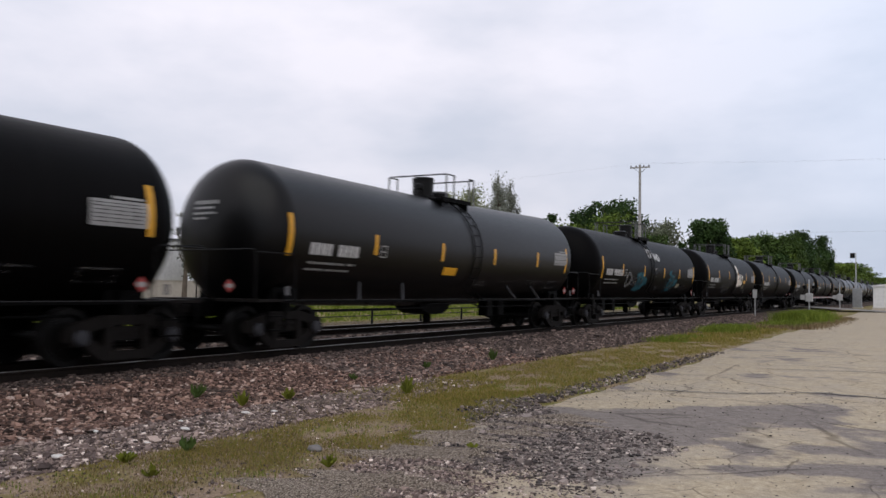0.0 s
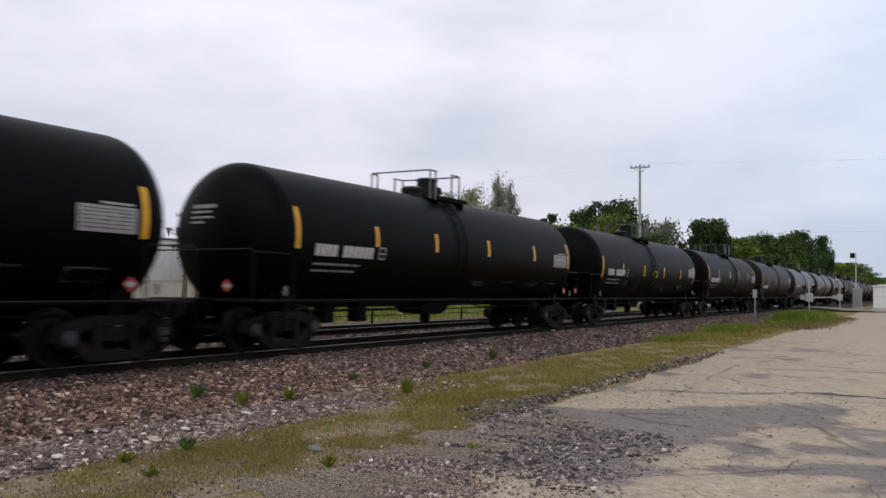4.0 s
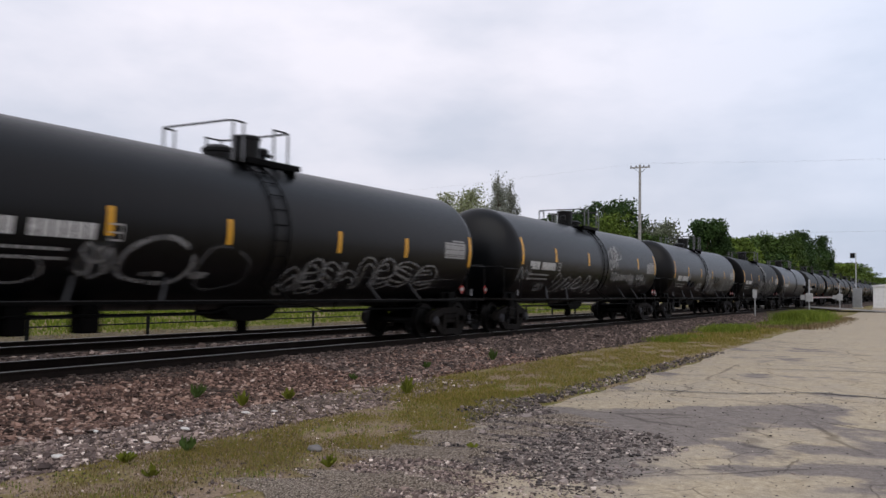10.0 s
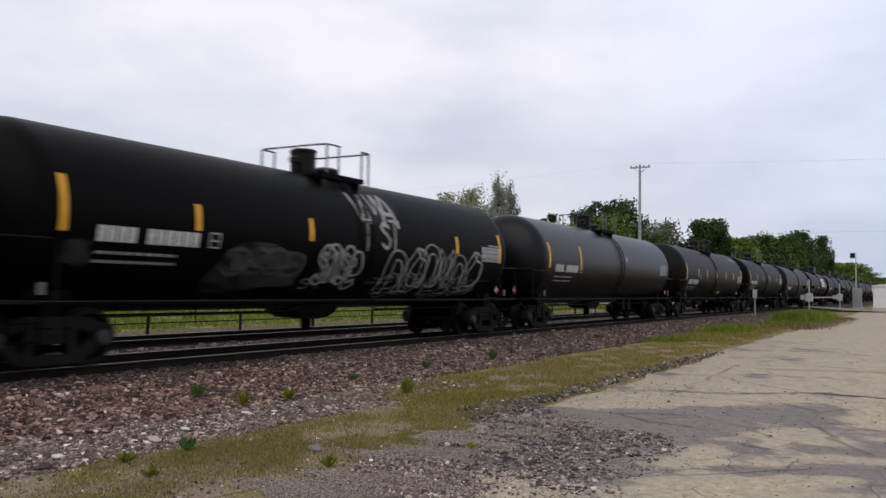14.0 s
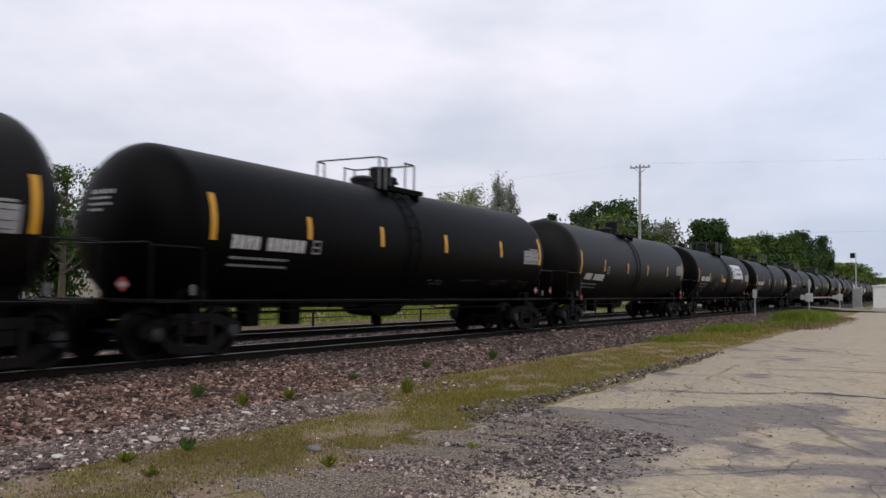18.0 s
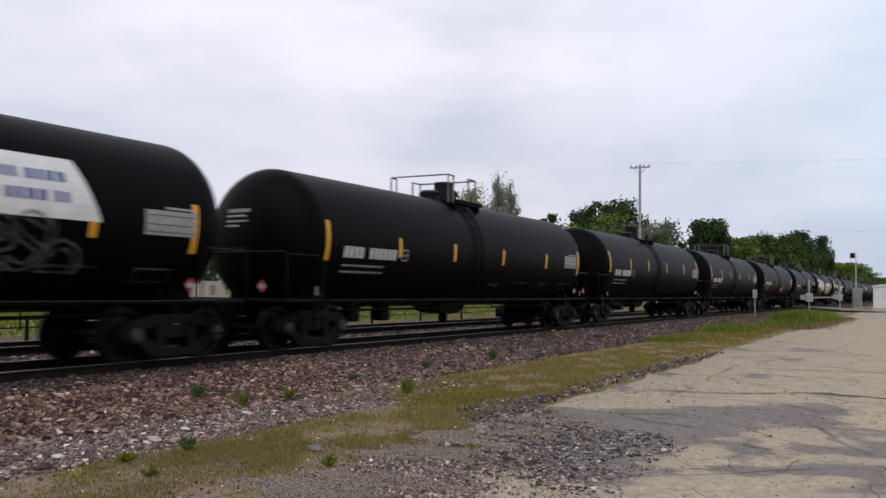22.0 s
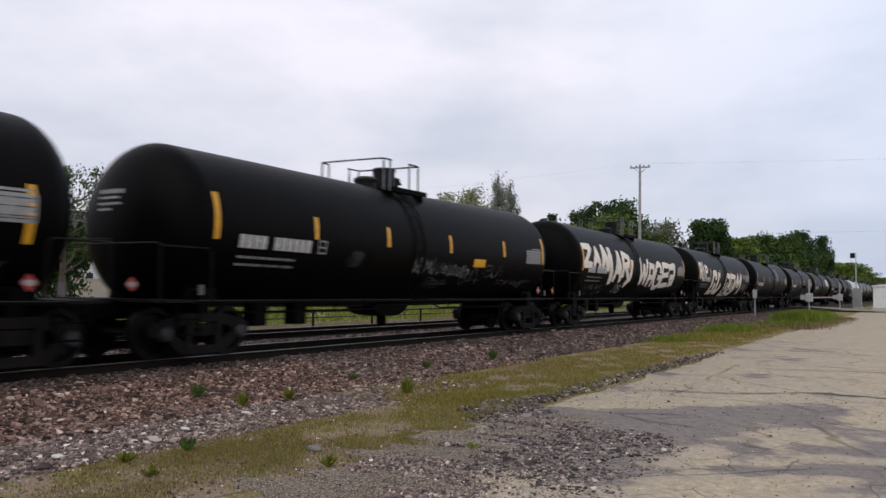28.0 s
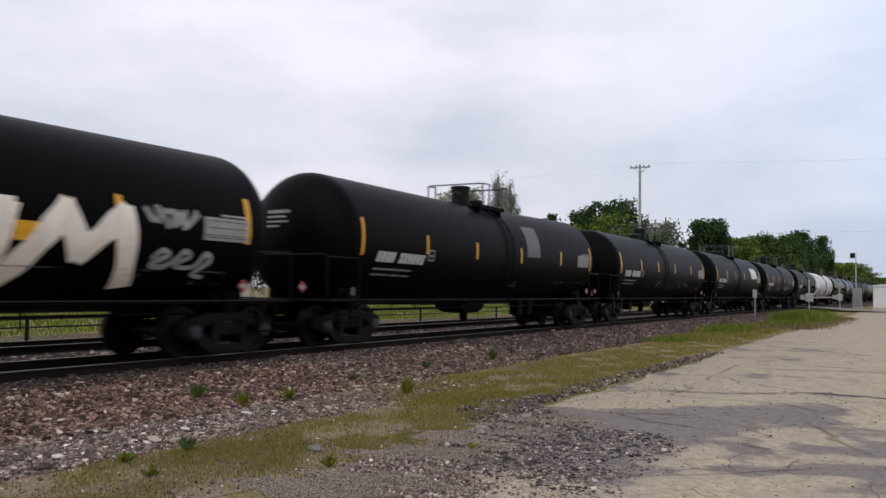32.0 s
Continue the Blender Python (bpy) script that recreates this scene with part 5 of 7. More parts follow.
# sprayed tags: kind, paint, along from, to, arc from, to, cells or letter forms, stroke, label
TAGS = {
    2: [("blob", SPRAY_TEAL, 2.53, 3.51, -1.06, -0.23, 0, 0.05, "teal sprayed tag"), ("blob", SPRAY_TEAL, 2.54, 2.95, -0.26, 0.04, 0, 0.05, ""),
        ("blob", SPRAY_TEAL, 3.26, 3.52, -0.48, -0.10, 0, 0.05, ""), ("blob", SPRAY_TEAL, 3.46, 4.10, -0.74, -0.39, 0, 0.05, ""),
        ("hoop", SPRAY_TEAL, 2.21, 2.68, -1.09, -0.39, 0, 0.05, ""), ("written", INK, 2.65, 3.43, -0.96, -0.32, "^e", 0.05, "black lines in the teal"),
        ("blob", SPRAY_TEAL, -2.60, -1.25, -1.05, -0.22, 0, 0.05, "round teal sprayed tag"), ("blob", SPRAY_TEAL, -1.62, -1.00, -0.75, -0.42, 0, 0.05, ""), ("scrawl", INK, -2.35, -1.45, -0.85, -0.35, 3, 0.03, "black lines in the teal"),
        ("blob", SPRAY_HAZE, -0.20, 0.50, -0.30, 0.06, 0, 0.05, ""), ("scrawl", SPRAY_PALE2, -0.20, 0.65, 0.0, 0.06, 2, 0.05, ""), ("blob", SPRAY_BEIGE, 4.22, 4.75, -0.87, -0.60, 0, 0.05, ""),
        ("written", SPRAY_DIM, 4.82, 5.86, -0.83, -0.65, "nsun", 0.04, ""), ("hoop", SPRAY_PALE2, -3.98, -3.42, -0.80, -0.24, 0, 0.15, "faded beige sprayed ring"), ("blob", SPRAY_DIM, -3.45, -2.70, -0.82, -0.38, 0, 0.05, "faded sprayed tag"), ("scrawl", SPRAY_DIM, -3.5, -2.55, -0.82, -0.36, 4, 0.08, "")],
    3: [("blob", SPRAY, 0.96, 1.92, -0.58, 0.11, 0, 0.05, "big white sprayed tag"), ("letters", SPRAY, 1.06, 2.65, -0.58, 0.19, "Rvu", 0.24, "big white sprayed tag"),
        ("blob", SPRAY, 0.98, 1.40, 0.24, 0.83, 0, 0.05, ""), ("written", INK, 1.43, 1.78, -0.14, 0.05, "o", 0.05, ""),
        ("blob", SPRAY_BEIGE, 2.90, 3.56, -0.73, -0.48, 0, 0.05, ""), ("blob", SPRAY_HAZE, 3.39, 4.51, -1.14, -0.71, 0, 0.05, ""),
        ("blob", SPRAY_HAZE, -2.65, -0.63, -0.86, -0.43, 0, 0.05, "faded sprayed tag"), ("written", SPRAY_DIM, -2.42, -0.97, -1.17, -0.78, "Ehsou", 0.06, ""),
        ("blob", SPRAY_HAZE, -3.64, -2.76, -0.88, -0.50, 0, 0.05, "")],
    5: [("hoop", SPRAY_DIM, -4.02, -2.42, -1.19, -0.31, 0, 0.06, "faded grey loop"), ("scrawl", SPRAY_DIM, -4.6, -4.05, -0.9, -0.55, 3, 0.09, ""), ("scrawl", SPRAY_DIM, -0.5, 0.15, -0.95, -0.35, 3, 0.05, "faded sprayed face"), ("scrawl", SPRAY_DIM, 4.4, 5.37, -0.99, -0.45, 4, 0.07, ""), ("scrawl", SPRAY_DIM, 1.4, 2.3, -1.2, -0.8, 3, 0.06, "")],
    8: [("hoop", SPRAY_PALE2, -4.10, -2.50, -1.12, -0.29, 0, 0.09, "faded sprayed ring"), ("hoop", SPRAY_DIM, -2.45, -1.08, -1.23, -0.36, 0, 0.06, "faded sprayed ring"),
        ("blob", SPRAY_HAZE, -4.82, -4.15, -0.98, -0.40, 0, 0.05, "faded sprayed tag"), ("written", SPRAY_PALE2, -4.79, -4.18, -0.95, -0.43, "seo", 0.07, ""),
        ("hoop", SPRAY_PALE2, -6.24, -5.32, -1.14, -0.68, 0, 0.05, ""), ("blob", SPRAY_PALE2, -3.52, -3.08, -0.98, -0.87, 0, 0.05, ""),
        ("blob", SPRAY_PALE2, -2.53, -2.07, -0.99, -0.85, 0, 0.05, ""), ("outlined", SPRAY_PALE2, -0.17, 1.50, -1.28, -0.47, "oes", (0.14, 0.05), "faded sprayed tag"),
        ("outlined", SPRAY_PALE2, 1.71, 3.60, -1.16, -0.40, "hne", (0.14, 0.05), "faded sprayed tag"), ("outlined", SPRAY_PALE2, 3.75, 5.55, -1.09, -0.41, "se", (0.14, 0.05), "")],
    9: [("coil", SPRAY_PALE, -4.75, -0.08, -1.22, -0.40, 5, 0.045, "pale curling sprayed tag"), ("coil", SPRAY_PALE2, -4.20, -0.9, -1.20, -0.62, 4, 0.035, ""), ("outlined", SPRAY_PALE, 0.81, 2.31, -0.18, 0.69, "oRP", (0.2, 0.055), "white outlined tag"),
        ("blob", SPRAY_HAZE, 1.2, 2.4, -0.68, -0.22, 0, 0.05, ""), ("coil", SPRAY_PALE, 1.10, 2.45, -0.62, -0.22, 4, 0.055, "white sprayed tag"), ("coil", SPRAY_PALE, 2.55, 3.85, -0.62, -0.30, 5, 0.055, "white sprayed tag"), ("scrawl", SPRAY_PALE2, 3.75, 4.33, -0.85, -0.30, 3, 0.06, ""), ("written", SPRAY_PALE2, -7.40, -6.49, -0.77, -0.32, "nkhe", 0.07, "faded sprayed tag"),
        ("blob", SPRAY_HAZE, -5.79, -5.12, -1.18, -0.85, 0, 0.05, ""), ("written", SPRAY_PALE2, -5.74, -5.15, -1.13, -0.87, "esn", 0.06, ""),
        ("blob", SPRAY_HAZE, 4.3, 6.0, -0.75, -0.30, 0, 0.05, ""), ("coil", SPRAY_PALE, 4.50, 5.45, -0.55, -0.27, 4, 0.055, "white sprayed tag"), ("scrawl", SPRAY_PALE2, 5.05, 6.10, -0.90, -0.40, 5, 0.06, "")],
    10: [("blob", SPRAY_PALE2, -0.41, 0.40, -0.45, 0.11, 0, 0.05, ""), ("written", SPRAY_PALE, -0.45, 0.42, -0.26, 0.17, "^E^", 0.09, "white sprayed tag"),
        ("written", SPRAY_PALE, -0.36, 0.41, -0.53, -0.15, "Ees", 0.08, "white sprayed tag"), ("written", SPRAY_PALE2, -0.40, 0.12, -0.68, -0.39, "s", 0.09, ""),
        ("outlined", SPRAY_PALE2, -0.35, 0.80, -1.18, -0.64, "lEuv", (0.12, 0.06), "faded sprayed tag"), ("written", SPRAY_PALE, 0.87, 1.57, -1.09, -0.39, "sE", 0.11, "white sprayed tag"),
        ("outlined", SPRAY_PALE, 1.92, 3.05, -1.25, -0.72, "kss", (0.1, 0.05), "white sprayed tag"), ("written", SPRAY_DIM, 1.18, 2.86, -0.45, -0.12, "IOhnmn", 0.06, "faded sprayed tag"),
        ("written", SPRAY_PALE, 3.75, 4.81, -0.96, -0.25, "lseu", 0.09, "white sprayed tag"), ("outlined", SPRAY_PALE, 5.05, 6.77, -0.92, -0.33, "OuOs", (0.13, 0.05), "white outlined letters"),
        ("written", SPRAY_DIM, 4.74, 5.70, -1.12, -0.83, "nu", 0.05, ""), ("scrawl", SPRAY_BLUE, -4.34, -2.97, -0.92, -0.36, 5, 0.11, "dull blue sprayed tag")],
    11: [("blob", SPRAY_HAZE, -4.19, -1.61, -1.25, -0.28, 0, 0.05, "faded grey fill"), ("outlined", SPRAY_HAZE, -3.96, -1.83, -0.81, -0.33, "eseO", (0.2, 0.07), ""),
        ("outlined", SPRAY_PALE, -1.26, 0.17, -1.07, -0.19, "snse", (0.16, 0.05), "white sprayed tag"), ("written", SPRAY_PALE2, -1.56, -0.95, -1.12, -0.83, "sn", 0.05, ""),
        ("blob", SPRAY_HAZE, -1.09, 0.14, -0.95, -0.47, 0, 0.05, ""), ("written", SPRAY_PALE, 0.09, 0.59, 0.41, 1.15, "v", 0.12, "white sprayed tag"),
        ("written", SPRAY_PALE, 0.62, 1.71, 0.38, 1.38, "MA", 0.13, "white sprayed tag"), ("blob", SPRAY_HAZE, 0.67, 1.70, 0.38, 1.35, 0, 0.05, ""),
        ("written", SPRAY_PALE, 0.24, 0.74, -0.22, 0.48, "T", 0.06, ""), ("written", SPRAY_PALE, 0.95, 1.78, -0.18, 0.57, "sT", 0.09, "white sprayed tag"),
        ("outlined", SPRAY_PALE, 1.37, 5.95, -1.26, -0.08, "nOnMnO", (0.22, 0.042), "white outlined letters"), ("outlined", SPRAY_PALE2, 1.25, 5.98, -1.39, -0.70, "esneseo", (0.1, 0.035), ""),
        ("blob", SPRAY_HAZE, -7.2, -6.7, -0.82, -0.39, 0, 0, "")],
    12: [("scrawl", SPRAY_PALE, 0.9, 1.5, 0.1, 0.5, 2, 0.05, "small pale mark")],
    16: [("blob", SPRAY_HAZE, -3.39, -2.30, -0.90, -0.33, 0, 0.05, "faded sprayed tag"), ("written", SPRAY_DIM, -3.36, -2.26, -0.88, -0.33, "Ansh", 0.06, "faded sprayed tag"),
        ("hoop", SPRAY_DIM, -2.39, -1.19, -1.23, -0.56, 0, 0.045, ""), ("blob", SPRAY_HAZE, -1.97, -1.67, -0.61, -0.30, 0, 0.05, ""),
        ("written", SPRAY_DIM, -0.75, -0.36, -0.85, -0.46, "L", 0.04, ""), ("outlined", SPRAY_DIM, -6.60, -5.45, -1.17, -0.69, "senos", (0.12, 0.05), "faded sprayed tag"),
        ("outlined", SPRAY_DIM, 2.67, 4.78, -0.96, -0.10, "Aesh", (0.12, 0.05), "faded sprayed tag"), ("hoop", SPRAY_DIM, 1.11, 2.46, -0.99, -0.34, 0, 0.04, "")],
    20: [("blob", SPRAY_BEIGE, 2.1, 2.85, -0.75, -0.18, 0, 0, "beige sprayed tag"), ("scrawl", SPRAY_BEIGE, 1.75, 2.7, -1.0, -0.5, 3, 0.09, "beige sprayed tag"), ("scrawl", SPRAY_BEIGE, 5.53, 6.32, -1.04, -0.32, 4, 0.10, "beige sprayed tag")],
    21: [("written", SPRAY_PALE2, -0.55, 0.27, -0.65, -0.24, "WEM", 0.05, "faded sprayed tag"), ("written", SPRAY_PALE2, 0.26, 0.82, -0.69, -0.29, "Iv", 0.05, ""),
        ("coil", SPRAY_PALE2, 0.83, 2.20, -0.75, -0.40, 6, 0.045, "faded sprayed tag"), ("written", SPRAY_DIM, 1.9, 2.88, -0.90, -0.40, "ekn", 0.045, ""), ("written", SPRAY_DIM, 3.35, 4.56, -0.70, -0.35, "Eui", 0.05, ""),
        ("scrawl", SPRAY_DIM, 4.79, 6.53, -1.05, -0.70, 7, 0.05, ""), ("blob", SPRAY_HAZE, -3.29, -2.70, -0.62, -0.29, 0, 0.05, ""),
        ("written", SPRAY_DIM, 0.31, 0.92, -1.09, -0.80, "EE", 0.035, "")],
    22: [("outlined", SPRAY_DIM, -6.68, -4.31, -1.50, -0.82, "OslnuR", (0.1, 0.05), "faded sprayed tag"), ("written", SPRAY_PALE, -2.99, -2.30, -1.18, -0.76, "ns", 0.08, ""),
        ("blob", SPRAY_HAZE, 0.49, 1.06, -1.53, -1.09, 0, 0.05, "")],
    23: [("scrawl", SPRAY_PALE, 4.75, 5.83, -0.16, 0.28, 4, 0.08, "white sprayed tag"), ("coil", SPRAY_PALE, 4.85, 6.25, -0.98, -0.25, 3, 0.09, "white sprayed tag")],
    25: [("scrawl", SPRAY_DIM, -3.0, 4.0, -0.9, -0.3, 12, 0.07, "faded tags")], 27: [("scrawl", SPRAY_PALE, -3.0, 4.0, -0.9, -0.3, 12, 0.07, "pale tags")],
    28: [("scrawl", SPRAY_DIM, -3.0, 2.0, -0.9, -0.4, 8, 0.07, "faded tags")], 30: [("scrawl", SPRAY_DIM, -1.0, 4.0, -0.9, -0.3, 9, 0.07, "faded tags")],
}
# painted letters: sign, along from, to, arc from, to, stroke, paint
LETTERS = {
    2: [("D", -0.70, -0.20, 0.48, 1.04, 0.11, WHITE), ("i", -0.16, 0.12, 0.42, 0.98, 0.11, WHITE), ("m", 0.12, 0.50, 0.40, 0.88, 0.11, WHITE), ("o", 0.48, 0.97, 0.38, 0.85, 0.11, WHITE)],
    10: [("A", -2.38, -1.90, -1.02, -0.55, 0.08, PANEL), ("T", -1.90, -1.50, -1.02, -0.55, 0.08, PANEL), ("E", -1.54, -1.13, -1.02, -0.55, 0.08, PANEL)],
    22: [("Z", -7.31, -6.30, -0.21, 0.68, 0.25, SPRAY), ("A", -6.21, -5.38, -0.19, 0.64, 0.27, SPRAY), ("M2", -5.31, -3.79, -0.89, 0.78, 0.34, SPRAY), ("A", -3.75, -2.70, -0.73, 0.62, 0.30, SPRAY), ("R2", -2.84, -1.68, -0.53, 0.62, 0.28, SPRAY), ("J", -2.25, -1.23, -0.97, 0.34, 0.30, SPRAY),
         ("W", -0.38, 0.95, -0.77, 0.46, 0.25, SPRAY), ("A2", 0.98, 1.91, -0.87, 0.25, 0.25, SPRAY), ("G", 1.92, 3.14, -0.99, 0.31, 0.27, SPRAY), ("E", 3.10, 4.58, -0.90, 0.34, 0.26, SPRAY), ("7", 4.35, 5.49, -0.85, 0.34, 0.30, SPRAY)],
    23: [("R", -7.15, -6.54, -0.31, 0.71, 0.19, SPRAY), ("i", -6.54, -6.06, -0.14, 0.76, 0.19, SPRAY), ("P", -5.94, -5.29, -0.23, 0.54, 0.19, SPRAY),
         ("G2", -4.31, -2.91, -1.26, 0.26, 0.34, SPRAY), ("L2", -3.00, -1.43, -1.28, 0.23, 0.42, SPRAY), ("O2", -0.81, 1.10, -1.42, 0.24, 0.32, SPRAY), ("O2", 0.67, 2.63, -1.41, 0.23, 0.32, SPRAY), ("M3", 2.22, 4.91, -1.29, 0.26, 0.38, SPRAY)],
}
TRAIN = []
for n in range(0, 46):
    colour, flip, label = CARS.get(n, (("black", "black", "grey", "black", "blue", "brown")[n % 6], n % 2, BLACK_L if n % 6 in (0, 1, 3) else "dark weathered tank car with yellow stripes"))
    car, tank = tank_car(n, colour, flip, label)
    TRAIN.append((car, n))
    if n in PLATES:
        y, a = PLATES[n]
        yellow_sign(tank, y, a)
    for k, (kind, mat, y0, y1, a0, a1, count, width, note) in enumerate(TAGS.get(n, ())):
        seed = n * 10 + k
        if kind == "blob":
            make = lambda: blob(seed, y0, y1, a0, a1)
        elif kind == "hoop":
            make = lambda: hoop((y0 + y1) / 2, (a0 + a1) / 2, (y1 - y0) / 2, (a1 - a0) / 2, width, seed)
        elif kind == "coil":
            make = lambda: coil(seed, y0, y1, a0, a1, count, width)
        elif kind == "outlined":
            make = lambda: outlined(count, y0, y1, a0, a1, width[0], width[1], seed)
        elif kind == "written":
            make = lambda: written(count, y0, y1, a0, a1, width, seed)
        elif kind == "letters":
            make = lambda: written(count, y0 + 0.1, y1 - 0.1, a0 + 0.1, a1, width, seed)
        else:
            make = lambda: scrawl(seed, y0, y1, a0, a1, count, width)
        extra(tank, "tag", kept("tag_%d_%d" % (n, k), make, mat), note)
    for ch, y0, y1, a0, a1, width, mat in LETTERS.get(n, ()):
        letter(tank, ch, y0, y1, a0, a1, width, mat)
    if n == 5:
        extra(tank, "tag", kept("t5a", lambda: ribbon(Shape(), smooth([(-0.55, -0.42), (-0.48, -0.20), (-0.22, -0.08), (0.08, -0.12), (0.14, -0.30), (-0.1, -0.34)], 3), 0.09, 0.008), SPRAY_YELLOW), "yellow sprayed cap")
    if n == 13:
        extra(tank, "paint_patch", kept("patch13", lambda: patch(5.2, 6.8, 1.05, 1.32, -0.1, 0.008, 6), GREY_PATCH), "grey repainted patch")
    if n == 16:
        extra(tank, "banner", kept("banner", lambda: patch(2.12, 5.16, -0.12, 0.82, -0.42, 0.008, 8), OFF_WHITE), "slanted white banner with blue bars")
        extra(tank, "banner_bar", kept("banner_bar", lambda: bars([(2.80, 4.60, 0.42, 0.58, 0.13), (2.90, 4.60, 0.12, 0.28, 0.13)], 7, 0.013), BLUE_INK), "rows of blue bars")
        extra(tank, "banner_bar", kept("banner_mark", lambda: bars([(2.20, 2.52, 0.05, 0.22, 0.5), (2.12, 2.44, 0.28, 0.44, 0.5), (2.02, 2.34, 0.50, 0.66, 0.5)], 8, 0.013), BLUE_INK), "plain blue emblem")
    if n == 23:
        extra(tank, "sign_plate", kept("plate23", lambda: patch(2.5, 3.1, -0.45, -0.17, 0.0, 0.005, 2), YELLOW), "yellow plate half painted over")
    if n == 24:
        extra(tank, "paint_patch", kept("paint_patch", lambda: patch(1.6, 2.6, -0.02, 1.02, 0.12, 0.008, 6), GREY_PATCH), "grey repainted patch")
    if n == 26:
        extra(tank, "banner", kept("banner26", lambda: patch(3.8, 5.9, 0.0, 0.75, -0.2, 0.008, 8), OFF_WHITE), "white banner")


# ---- beside the tracks ----
def seam(pts, width, seed):
    rng = random.Random(seed)
    s = Shape()
    vs = []
    for i in range(len(pts) - 1):
        for k in range(12):
            t = k / 12
            vs.append((pts[i][0] * (1 - t) + pts[i + 1][0] * t + rng.gauss(0, 0.03), pts[i][1] * (1 - t) + pts[i + 1][1] * t + rng.gauss(0, 0.03)))
    ring = []
    for x, y in vs:
        w = width * rng.uniform(0.4, 1.2) / 2
        ring += [(x, y - w, -0.376), (x, y + w, -0.376)]
    s.add(ring, [(2 * i, 2 * i + 1, 2 * i + 3, 2 * i + 2) for i in range(len(vs) - 1)])
    return thing("tar_seam", s.mesh("tar_seam", TAR), "dark tar seam across the worn paving", "seam", "tar seams in the paving")


TAR = plain("dark_tar", (0.07, 0.065, 0.06), 0.8, 0.0, 0.3, 8)
seam([(-4.9, 13.6), (-4.19, 14.4), (-2.84, 14.8), (-1.65, 15.75), (-0.62, 15.6), (3.0, 17.4)], 0.10, 1)
seam([(-3.4, 20.0), (-0.83, 20.8), (3.0, 22.5)], 0.06, 3)


def stones(name, count, area, zfun, size, mat, label, seed, power=1.0, spots=()):
    """Loose angular stones; area is x0, x1, y0, y1, and they thin out with distance, or lie in spots (u, v, half widths) of the slanted grid."""
    rng = np.random.default_rng(seed)
    x0, x1, y0, y1 = area
    xs = rng.uniform(x0, x1, count)
    ys = y0 + (y1 - y0) * rng.random(count) ** power
    if spots:
        c, d = math.cos(radians(29.887)), math.sin(radians(29.887))
        near = np.full(count, 9.0)
        for u, v, ru, rv in spots:
            near = np.minimum(near, ((xs * c + ys * d - u) / ru) ** 2 + ((ys * c - xs * d - v) / rv) ** 2)
        near += 0.22 * np.sin(xs * 4.1 + ys * 2.3) + 0.18 * np.sin(ys * 5.3 - xs * 3.1)
        stay = rng.random(count) < np.clip(1.5 - 1.15 * near, 0, 1)
        xs, ys = xs[stay], ys[stay]
        count = len(xs)
    base = np.array([(a, b, c) for a in (-1, 1) for b in (-1, 1) for c in (-1, 1)], float)
    quad = np.array([(0, 1, 3, 2), (4, 6, 7, 5), (0, 4, 5, 1), (2, 3, 7, 6), (0, 2, 6, 4), (1, 5, 7, 3)])
    v = base[None] * (1 + rng.uniform(-0.42, 0.25, (count, 8, 3)))
    s = size * np.exp(rng.normal(0, 0.38, (count, 1, 1))) * 0.5
    v = v * s * np.array([1.0, 1.0, 0.68]) * (1 + rng.uniform(-0.25, 0.35, (count, 1, 3)))
    ang, tilt = rng.uniform(0, 6.28, count), rng.normal(0, 0.35, count)
    ca, sa, ct, st = np.cos(ang)[:, None], np.sin(ang)[:, None], np.cos(tilt)[:, None], np.sin(tilt)[:, None]
    X, Y, Z = v[..., 0], v[..., 1], v[..., 2]
    Y, Z = Y * ct - Z * st, Y * st + Z * ct
    X, Y = X * ca - Y * sa, X * sa + Y * ca
    zz = np.array([zfun(a) for a in xs])
    P = np.stack([X + xs[:, None], Y + ys[:, None], Z + zz[:, None] + s[:, :, 0] * 0.25], -1).reshape(-1, 3)
    F = (quad[None] + (np.arange(count) * 8)[:, None, None]).reshape(-1, 4)
    me = bpy.data.meshes.new(name)
    me.from_pydata(P.tolist(), [], F.tolist())
    me.materials.append(mat)
    return thing(name, me, label, "stones", kind="stuff")


def bed_z(x):
    xs, zs = [p[0] for p in bed], [p[1] for p in bed]
    return float(np.interp(x, xs, zs))


HEAP = ((1.2, 9.4, 0.95, 2.2), (0.95, 11.8, 0.65, 1.4), (2.0, 9.6, 0.6, 0.9), (0.55, 8.9, 0.55, 1.2))
stones("ballast_stones", 22000, (-11.5, -10.45, 3, 34), bed_z, 0.030, STONE_RAIL, "dark oily ballast stones along the rail", 23, 1.3)
stones("ballast_stones", 50000, (-10.75, -8.3, 3, 20), bed_z, 0.027, STONE_BROWN, "loose brown and pink ballast stones", 11, 1.3)
stones("ballast_stones", 36000, (-11.45, -8.5, 13, 62), bed_z, 0.036, STONE_FAR, "loose grey-brown ballast stones", 12, 1.4)
stones("ballast_stones", 9000, (-15.6, -13.5, 3, 40), bed_z, 0.05, STONE_FAR, "loose ballast stones between the tracks", 13, 1.4)
stones("ballast_stones", 2500, (-19.6, -17.8, 8, 50), bed_z, 0.085, STONE_BROWN, "loose ballast stones beyond the tracks", 14, 1.3)
stones("gravel_stones", 28000, (-8.9, -6.9, 3, 14), lambda x: -0.408, 0.020, STONE_GREY, "loose grey gravel with a few white stones", 15, 1.2)
stones("gravel_stones", 420, (-8.8, -7.0, 3, 12), lambda x: -0.405, 0.040, STONE_GREY, "loose grey gravel with a few white stones", 16, 1.2)
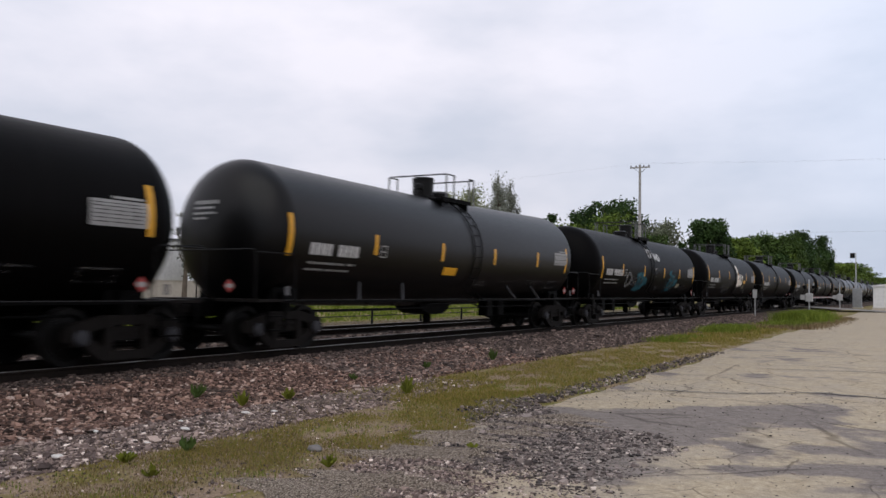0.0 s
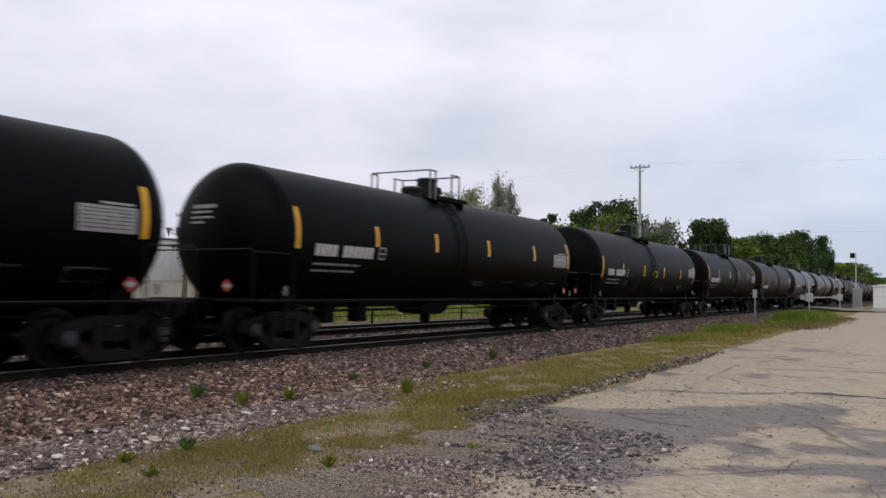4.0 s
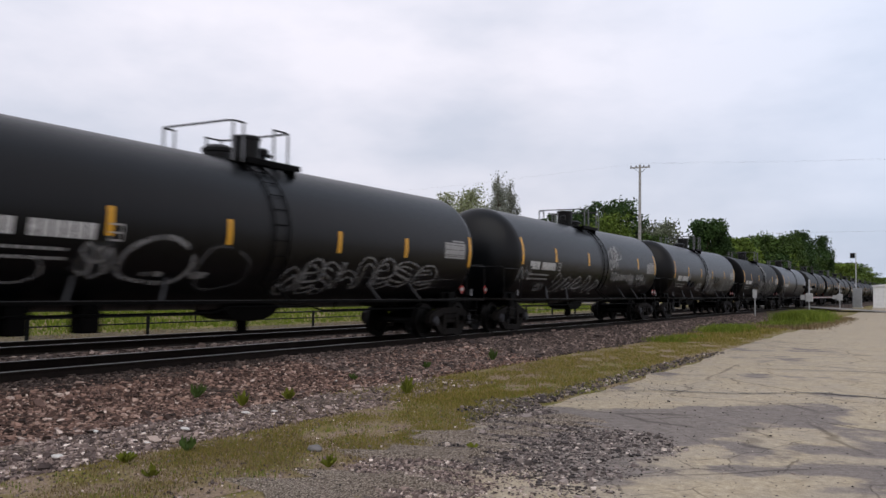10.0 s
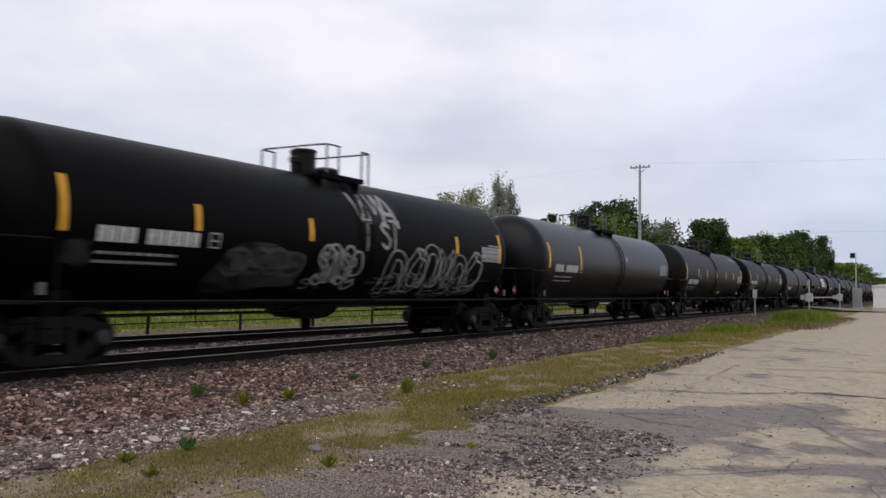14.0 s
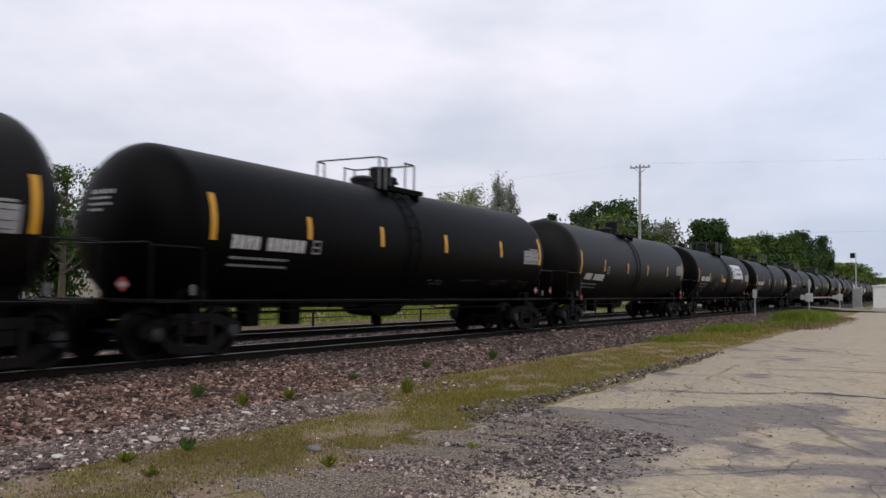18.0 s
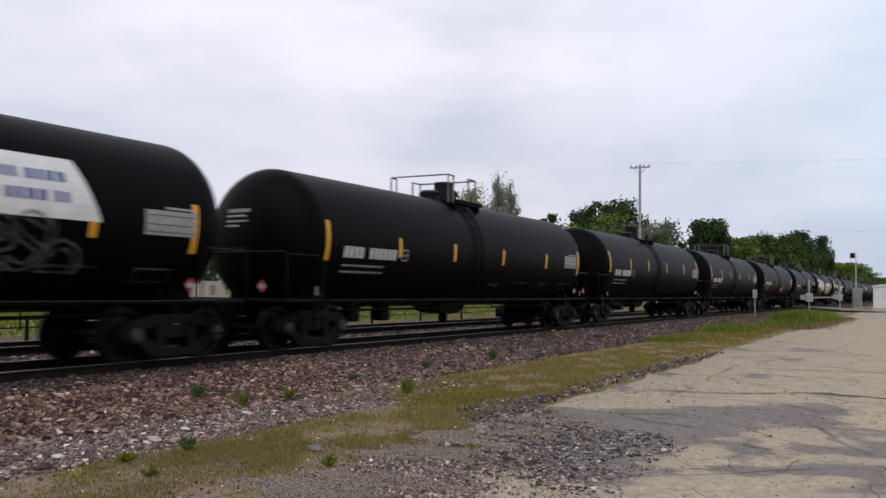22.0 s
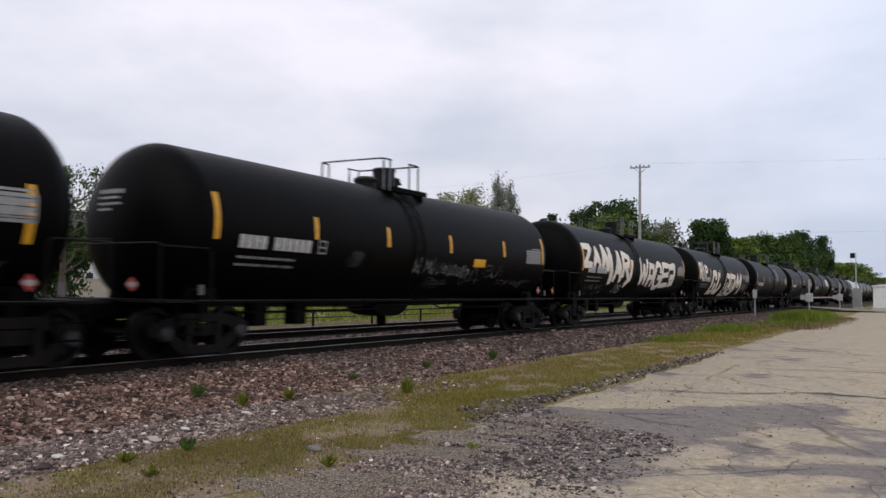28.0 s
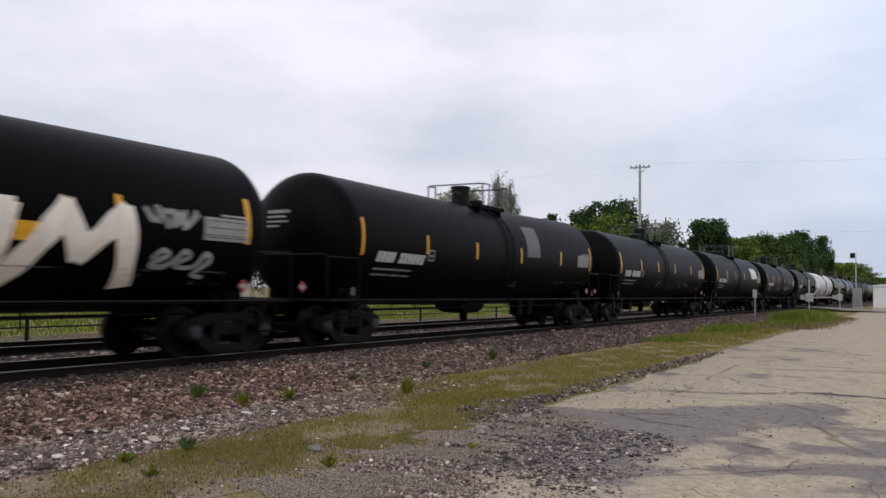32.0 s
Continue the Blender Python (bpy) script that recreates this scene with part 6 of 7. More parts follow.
stones("gravel_stones", 60000, (-6.6, -2.0, 5.5, 12.6), lambda x: -0.396, 0.014, STONE_DARK, "fine loose gravel on the paving's edge", 17, 1.0, HEAP)
stones("gravel_stones", 4500, (-6.6, -2.0, 5.5, 12.6), lambda x: -0.394, 0.026, STONE_DARK, "loose gravel on the paving's edge", 20, 1.0, HEAP)
stones("gravel_stones", 26000, (-6.2, -3.2, 4.6, 9.2), lambda x: -0.390, 0.015, STONE_GREY, "grey gravel and grit beside the thin grass", 24, 1.0, ((-0.30, 8.0, 0.6, 0.8), (0.1, 7.2, 0.5, 0.5)))
stones("gravel_stones", 12000, (-6.0, -2.6, 4.3, 8.6), lambda x: -0.397, 0.013, STONE_GREY, "pale loose gravel on sandy dirt", 21, 1.0, ((0.35, 7.6, 0.75, 1.5), (1.2, 6.9, 1.0, 0.6)))
stones("gravel_stones", 3000, (-7.1, -4.8, 3.6, 11), lambda x: -0.408, 0.013, STONE_GREY, "stray gravel in thin grass", 22, 1.2)
stones("gravel_stones", 1400, (-5.6, 0.5, 4.5, 16), lambda x: -0.388, 0.011, STONE_DARK, "grit scattered over the paving", 18, 1.3)
stones("gravel_stones", 1300, (-5.55, -5.02, 12, 25), lambda x: -0.400, 0.024, STONE_DARK, "gravel along the paving's edge", 19, 1.4)


TURF_EDGE = ((3, -5.6), (6.2, -5.3), (7.5, -4.75), (9.8, -5.0), (11.1, -5.27), (13.7, -5.43), (17, -5.5), (22.5, -5.7), (26.7, -5.6), (30.5, -5.3), (34, -5.7), (40, -6.0), (62, -4.9))


def blades(count, xr, yr, height, width, seed, zfun, power=1.0, clump=0.0, lean=0.45, worn=0.0):
    """Grass: thin bent blades, each its own island."""
    rng = np.random.default_rng(seed)
    if clump > 0:
        nc = max(1, count // 14)
        cx, cy = rng.uniform(*xr, nc), yr[0] + (yr[1] - yr[0]) * rng.random(nc) ** power
        pick = rng.integers(0, nc, count)
        xs, ys = cx[pick] + rng.normal(0, clump, count), cy[pick] + rng.normal(0, clump, count)
    else:
        xs, ys = rng.uniform(*xr, count), yr[0] + (yr[1] - yr[0]) * rng.random(count) ** power
    if worn > 0:
        # bare patches, and none past the paving's edge
        rough = np.sin(xs * 2.1 + ys * 1.3) + np.sin(xs * 3.7 - ys * 2.2 + 1.0) + np.sin(xs * 6.3 + ys * 4.7) * 0.7 + rng.normal(0, 0.5, count)
        edge = np.interp(ys, [e[0] for e in TURF_EDGE], [e[1] for e in TURF_EDGE]) + 0.10 * np.sin(ys * 3.1)
        stay = (rough > worn * 3.2 - 2.4) & (xs < edge + rng.normal(0, 0.16, count))
        xs, ys = xs[stay], ys[stay]
        count = len(xs)
    h = height * rng.uniform(0.45, 1.25, count)
    ang = rng.uniform(0, 6.28, count)
    la = rng.uniform(0, 6.28, count)
    ll = rng.uniform(0.05, lean, count) * h
    w = width * rng.uniform(0.6, 1.3, count)
    zz = np.array([zfun(a) for a in xs]) - 0.01
    dx, dy = np.cos(ang) * w / 2, np.sin(ang) * w / 2
    lx, ly = np.cos(la) * ll, np.sin(la) * ll
    P = np.stack([np.stack([xs - dx, ys - dy, zz], -1), np.stack([xs + dx, ys + dy, zz], -1),
                  np.stack([xs + dx * 0.7 + lx * 0.35, ys + dy * 0.7 + ly * 0.35, zz + h * 0.6], -1), np.stack([xs - dx * 0.7 + lx * 0.35, ys - dy * 0.7 + ly * 0.35, zz + h * 0.6], -1),
                  np.stack([xs + lx, ys + ly, zz + h], -1)], 1).reshape(-1, 3)
    k = (np.arange(count) * 5)[:, None]
    F = [tuple(q) for q in (k + np.array([[0, 1, 2, 3]])).tolist()] + [tuple(q) for q in (k + np.array([[3, 2, 4]])).tolist()]
    return P.tolist(), F


def grass(name, mat, label, *args, **kw):
    vs, fs = blades(*args, **kw)
    me = bpy.data.meshes.new(name)
    me.from_pydata(vs, [], fs)
    me.materials.append(mat)
    return thing(name, me, label, "grass", kind="stuff")


low = lambda x: -0.415
grass("verge_grass", GRASS_BLADE, "short yellow-green grass in a verge", 76000, (-8.0, -5.3), (11, 44), 0.065, 0.013, 31, low, 1.5, 0.26, worn=0.45)
grass("verge_grass", GRASS_BLADE, "short yellow-green grass in a verge", 60000, (-6.7, -4.7), (6, 13.5), 0.050, 0.008, 32, low, 1.0, 0.16, worn=0.55)
grass("verge_grass", GRASS_BLADE, "short yellow-green grass in a verge", 14000, (-7.0, -5.6), (3.5, 6.5), 0.045, 0.008, 45, low, 1.0, 0.14, worn=0.85)
grass("verge_grass", GRASS_BLADE, "short yellow-green grass in a verge", 9000, (-8.7, -6.2), (30, 75), 0.13, 0.03, 33, low, 1.3, 0.3)
grass("verge_grass", GRASS_DRY, "dry brown grass in thin soil", 22000, (-6.6, -4.6), (4.2, 7.6), 0.045, 0.009, 34, low, 1.0, 0.18, worn=0.3)
grass("verge_grass", GRASS_DRY, "dull dry grass round the green mound", 12000, (-7.4, -4.9), (44, 66), 0.20, 0.03, 46, low, 1.0, 0.4, 0.7)
grass("field_grass", GRASS_FIELD, "green grass field behind the tracks", 34000, (-60, -25), (10, 95), 0.20, 0.09, 35, lambda x: -0.33, 1.2, 0.5)
grass("verge_grass", GRASS_DRY, "dry brown grass in a verge", 20000, (-7.9, -5.0), (6, 24), 0.042, 0.011, 38, low, 1.3, 0.3)
grass("verge_grass", GRASS_FIELD, "fresh grass along the dirt strip", 9000, (-27, -24.0), (8, 60), 0.10, 0.04, 39, lambda x: -0.33, 1.3, 0.4)
grass("verge_grass", GRASS_DRY, "dry brown grass beside the far track", 2500, (-24.0, -20.5), (8, 60), 0.09, 0.04, 40, lambda x: -0.33, 1.3, 0.4)
grass("verge_grass", GRASS_FIELD, "fresh green tufts in the thin verge", 7000, (-6.7, -5.1), (4, 20), 0.055, 0.009, 41, low, 1.0, 0.09)
grass("verge_grass", GRASS_DRY, "straw-coloured grass between gravel and turf", 5000, (-8.0, -6.6), (8, 20), 0.05, 0.011, 42, low, 1.0, 0.25)
grass("tall_grass", GRASS_FIELD, "lush green grass mound at the verge", 9000, (-7.2, -6.2), (46, 54), 0.26, 0.030, 36, low, 1.0, 0.40, 0.8)
grass("tall_grass", GRASS_FIELD, "tall lush green weeds at the verge", 11000, (-7.3, -6.0), (52, 61), 0.66, 0.034, 43, low, 1.0, 0.45, 0.7)
grass("tall_grass", GRASS_FIELD, "lush green grass clump at the verge", 4500, (-8.2, -7.5), (37, 42), 0.30, 0.024, 37, low, 1.0, 0.35, 0.8)
grass("tall_grass", GRASS_FIELD, "small green grass clump at the verge", 2200, (-8.3, -7.6), (29, 33), 0.15, 0.020, 47, low, 1.0, 0.30, 0.8)


def weed(x, y, z, h, count, seed, mat, label):
    rng = random.Random(seed)
    s = Shape()
    s.v.append((0, 0, -0.02))
    for k in range(count):
        a, d = rng.uniform(0, 6.28), rng.uniform(0.0, 0.45) * h
        hh = h * rng.uniform(0.5, 1.1)
        b = rng.uniform(0, 6.28)
        w = 0.012 + 0.012 * rng.random()
        bx, by = 0.06 * rng.uniform(-1, 1), 0.06 * rng.uniform(-1, 1)
        tx, ty = bx + d * math.cos(a), by + d * math.sin(a)
        wx, wy = w * math.cos(b), w * math.sin(b)
        i = len(s.v)
        s.v += [((bx + tx) / 2 + wx * 1.3, (by + ty) / 2 + wy * 1.3, hh * 0.6), ((bx + tx) / 2 - wx * 1.3, (by + ty) / 2 - wy * 1.3, hh * 0.6), (tx, ty, hh)]
        s.f += [(0, i, i + 1), (i + 1, i, i + 2)]
    me = bpy.data.meshes.new("weed")
    me.from_pydata(s.v, [], s.f)
    me.materials.append(mat)
    return thing("weed", me, label, "weed", "weeds in the stones", at=(x, y, z))


WEEDS = [(-9.22, 8.94, -0.34, 0.24, 26, WEED_LEAF), (-8.38, 9.0, -0.40, 0.22, 30, GRASS_LUSH), (-8.35, 9.95, -0.40, 0.18, 34, GRASS_LUSH), (-7.3, 11.6, -0.41, 0.30, 46, GRASS_LUSH),
         (-8.9, 17.9, -0.38, 0.30, 40, WEED_LEAF), (-6.7, 5.6, -0.41, 0.12, 22, GRASS_LUSH), (-6.0, 5.3, -0.41, 0.12, 20, GRASS_LUSH), (-4.95, 6.5, -0.40, 0.12, 20, GRASS_LUSH),
         (-6.6, 6.3, -0.41, 0.16, 18, WEED_LEAF), (-9.0, 12.5, -0.36, 0.12, 16, WEED_LEAF), (-9.1, 15.2, -0.36, 0.16, 18, WEED_LEAF), (-4.2, 8.0, -0.39, 0.06, 16, GRASS_LUSH)]
for i, (x, y, z, h, c, m) in enumerate(WEEDS):
    weed(x, y, z, h, c, 60 + i, m, "small green weed growing between stones")


def rock(x, y, z, size, mat, label, seed):
    rng = random.Random(seed)
    bm = bmesh.new()
    bmesh.ops.create_icosphere(bm, subdivisions=2, radius=size / 2)
    for v in bm.verts:
        v.co *= 1 + 0.3 * noise.noise(v.co * (2.2 / size) + Vector((seed, 0, 0)))
        v.co.z *= 0.6
        v.co.x *= 1.25
    me = bpy.data.meshes.new("rock")
    bm.to_mesh(me)
    bm.free()
    me.materials.append(mat)
    return thing("rock", me, label, "rock", at=(x, y, z + size * 0.2))


ROCK_GREY = plain("dark_grey_rock", (0.14, 0.13, 0.125), 0.9, 0.0, 0.4, 12)
ROCK_WHITE = plain("white_limestone", (0.55, 0.53, 0.50), 0.9, 0.0, 0.2, 12)
rock(-5.55, 7.05, -0.41, 0.14, ROCK_GREY, "dark grey rock lying in thin grass", 3)
for i, (x, y, s) in enumerate(((-7.35, 5.35, 0.13), (-7.9, 8.55, 0.12), (-7.72, 8.9, 0.09), (-7.6, 7.2, 0.11), (-7.25, 6.35, 0.08), (-8.3, 6.5, 0.10), (-9.0, 12.05, 0.12), (-8.6, 6.1, 0.08), (-7.0, 5.9, 0.06), (-8.1, 7.6, 0.07))):
    rock(x, y, bed_z(x) - 0.005 if x < -8.6 else -0.41, s, ROCK_WHITE, "pale limestone rock on the gravel", 10 + i).scale = (1.0, 0.7, 0.6)


# ---- trees ----
def tree(name, x, y, h, w, mat, label, seed, leaves=1800, leaf=0.5, trunk=0.35, crown_from=0.25, column=False, bare=0.0, zg=-0.34):
    """Tapered trunk with limbs and a crown of many small leaf clumps."""
    rng = np.random.default_rng(seed)
    leaves, leaf = int(leaves * 3.2), leaf * 0.54
    r0 = h * 0.022 + 0.05
    s = Shape()
    top = Vector((rng.normal(0, 0.02) * h, rng.normal(0, 0.02) * h, h * (0.93 if column else 0.84)))
    s.tube([(0, 0, -0.2), tuple(top * 0.3), tuple(top * 0.65), tuple(top)], r0, 7, r0 * 0.22)
    tips = []
    nl = 16 if column else 14
    for k in range(nl):
        f = crown_from + (0.92 - crown_from) * (k + 0.5) / nl
        b = top * min(1, f / (0.93 if column else 0.84) * 0.85)
        a = k * 2.4 + rng.normal(0, 0.3)
        reach = w / 2 * (0.85 if not column else 0.62) * (0.55 + 0.45 * math.sin(math.pi * min(1, (f - crown_from) / (1 - crown_from) + 0.22))) * rng.uniform(0.75, 1.1)
        rise = reach * (1.4 if column else 0.55) + h * 0.03
        e = b + Vector((math.cos(a) * reach, math.sin(a) * reach, rise))
        mid = (b + e) / 2 + Vector((0, 0, -0.08 * reach))
        s.tube([tuple(b), tuple(mid), tuple(e)], r0 * 0.42, 5, r0 * 0.10)
        tips += [e, mid * 0.4 + e * 0.6]
        for q in range(2 + int(bare * 4)):
            d = e + Vector(rng.normal(0, 1, 3)) * reach * 0.32
            s.tube([tuple(mid * 0.5 + e * 0.5), tuple(d)], r0 * 0.13, 4, r0 * 0.04)
            tips.append(d)
    tips.append(top)
    root = thing(name, None, label, "tree", at=(x, y, zg))
    part("trunk", s.mesh("trunk", BARK, 40), root, "brown trunk with limbs")
    tips = np.array([tuple(t) for t in tips])
    pick = rng.integers(0, len(tips), leaves)
    spread = w * (0.092 if not column else 0.10) * (0.45 if bare > 0.8 else 1.0)
    c = tips[pick] + np.clip(rng.normal(0, 1, (leaves, 3)), -1.8, 1.8) * spread * rng.uniform(0.5, 1.25, (len(tips), 1))[pick] * np.array([1, 1, 0.8 if not column else 1.5])
    far = np.hypot(c[:, 0] - 0, c[:, 1] - 0)
    pull = np.minimum(1.0, (w * 0.56) / np.maximum(far, 1e-3))
    c[:, :2] *= pull[:, None]
    c[:, 2] = np.clip(c[:, 2], h * crown_from * 0.6, h * rng.uniform(0.90, 1.0, leaves))
    sz = leaf * rng.uniform(0.5, 1.3, leaves)[:, None]
    u = rng.normal(0, 1, (leaves, 3))
    u /= np.linalg.norm(u, axis=1)[:, None]
    v = np.cross(u, rng.normal(0, 1, (leaves, 3)))
    v /= np.linalg.norm(v, axis=1)[:, None]
    n3 = np.cross(u, v)
    P = np.stack([c - u * sz, c - v * sz * 0.55 + n3 * sz * 0.2, c + u * sz * 0.9, c + v * sz * 0.6 + n3 * sz * 0.15, c + n3 * sz * 0.3], 1).reshape(-1, 3)
    k = (np.arange(leaves) * 5)[:, None]
    F = np.concatenate([k + [[0, 1, 4]], k + [[1, 2, 4]], k + [[2, 3, 4]], k + [[3, 0, 4]]]).tolist()
    me = bpy.data.meshes.new("crown")
    me.from_pydata(P.tolist(), [], F)
    me.materials.append(mat)
    part("crown", me, root)
    return root


tree("poplar_tree", -59.5, 122.4, 21.3, 4.9, LEAF_SILVER, "tall narrow poplar with thin grey-green leaves", 101, 3600, 0.27, crown_from=0.2, column=True, bare=0.7)
tree("poplar_tree", -59.8, 126.2, 20.6, 4.3, LEAF_SILVER, "tall narrow poplar with thin grey-green leaves", 99, 2800, 0.27, crown_from=0.2, column=True, bare=0.7)
tree("tree", -68.3, 123.5, 20.0, 10.5, LEAF_PALE, "pale thinly leaved tree behind the tracks", 102, 3400, 0.36, bare=0.8)
tree("tree", -71, 135, 18.6, 8.0, LEAF_PALE, "pale thinly leaved tree behind the tracks", 103, 2000, 0.36, bare=0.8)
tree("tree", -42.6, 114, 15.4, 6.0, LEAF_DARK, "dark green leafy tree", 104, 1300, 0.45)
tree("tree", -46, 138, 18.8, 10.0, LEAF_DARK, "large dark green leafy tree", 105, 2300, 0.5)
tree("tree", -53.4, 127, 16.2, 4.6, LEAF_DARK, "slender dark green tree with a ragged top", 106, 1000, 0.5)
tree("tree", -40, 115, 13.0, 9.5, LEAF_BRIGHT, "bright spring-green leafy tree", 107, 3000, 0.45)
tree("tree", -41, 104, 11.4, 6.0, LEAF_BRIGHT, "bright spring-green leafy tree", 108, 1800, 0.45)
tree("tree", -55, 193, 19.0, 15.0, LEAF_GREY, "grey-green tree behind the pole", 109, 1700, 0.7, bare=0.3)
tree("tree", -52, 175, 14.0, 12.0, LEAF_MID, "leafy green tree behind the tracks", 110, 2400, 0.6)
tree("tree", -40, 181, 18.2, 10.5, LEAF_DARK, "broad leafy green tree", 111, 4200, 0.6)
for i, (x, y, h, w, m) in enumerate(((-40, 205, 14.6, 13, LEAF_BRIGHT), (-42, 232, 17.6, 9, LEAF_MID), (-42, 262, 20.6, 12, LEAF_MID), (-40, 288, 22.4, 13, LEAF_MID), (-43, 262, 13.5, 17, LEAF_DARK),
                                        (-41, 338, 27.0, 13, LEAF_DARK), (-40.5, 384, 28.0, 15, LEAF_DARK), (-44, 330, 17.0, 24, LEAF_DARK), (-44, 225, 11, 12, LEAF_BRIGHT), (-39, 266, 13.5, 11, LEAF_BRIGHT), (-43, 375, 17.0, 19, LEAF_MID))):
    tree("tree", x, y, h, w, m, "tall leafy tree in a row along the tracks", 120 + i, 3200, 0.8, crown_from=0.15)
for i, (x, y, h, w) in enumerate(((-42, 470, 17, 26), (-44, 530, 20, 30), (-44, 620, 20, 30), (-46, 720, 19, 30), (-45, 830, 17, 34))):
    tree("tree", x, y, h, w, LEAF_MID if i % 2 else LEAF_BRIGHT, "distant leafy tree along the tracks", 140 + i, 1800, 1.2, crown_from=0.1)
# behind the gaps between the cars
tree("tree", -47, 34.0, 9.6, 8.5, LEAF_MID, "ragged green tree with thin gaps in its crown", 150, 2600, 0.22, bare=1.3)
tree("tree", -95, 77.0, 15.0, 12.0, LEAF_BRIGHT, "bright green rounded tree", 151, 2400, 0.32, crown_from=0.1)
tree("tree", -54, 33.0, 9.4, 7.0, LEAF_MID, "leafy green tree behind the tracks", 152, 2400, 0.34, crown_from=0.1)
tree("tree", -72.5, 72.5, 7.6, 7.0, LEAF_DARK, "dense dark shrub beyond the field", 154, 2200, 0.3, crown_from=0.03)
tree("bare_tree", -64, 60.0, 11.0, 3.0, LEAF_GREY, "small bare tree with thin twigs", 153, 60, 0.3, crown_from=0.3, bare=1.5)
for i, (x, y, h, w, m) in enumerate(((-56, 27, 9.0, 7, LEAF_MID), (-53, 37, 6.0, 6, LEAF_DARK), (-57, 30, 5.0, 7, LEAF_DARK), (-58, 38, 8.0, 7, LEAF_MID), (-60, 36, 10.0, 7, LEAF_MID), (-60, 21, 10.0, 8, LEAF_DARK))):
    tree("tree", x, y, h, w, m, "leafy green tree or tall shrub beyond the field", 170 + i, 2200, 0.34, crown_from=0.05)
for i, (x, y, h, w) in enumerate(((-62, 24, 10, 9), (-73, 78, 8.0, 9), (-73, 86, 8.6, 9), (-74, 104, 9, 12), (-60, 14, 11, 9), (-62, 4, 11, 9))):
    tree("tree", x, y, h, w, (LEAF_MID, LEAF_DARK, LEAF_MID)[i % 3], "leafy tree far behind the tracks", 160 + i, 1800, 0.45, crown_from=0.1)


# ---- poles, fence, crossing ----
def utility_pole(x, y, h):
    root = thing("utility_pole", Shape().tube([(0, 0, -0.4), (0, 0, h * 0.5), (0, 0, h)], 0.19, 10, 0.12).mesh("pole", POLE_WOOD, 40), "tall weathered wooden utility pole with a crossarm", "utility pole", at=(x, y, -0.34))
    part("crossarm", Shape().box(-1.05, 1.05, -0.06, 0.06, h - 0.35, h - 0.22).mesh("crossarm", POLE_WOOD), root)
    for k, yy in enumerate((-0.95, -0.4, 0.4, 0.95)):
        part("insulator", Shape().lathe([(0.05, 0), (0.08, 0.04), (0.08, 0.10), (0.03, 0.17)], 8, "z").mesh("insulator", GLASS_DARK), root, at=(yy, 0, h - 0.22))
    part("brace", Shape().tube([(-0.7, 0.08, h - 0.3), (0, 0.08, h - 0.9), (0.7, 0.08, h - 0.3)], 0.02, 4).mesh("brace", BLACK_IRON), root)
    return root


utility_pole(-26, 86.2, 14.9)
utility_pole(40, 88, 13.5)


def cable(a, b, sag, r, label):
    a, b = Vector(a), Vector(b)
    pts = []
    for k in range(21):
        t = k / 20
        p = a.lerp(b, t)
        pts.append((p.x, p.y, p.z - sag * 4 * t * (1 - t)))
    return thing("cable", Shape().tube(pts, r, 4).mesh("cable", WIRE), label, "cable", "overhead cables")


for dx in (-0.95, 0.95):
    cable((-26 + dx, 86.2, 14.72), (40 + dx, 88, 13.3), 0.5, 0.004, "thin overhead cable between wooden poles")
    cable((-26 + dx, 86.2, 14.72), (-110, 96, 14.0), 0.8, 0.0025, "thin overhead cable between wooden poles")
utility_pole(-43, 300, 22.1)
utility_pole(33, 262, 20.4)
cable((-43, 300, 21.8), (33, 262, 20.1), 0.5, 0.025, "thin overhead cable across the sky")


def fence():
    root = thing("fence", Shape().tube([(0, 0, 0.70), (0, 60, 0.70)], 0.03, 6).mesh("top_rail", FENCE), "low dark pipe fence beyond the tracks", "fence", at=(-20.7, 6, -0.34))
    part("rail", Shape().tube([(0, 0, 0.47), (0, 60, 0.47)], 0.022, 6).mesh("rail", FENCE), root)
    pm = Shape().tube([(0, 0, -0.1), (0, 0, 0.74)], 0.05, 7).mesh("post", FENCE)
    for k in range(16):
        part("post", pm, root, at=(0, k * 4.0, 0))


fence()


def small_sign():
    root = thing("track_sign", Shape().box(-0.03, 0.03, -0.03, 0.03, -0.3, 1.5).mesh("post", GATE_GREY), "small pale marker sign on a post beside the track", "sign", at=(-10.2, 60.1, -0.2))
    part("plate", Shape().box(-0.14, 0.14, -0.05, -0.03, 1.22, 1.78, 0.0).mesh("plate", GATE_GREY), root, "pale plate")


small_sign()


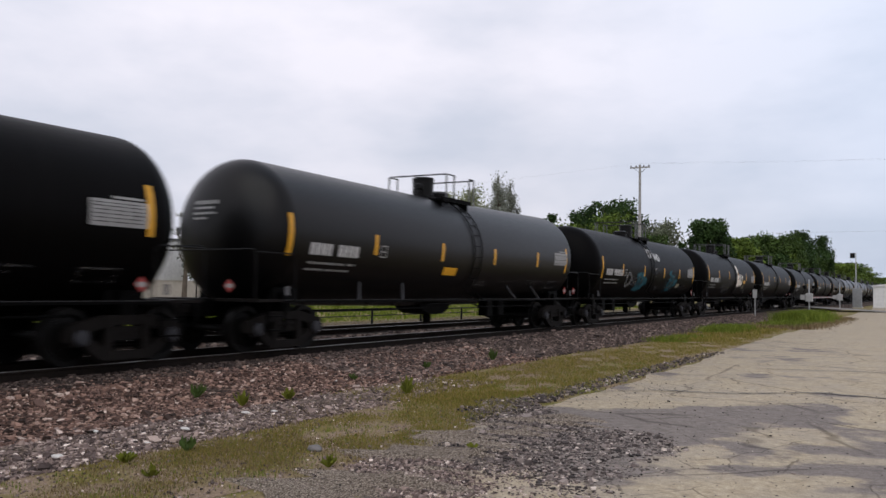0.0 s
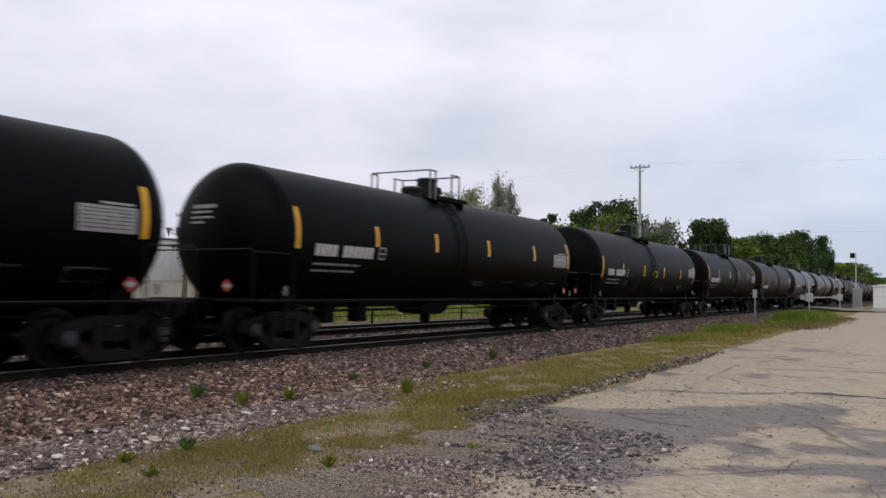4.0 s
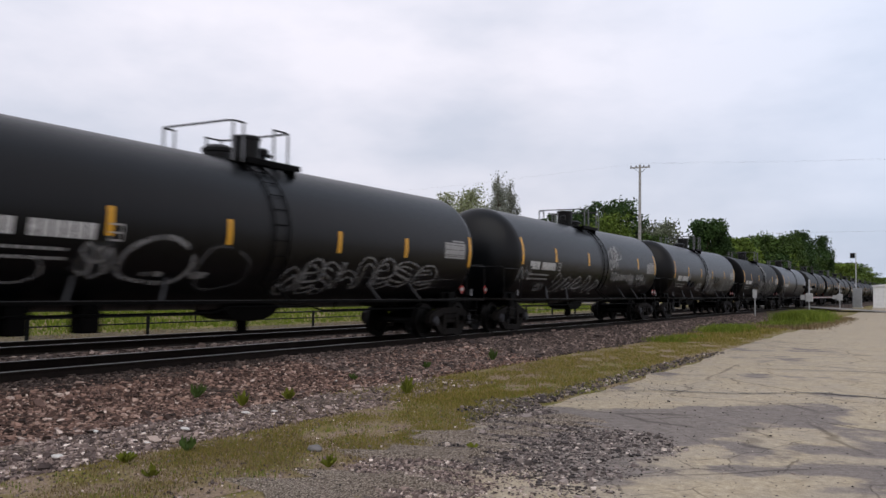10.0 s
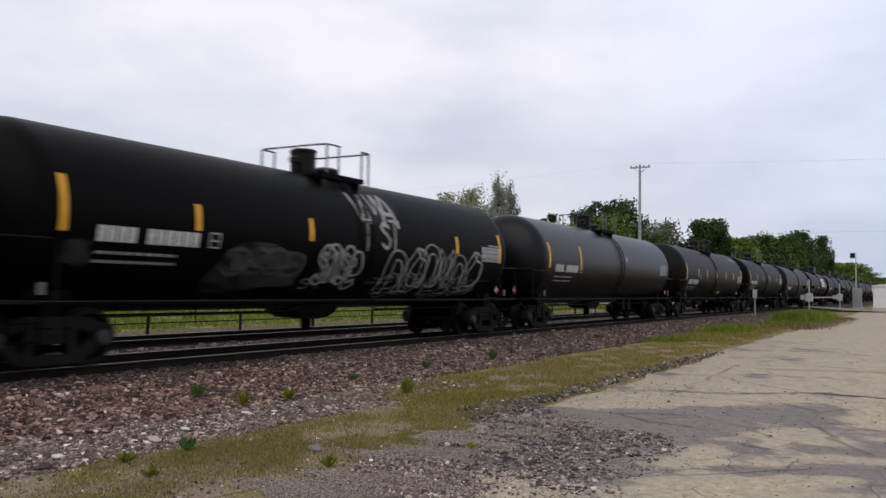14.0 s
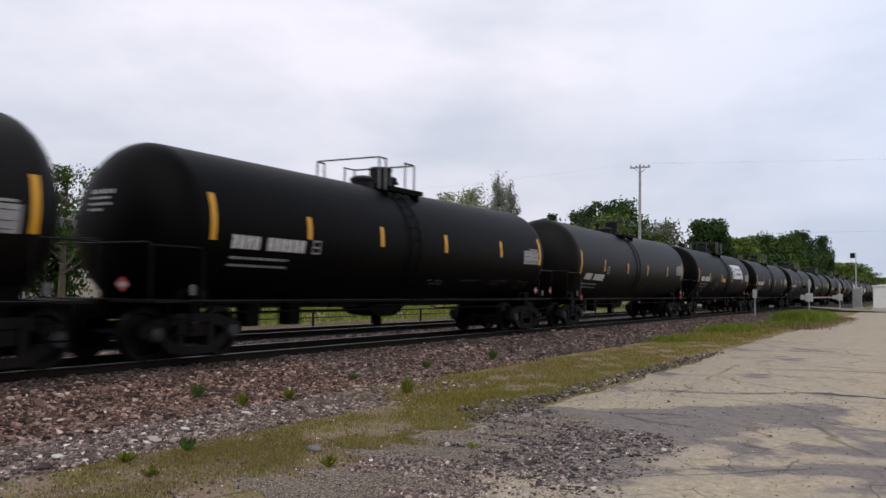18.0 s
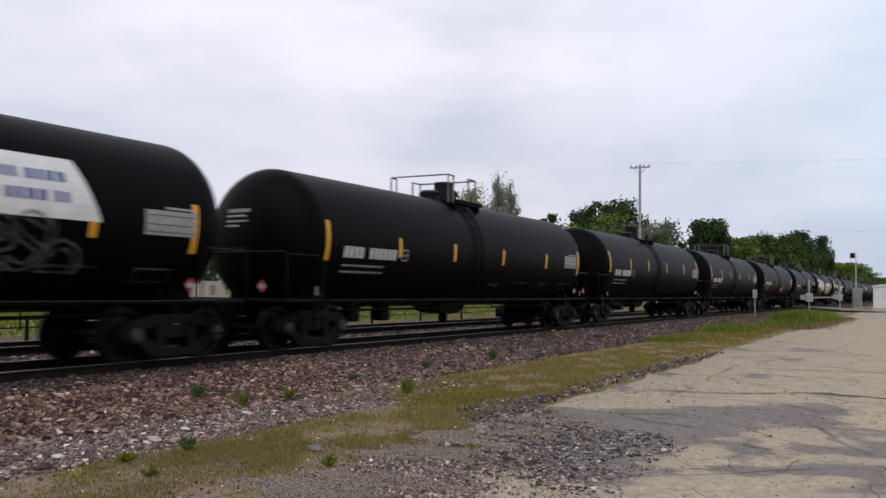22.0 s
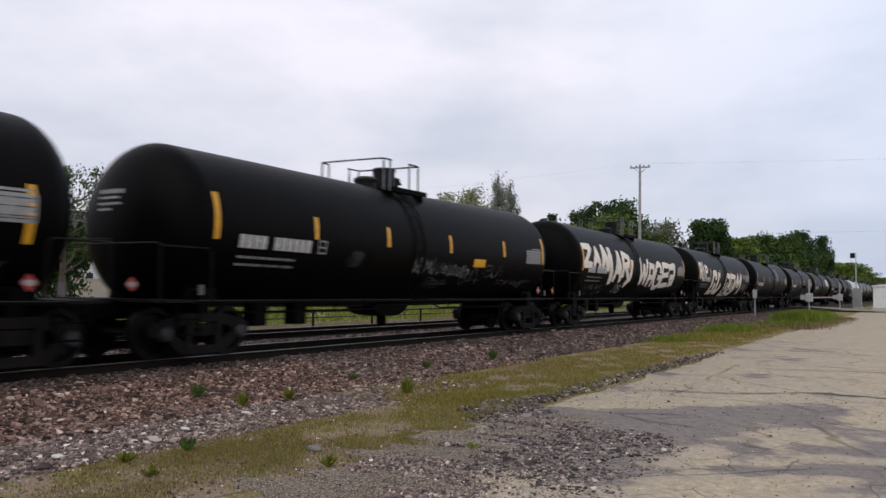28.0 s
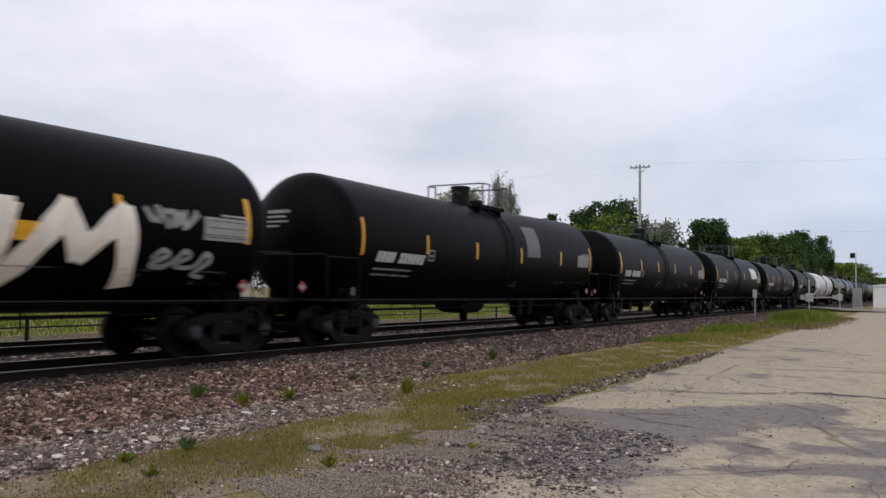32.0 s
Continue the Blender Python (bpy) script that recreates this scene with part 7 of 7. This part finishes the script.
def crossing_signal(x, y, arm):
    """Crossing post with lamps, a gate box and, where it has one, a lowered arm."""
    root = thing("crossing_signal", Shape().lathe([(0.20, 0), (0.20, 0.06), (0.065, 0.10), (0.065, 3.0)], 10, "z").mesh("mast", SILVER, 40), "silver railway crossing signal with a gate box", "crossing signal", "crossing signals", at=(x, y, -0.34))
    part("gate_box", Shape().box(-0.30, 0.30, -0.28, 0.28, 1.0, 1.75, 0.05).mesh("gate_box", GATE_GREY), root, "pale gate motor box")
    part("counterweight", Shape().box(-0.75, -0.32, -0.10, 0.10, 1.15, 1.60, 0.03).mesh("counterweight", GATE_GREY), root)
    for k in (-1, 1):
        lamp = part("lamp", Shape().lathe([(0.15, 0.0), (0.15, -0.16), (0.13, -0.16), (0.13, -0.01)], 12, "y", (k * 0.38, -0.05, 2.3)).mesh("lamp", BLACK_IRON), root, "black hooded lamp")
        part("lens", Shape().lathe([(0.12, -0.03), (0.08, -0.05)], 12, "y", (k * 0.38, -0.05, 2.3)).mesh("lens", LENS_RED), lamp)
    if arm:
        bar = part("gate_arm", Shape().box(-0.05, 0.05, 0.2, arm, 1.30, 1.42).mesh("gate_arm", GATE_GREY), root, "lowered white and red gate arm")
        for k in range(0, int(arm / 2)):
            part("gate_stripe", Shape().box(-0.055, 0.055, 1.0 + k * 2, 1.5 + k * 2, 1.295, 1.425).mesh("gate_stripe", RED), bar)
    return root


crossing_signal(-9.5, 83.7, 21.0)
crossing_signal(-9.0, 108.1, 0)
cab = thing("instrument_case", Shape().box(-0.55, 0.55, -0.4, 0.4, 0.0, 2.55, 0.05).mesh("case", CASE_GREY), "grey metal instrument case on the verge", "cabinet", at=(-8.2, 123.6, -0.34))
part("door", Shape().box(-0.48, 0.48, -0.43, -0.405, 0.2, 2.4).mesh("case_door", CASE_GREY), cab)
part("base", Shape().box(-0.65, 0.65, -0.5, 0.5, -0.15, 0.08).mesh("case_base", CONCRETE), cab)


def signal_mast(x, y):
    root = thing("signal_mast", Shape().tube([(0, 0, -0.2), (0, 0, 7.7)], 0.09, 8, 0.06).mesh("mast", SILVER, 40), "railway signal mast with dark heads", "railway signal", at=(x, y, -0.34))
    for z in (6.9,):
        hd = part("signal_head", Shape().box(-0.75, -0.12, -0.10, 0.10, z, z + 0.75, 0.04).mesh("signal_head", BLACK_IRON), root, "black signal head")
        for k in range(3):
            part("lens", Shape().lathe([(0.09, -0.105), (0.05, -0.13)], 10, "y", (-0.42, 0, z + 0.16 + 0.21 * k)).mesh("lens", LENS_RED), hd)
    for k in range(10):
        part("rung", Shape().box(-0.18, 0.18, 0.09, 0.11, 0.6 + k * 0.62, 0.63 + k * 0.62).mesh("rung", SILVER), root)
    part("bracket", Shape().box(-0.6, 0.05, -0.03, 0.03, 7.2, 7.27).mesh("bracket", SILVER), root)


signal_mast(-9.0, 133.6)


def relay_house(x, y):
    root = thing("relay_house", Shape().box(0, 4.2, 0, 3.0, 0.15, 2.75, 0.03).mesh("wall", OFF_WHITE), "white metal relay house beside the crossing", "shed", at=(x, y, -0.34))
    part("roof", Shape().prism([(-0.15, 2.75), (4.35, 2.75), (4.35, 2.86), (2.1, 3.12), (-0.15, 2.86)], -0.15, 3.15, "y").mesh("roof", OFF_WHITE), root, "white sheet roof")
    part("door", Shape().box(1.5, 2.45, -0.04, -0.005, 0.3, 2.35).mesh("door", SILVER), root)
    part("handle", Shape().box(1.58, 1.64, -0.08, -0.04, 1.2, 1.32).mesh("handle", BLACK_IRON), root)
    part("base", Shape().box(-0.1, 4.3, -0.1, 3.1, -0.1, 0.15).mesh("base", CONCRETE), root)


relay_house(-6.0, 117.0)


def house(x, y):
    """White gabled house behind the trees."""
    root = thing("house", None, "white clapboard house with a gable roof", "house", at=(x, y, -0.34))
    wall = part("wall", Shape().prism([(-4.2, 0), (4.2, 0), (4.2, 6.6), (0, 9.9), (-4.2, 6.6)], -9.5, 0.0, "x").mesh("wall", OFF_WHITE), root, "white clapboard wall")
    part("roof", Shape().prism([(-4.6, 6.3), (0, 9.95), (4.6, 6.3), (4.6, 6.55), (0, 10.2), (-4.6, 6.55)], -9.9, 0.4, "x").mesh("roof", ROOFING), root, "grey shingle roof")
    for yy, zz in ((-2.2, 4.6), (0.0, 4.6), (2.2, 4.6), (-2.2, 1.4), (2.2, 1.4)):
        w = part("window", Shape().box(0.0, 0.06, yy - 0.55, yy + 0.55, zz - 0.1, zz + 1.6).mesh("window", OFF_WHITE), root)
        part("pane", Shape().box(0.06, 0.075, yy - 0.45, yy + 0.45, zz, zz + 1.5).mesh("pane", GLASS_DARK), w)
    for k in range(20):
        part("board", Shape().box(0.0, 0.02, -4.18, 4.18, 0.2 + k * 0.3, 0.23 + k * 0.3).mesh("board", OFF_WHITE), wall)


house(-80.0, 63.5)
annex = thing("annex", Shape().box(-6.0, 0.0, 0.0, 7.6, -0.1, 7.2, 0.02).mesh("annex_wall", OFF_WHITE), "white flat-roofed annex beside the house", "building", at=(-80.2, 67.9, -0.34))
part("roof", Shape().box(-6.2, 0.2, -0.2, 7.8, 7.2, 7.4).mesh("annex_roof", ROOFING), annex, "grey flat roof")
for k in range(6):
    part("panel", Shape().box(0.0, 0.03, 0.2 + k * 1.25, 1.25 + k * 1.25, 0.2, 7.0).mesh("annex_panel", OFF_WHITE), annex)
lw = thing("low_wall", Shape().box(-0.12, 0.12, 0, 30, -0.2, 2.1, 0.02).mesh("low_wall", CONCRETE), "pale concrete panel wall across the field", "wall", at=(-70.0, 46, -0.32))
for k in range(15):
    part("panel", Shape().box(0.12, 0.135, 0.05 + k * 2, 1.92 + k * 2, 0.1, 2.0).mesh("panel", CONCRETE), lw)
part("coping", Shape().box(-0.2, 0.2, -0.1, 30.1, 2.1, 2.2).mesh("coping", CONCRETE), lw)
# string of pennants between two thin posts
flags = thing("pennant_string", Shape().tube([(0, k * 0.5, 4.15 - 0.25 * math.sin(math.pi * k / 16)) for k in range(17)], 0.01, 4).mesh("line", WIRE), "string of small grey-white pennants between posts", "bunting", at=(-27.0, 18.0, -0.34))
for k in range(14):
    z = 4.15 - 0.25 * math.sin(math.pi * (k + 0.8) / 15)
    part("pennant", Shape().prism([(k * 0.55 + 0.2, z), (k * 0.55 + 0.5, z), (k * 0.55 + 0.35, z - 0.36)], -0.004, 0.004, "x").mesh("pennant", GREY_PATCH), flags)
for k in (0.0, 8.0):
    part("post", Shape().tube([(0, k, -0.2), (0, k, 4.2)], 0.03, 6).mesh("post", FENCE), flags)


# ---- what moves ----
def motions():
    """The train rolls past; all wheels turn at the rate of its run."""
    for car, n in TRAIN:
        y0 = place(n)
        walk(car, [(t, pose(RAIL_X, y0 - travelled(t), 0.0)) for t in range(0, 33, 2)])
    lead = {}
    for wheelset, y in WHEELSETS:
        if y not in lead:
            rows = []
            for k in range(0, 961):
                t = k / FPS
                rows.append((t, pose(0, y, 0.457, rx=math.degrees((travelled(t) - travelled(0.0)) / 0.457))))
            walk(wheelset, rows)
            lead[y] = wheelset.animation_data
        else:
            wheelset.rotation_mode = "QUATERNION"
            keys = wheelset.animation_data_create()
            keys.action = lead[y].action
            keys.action_slot = lead[y].action_slot


motions()
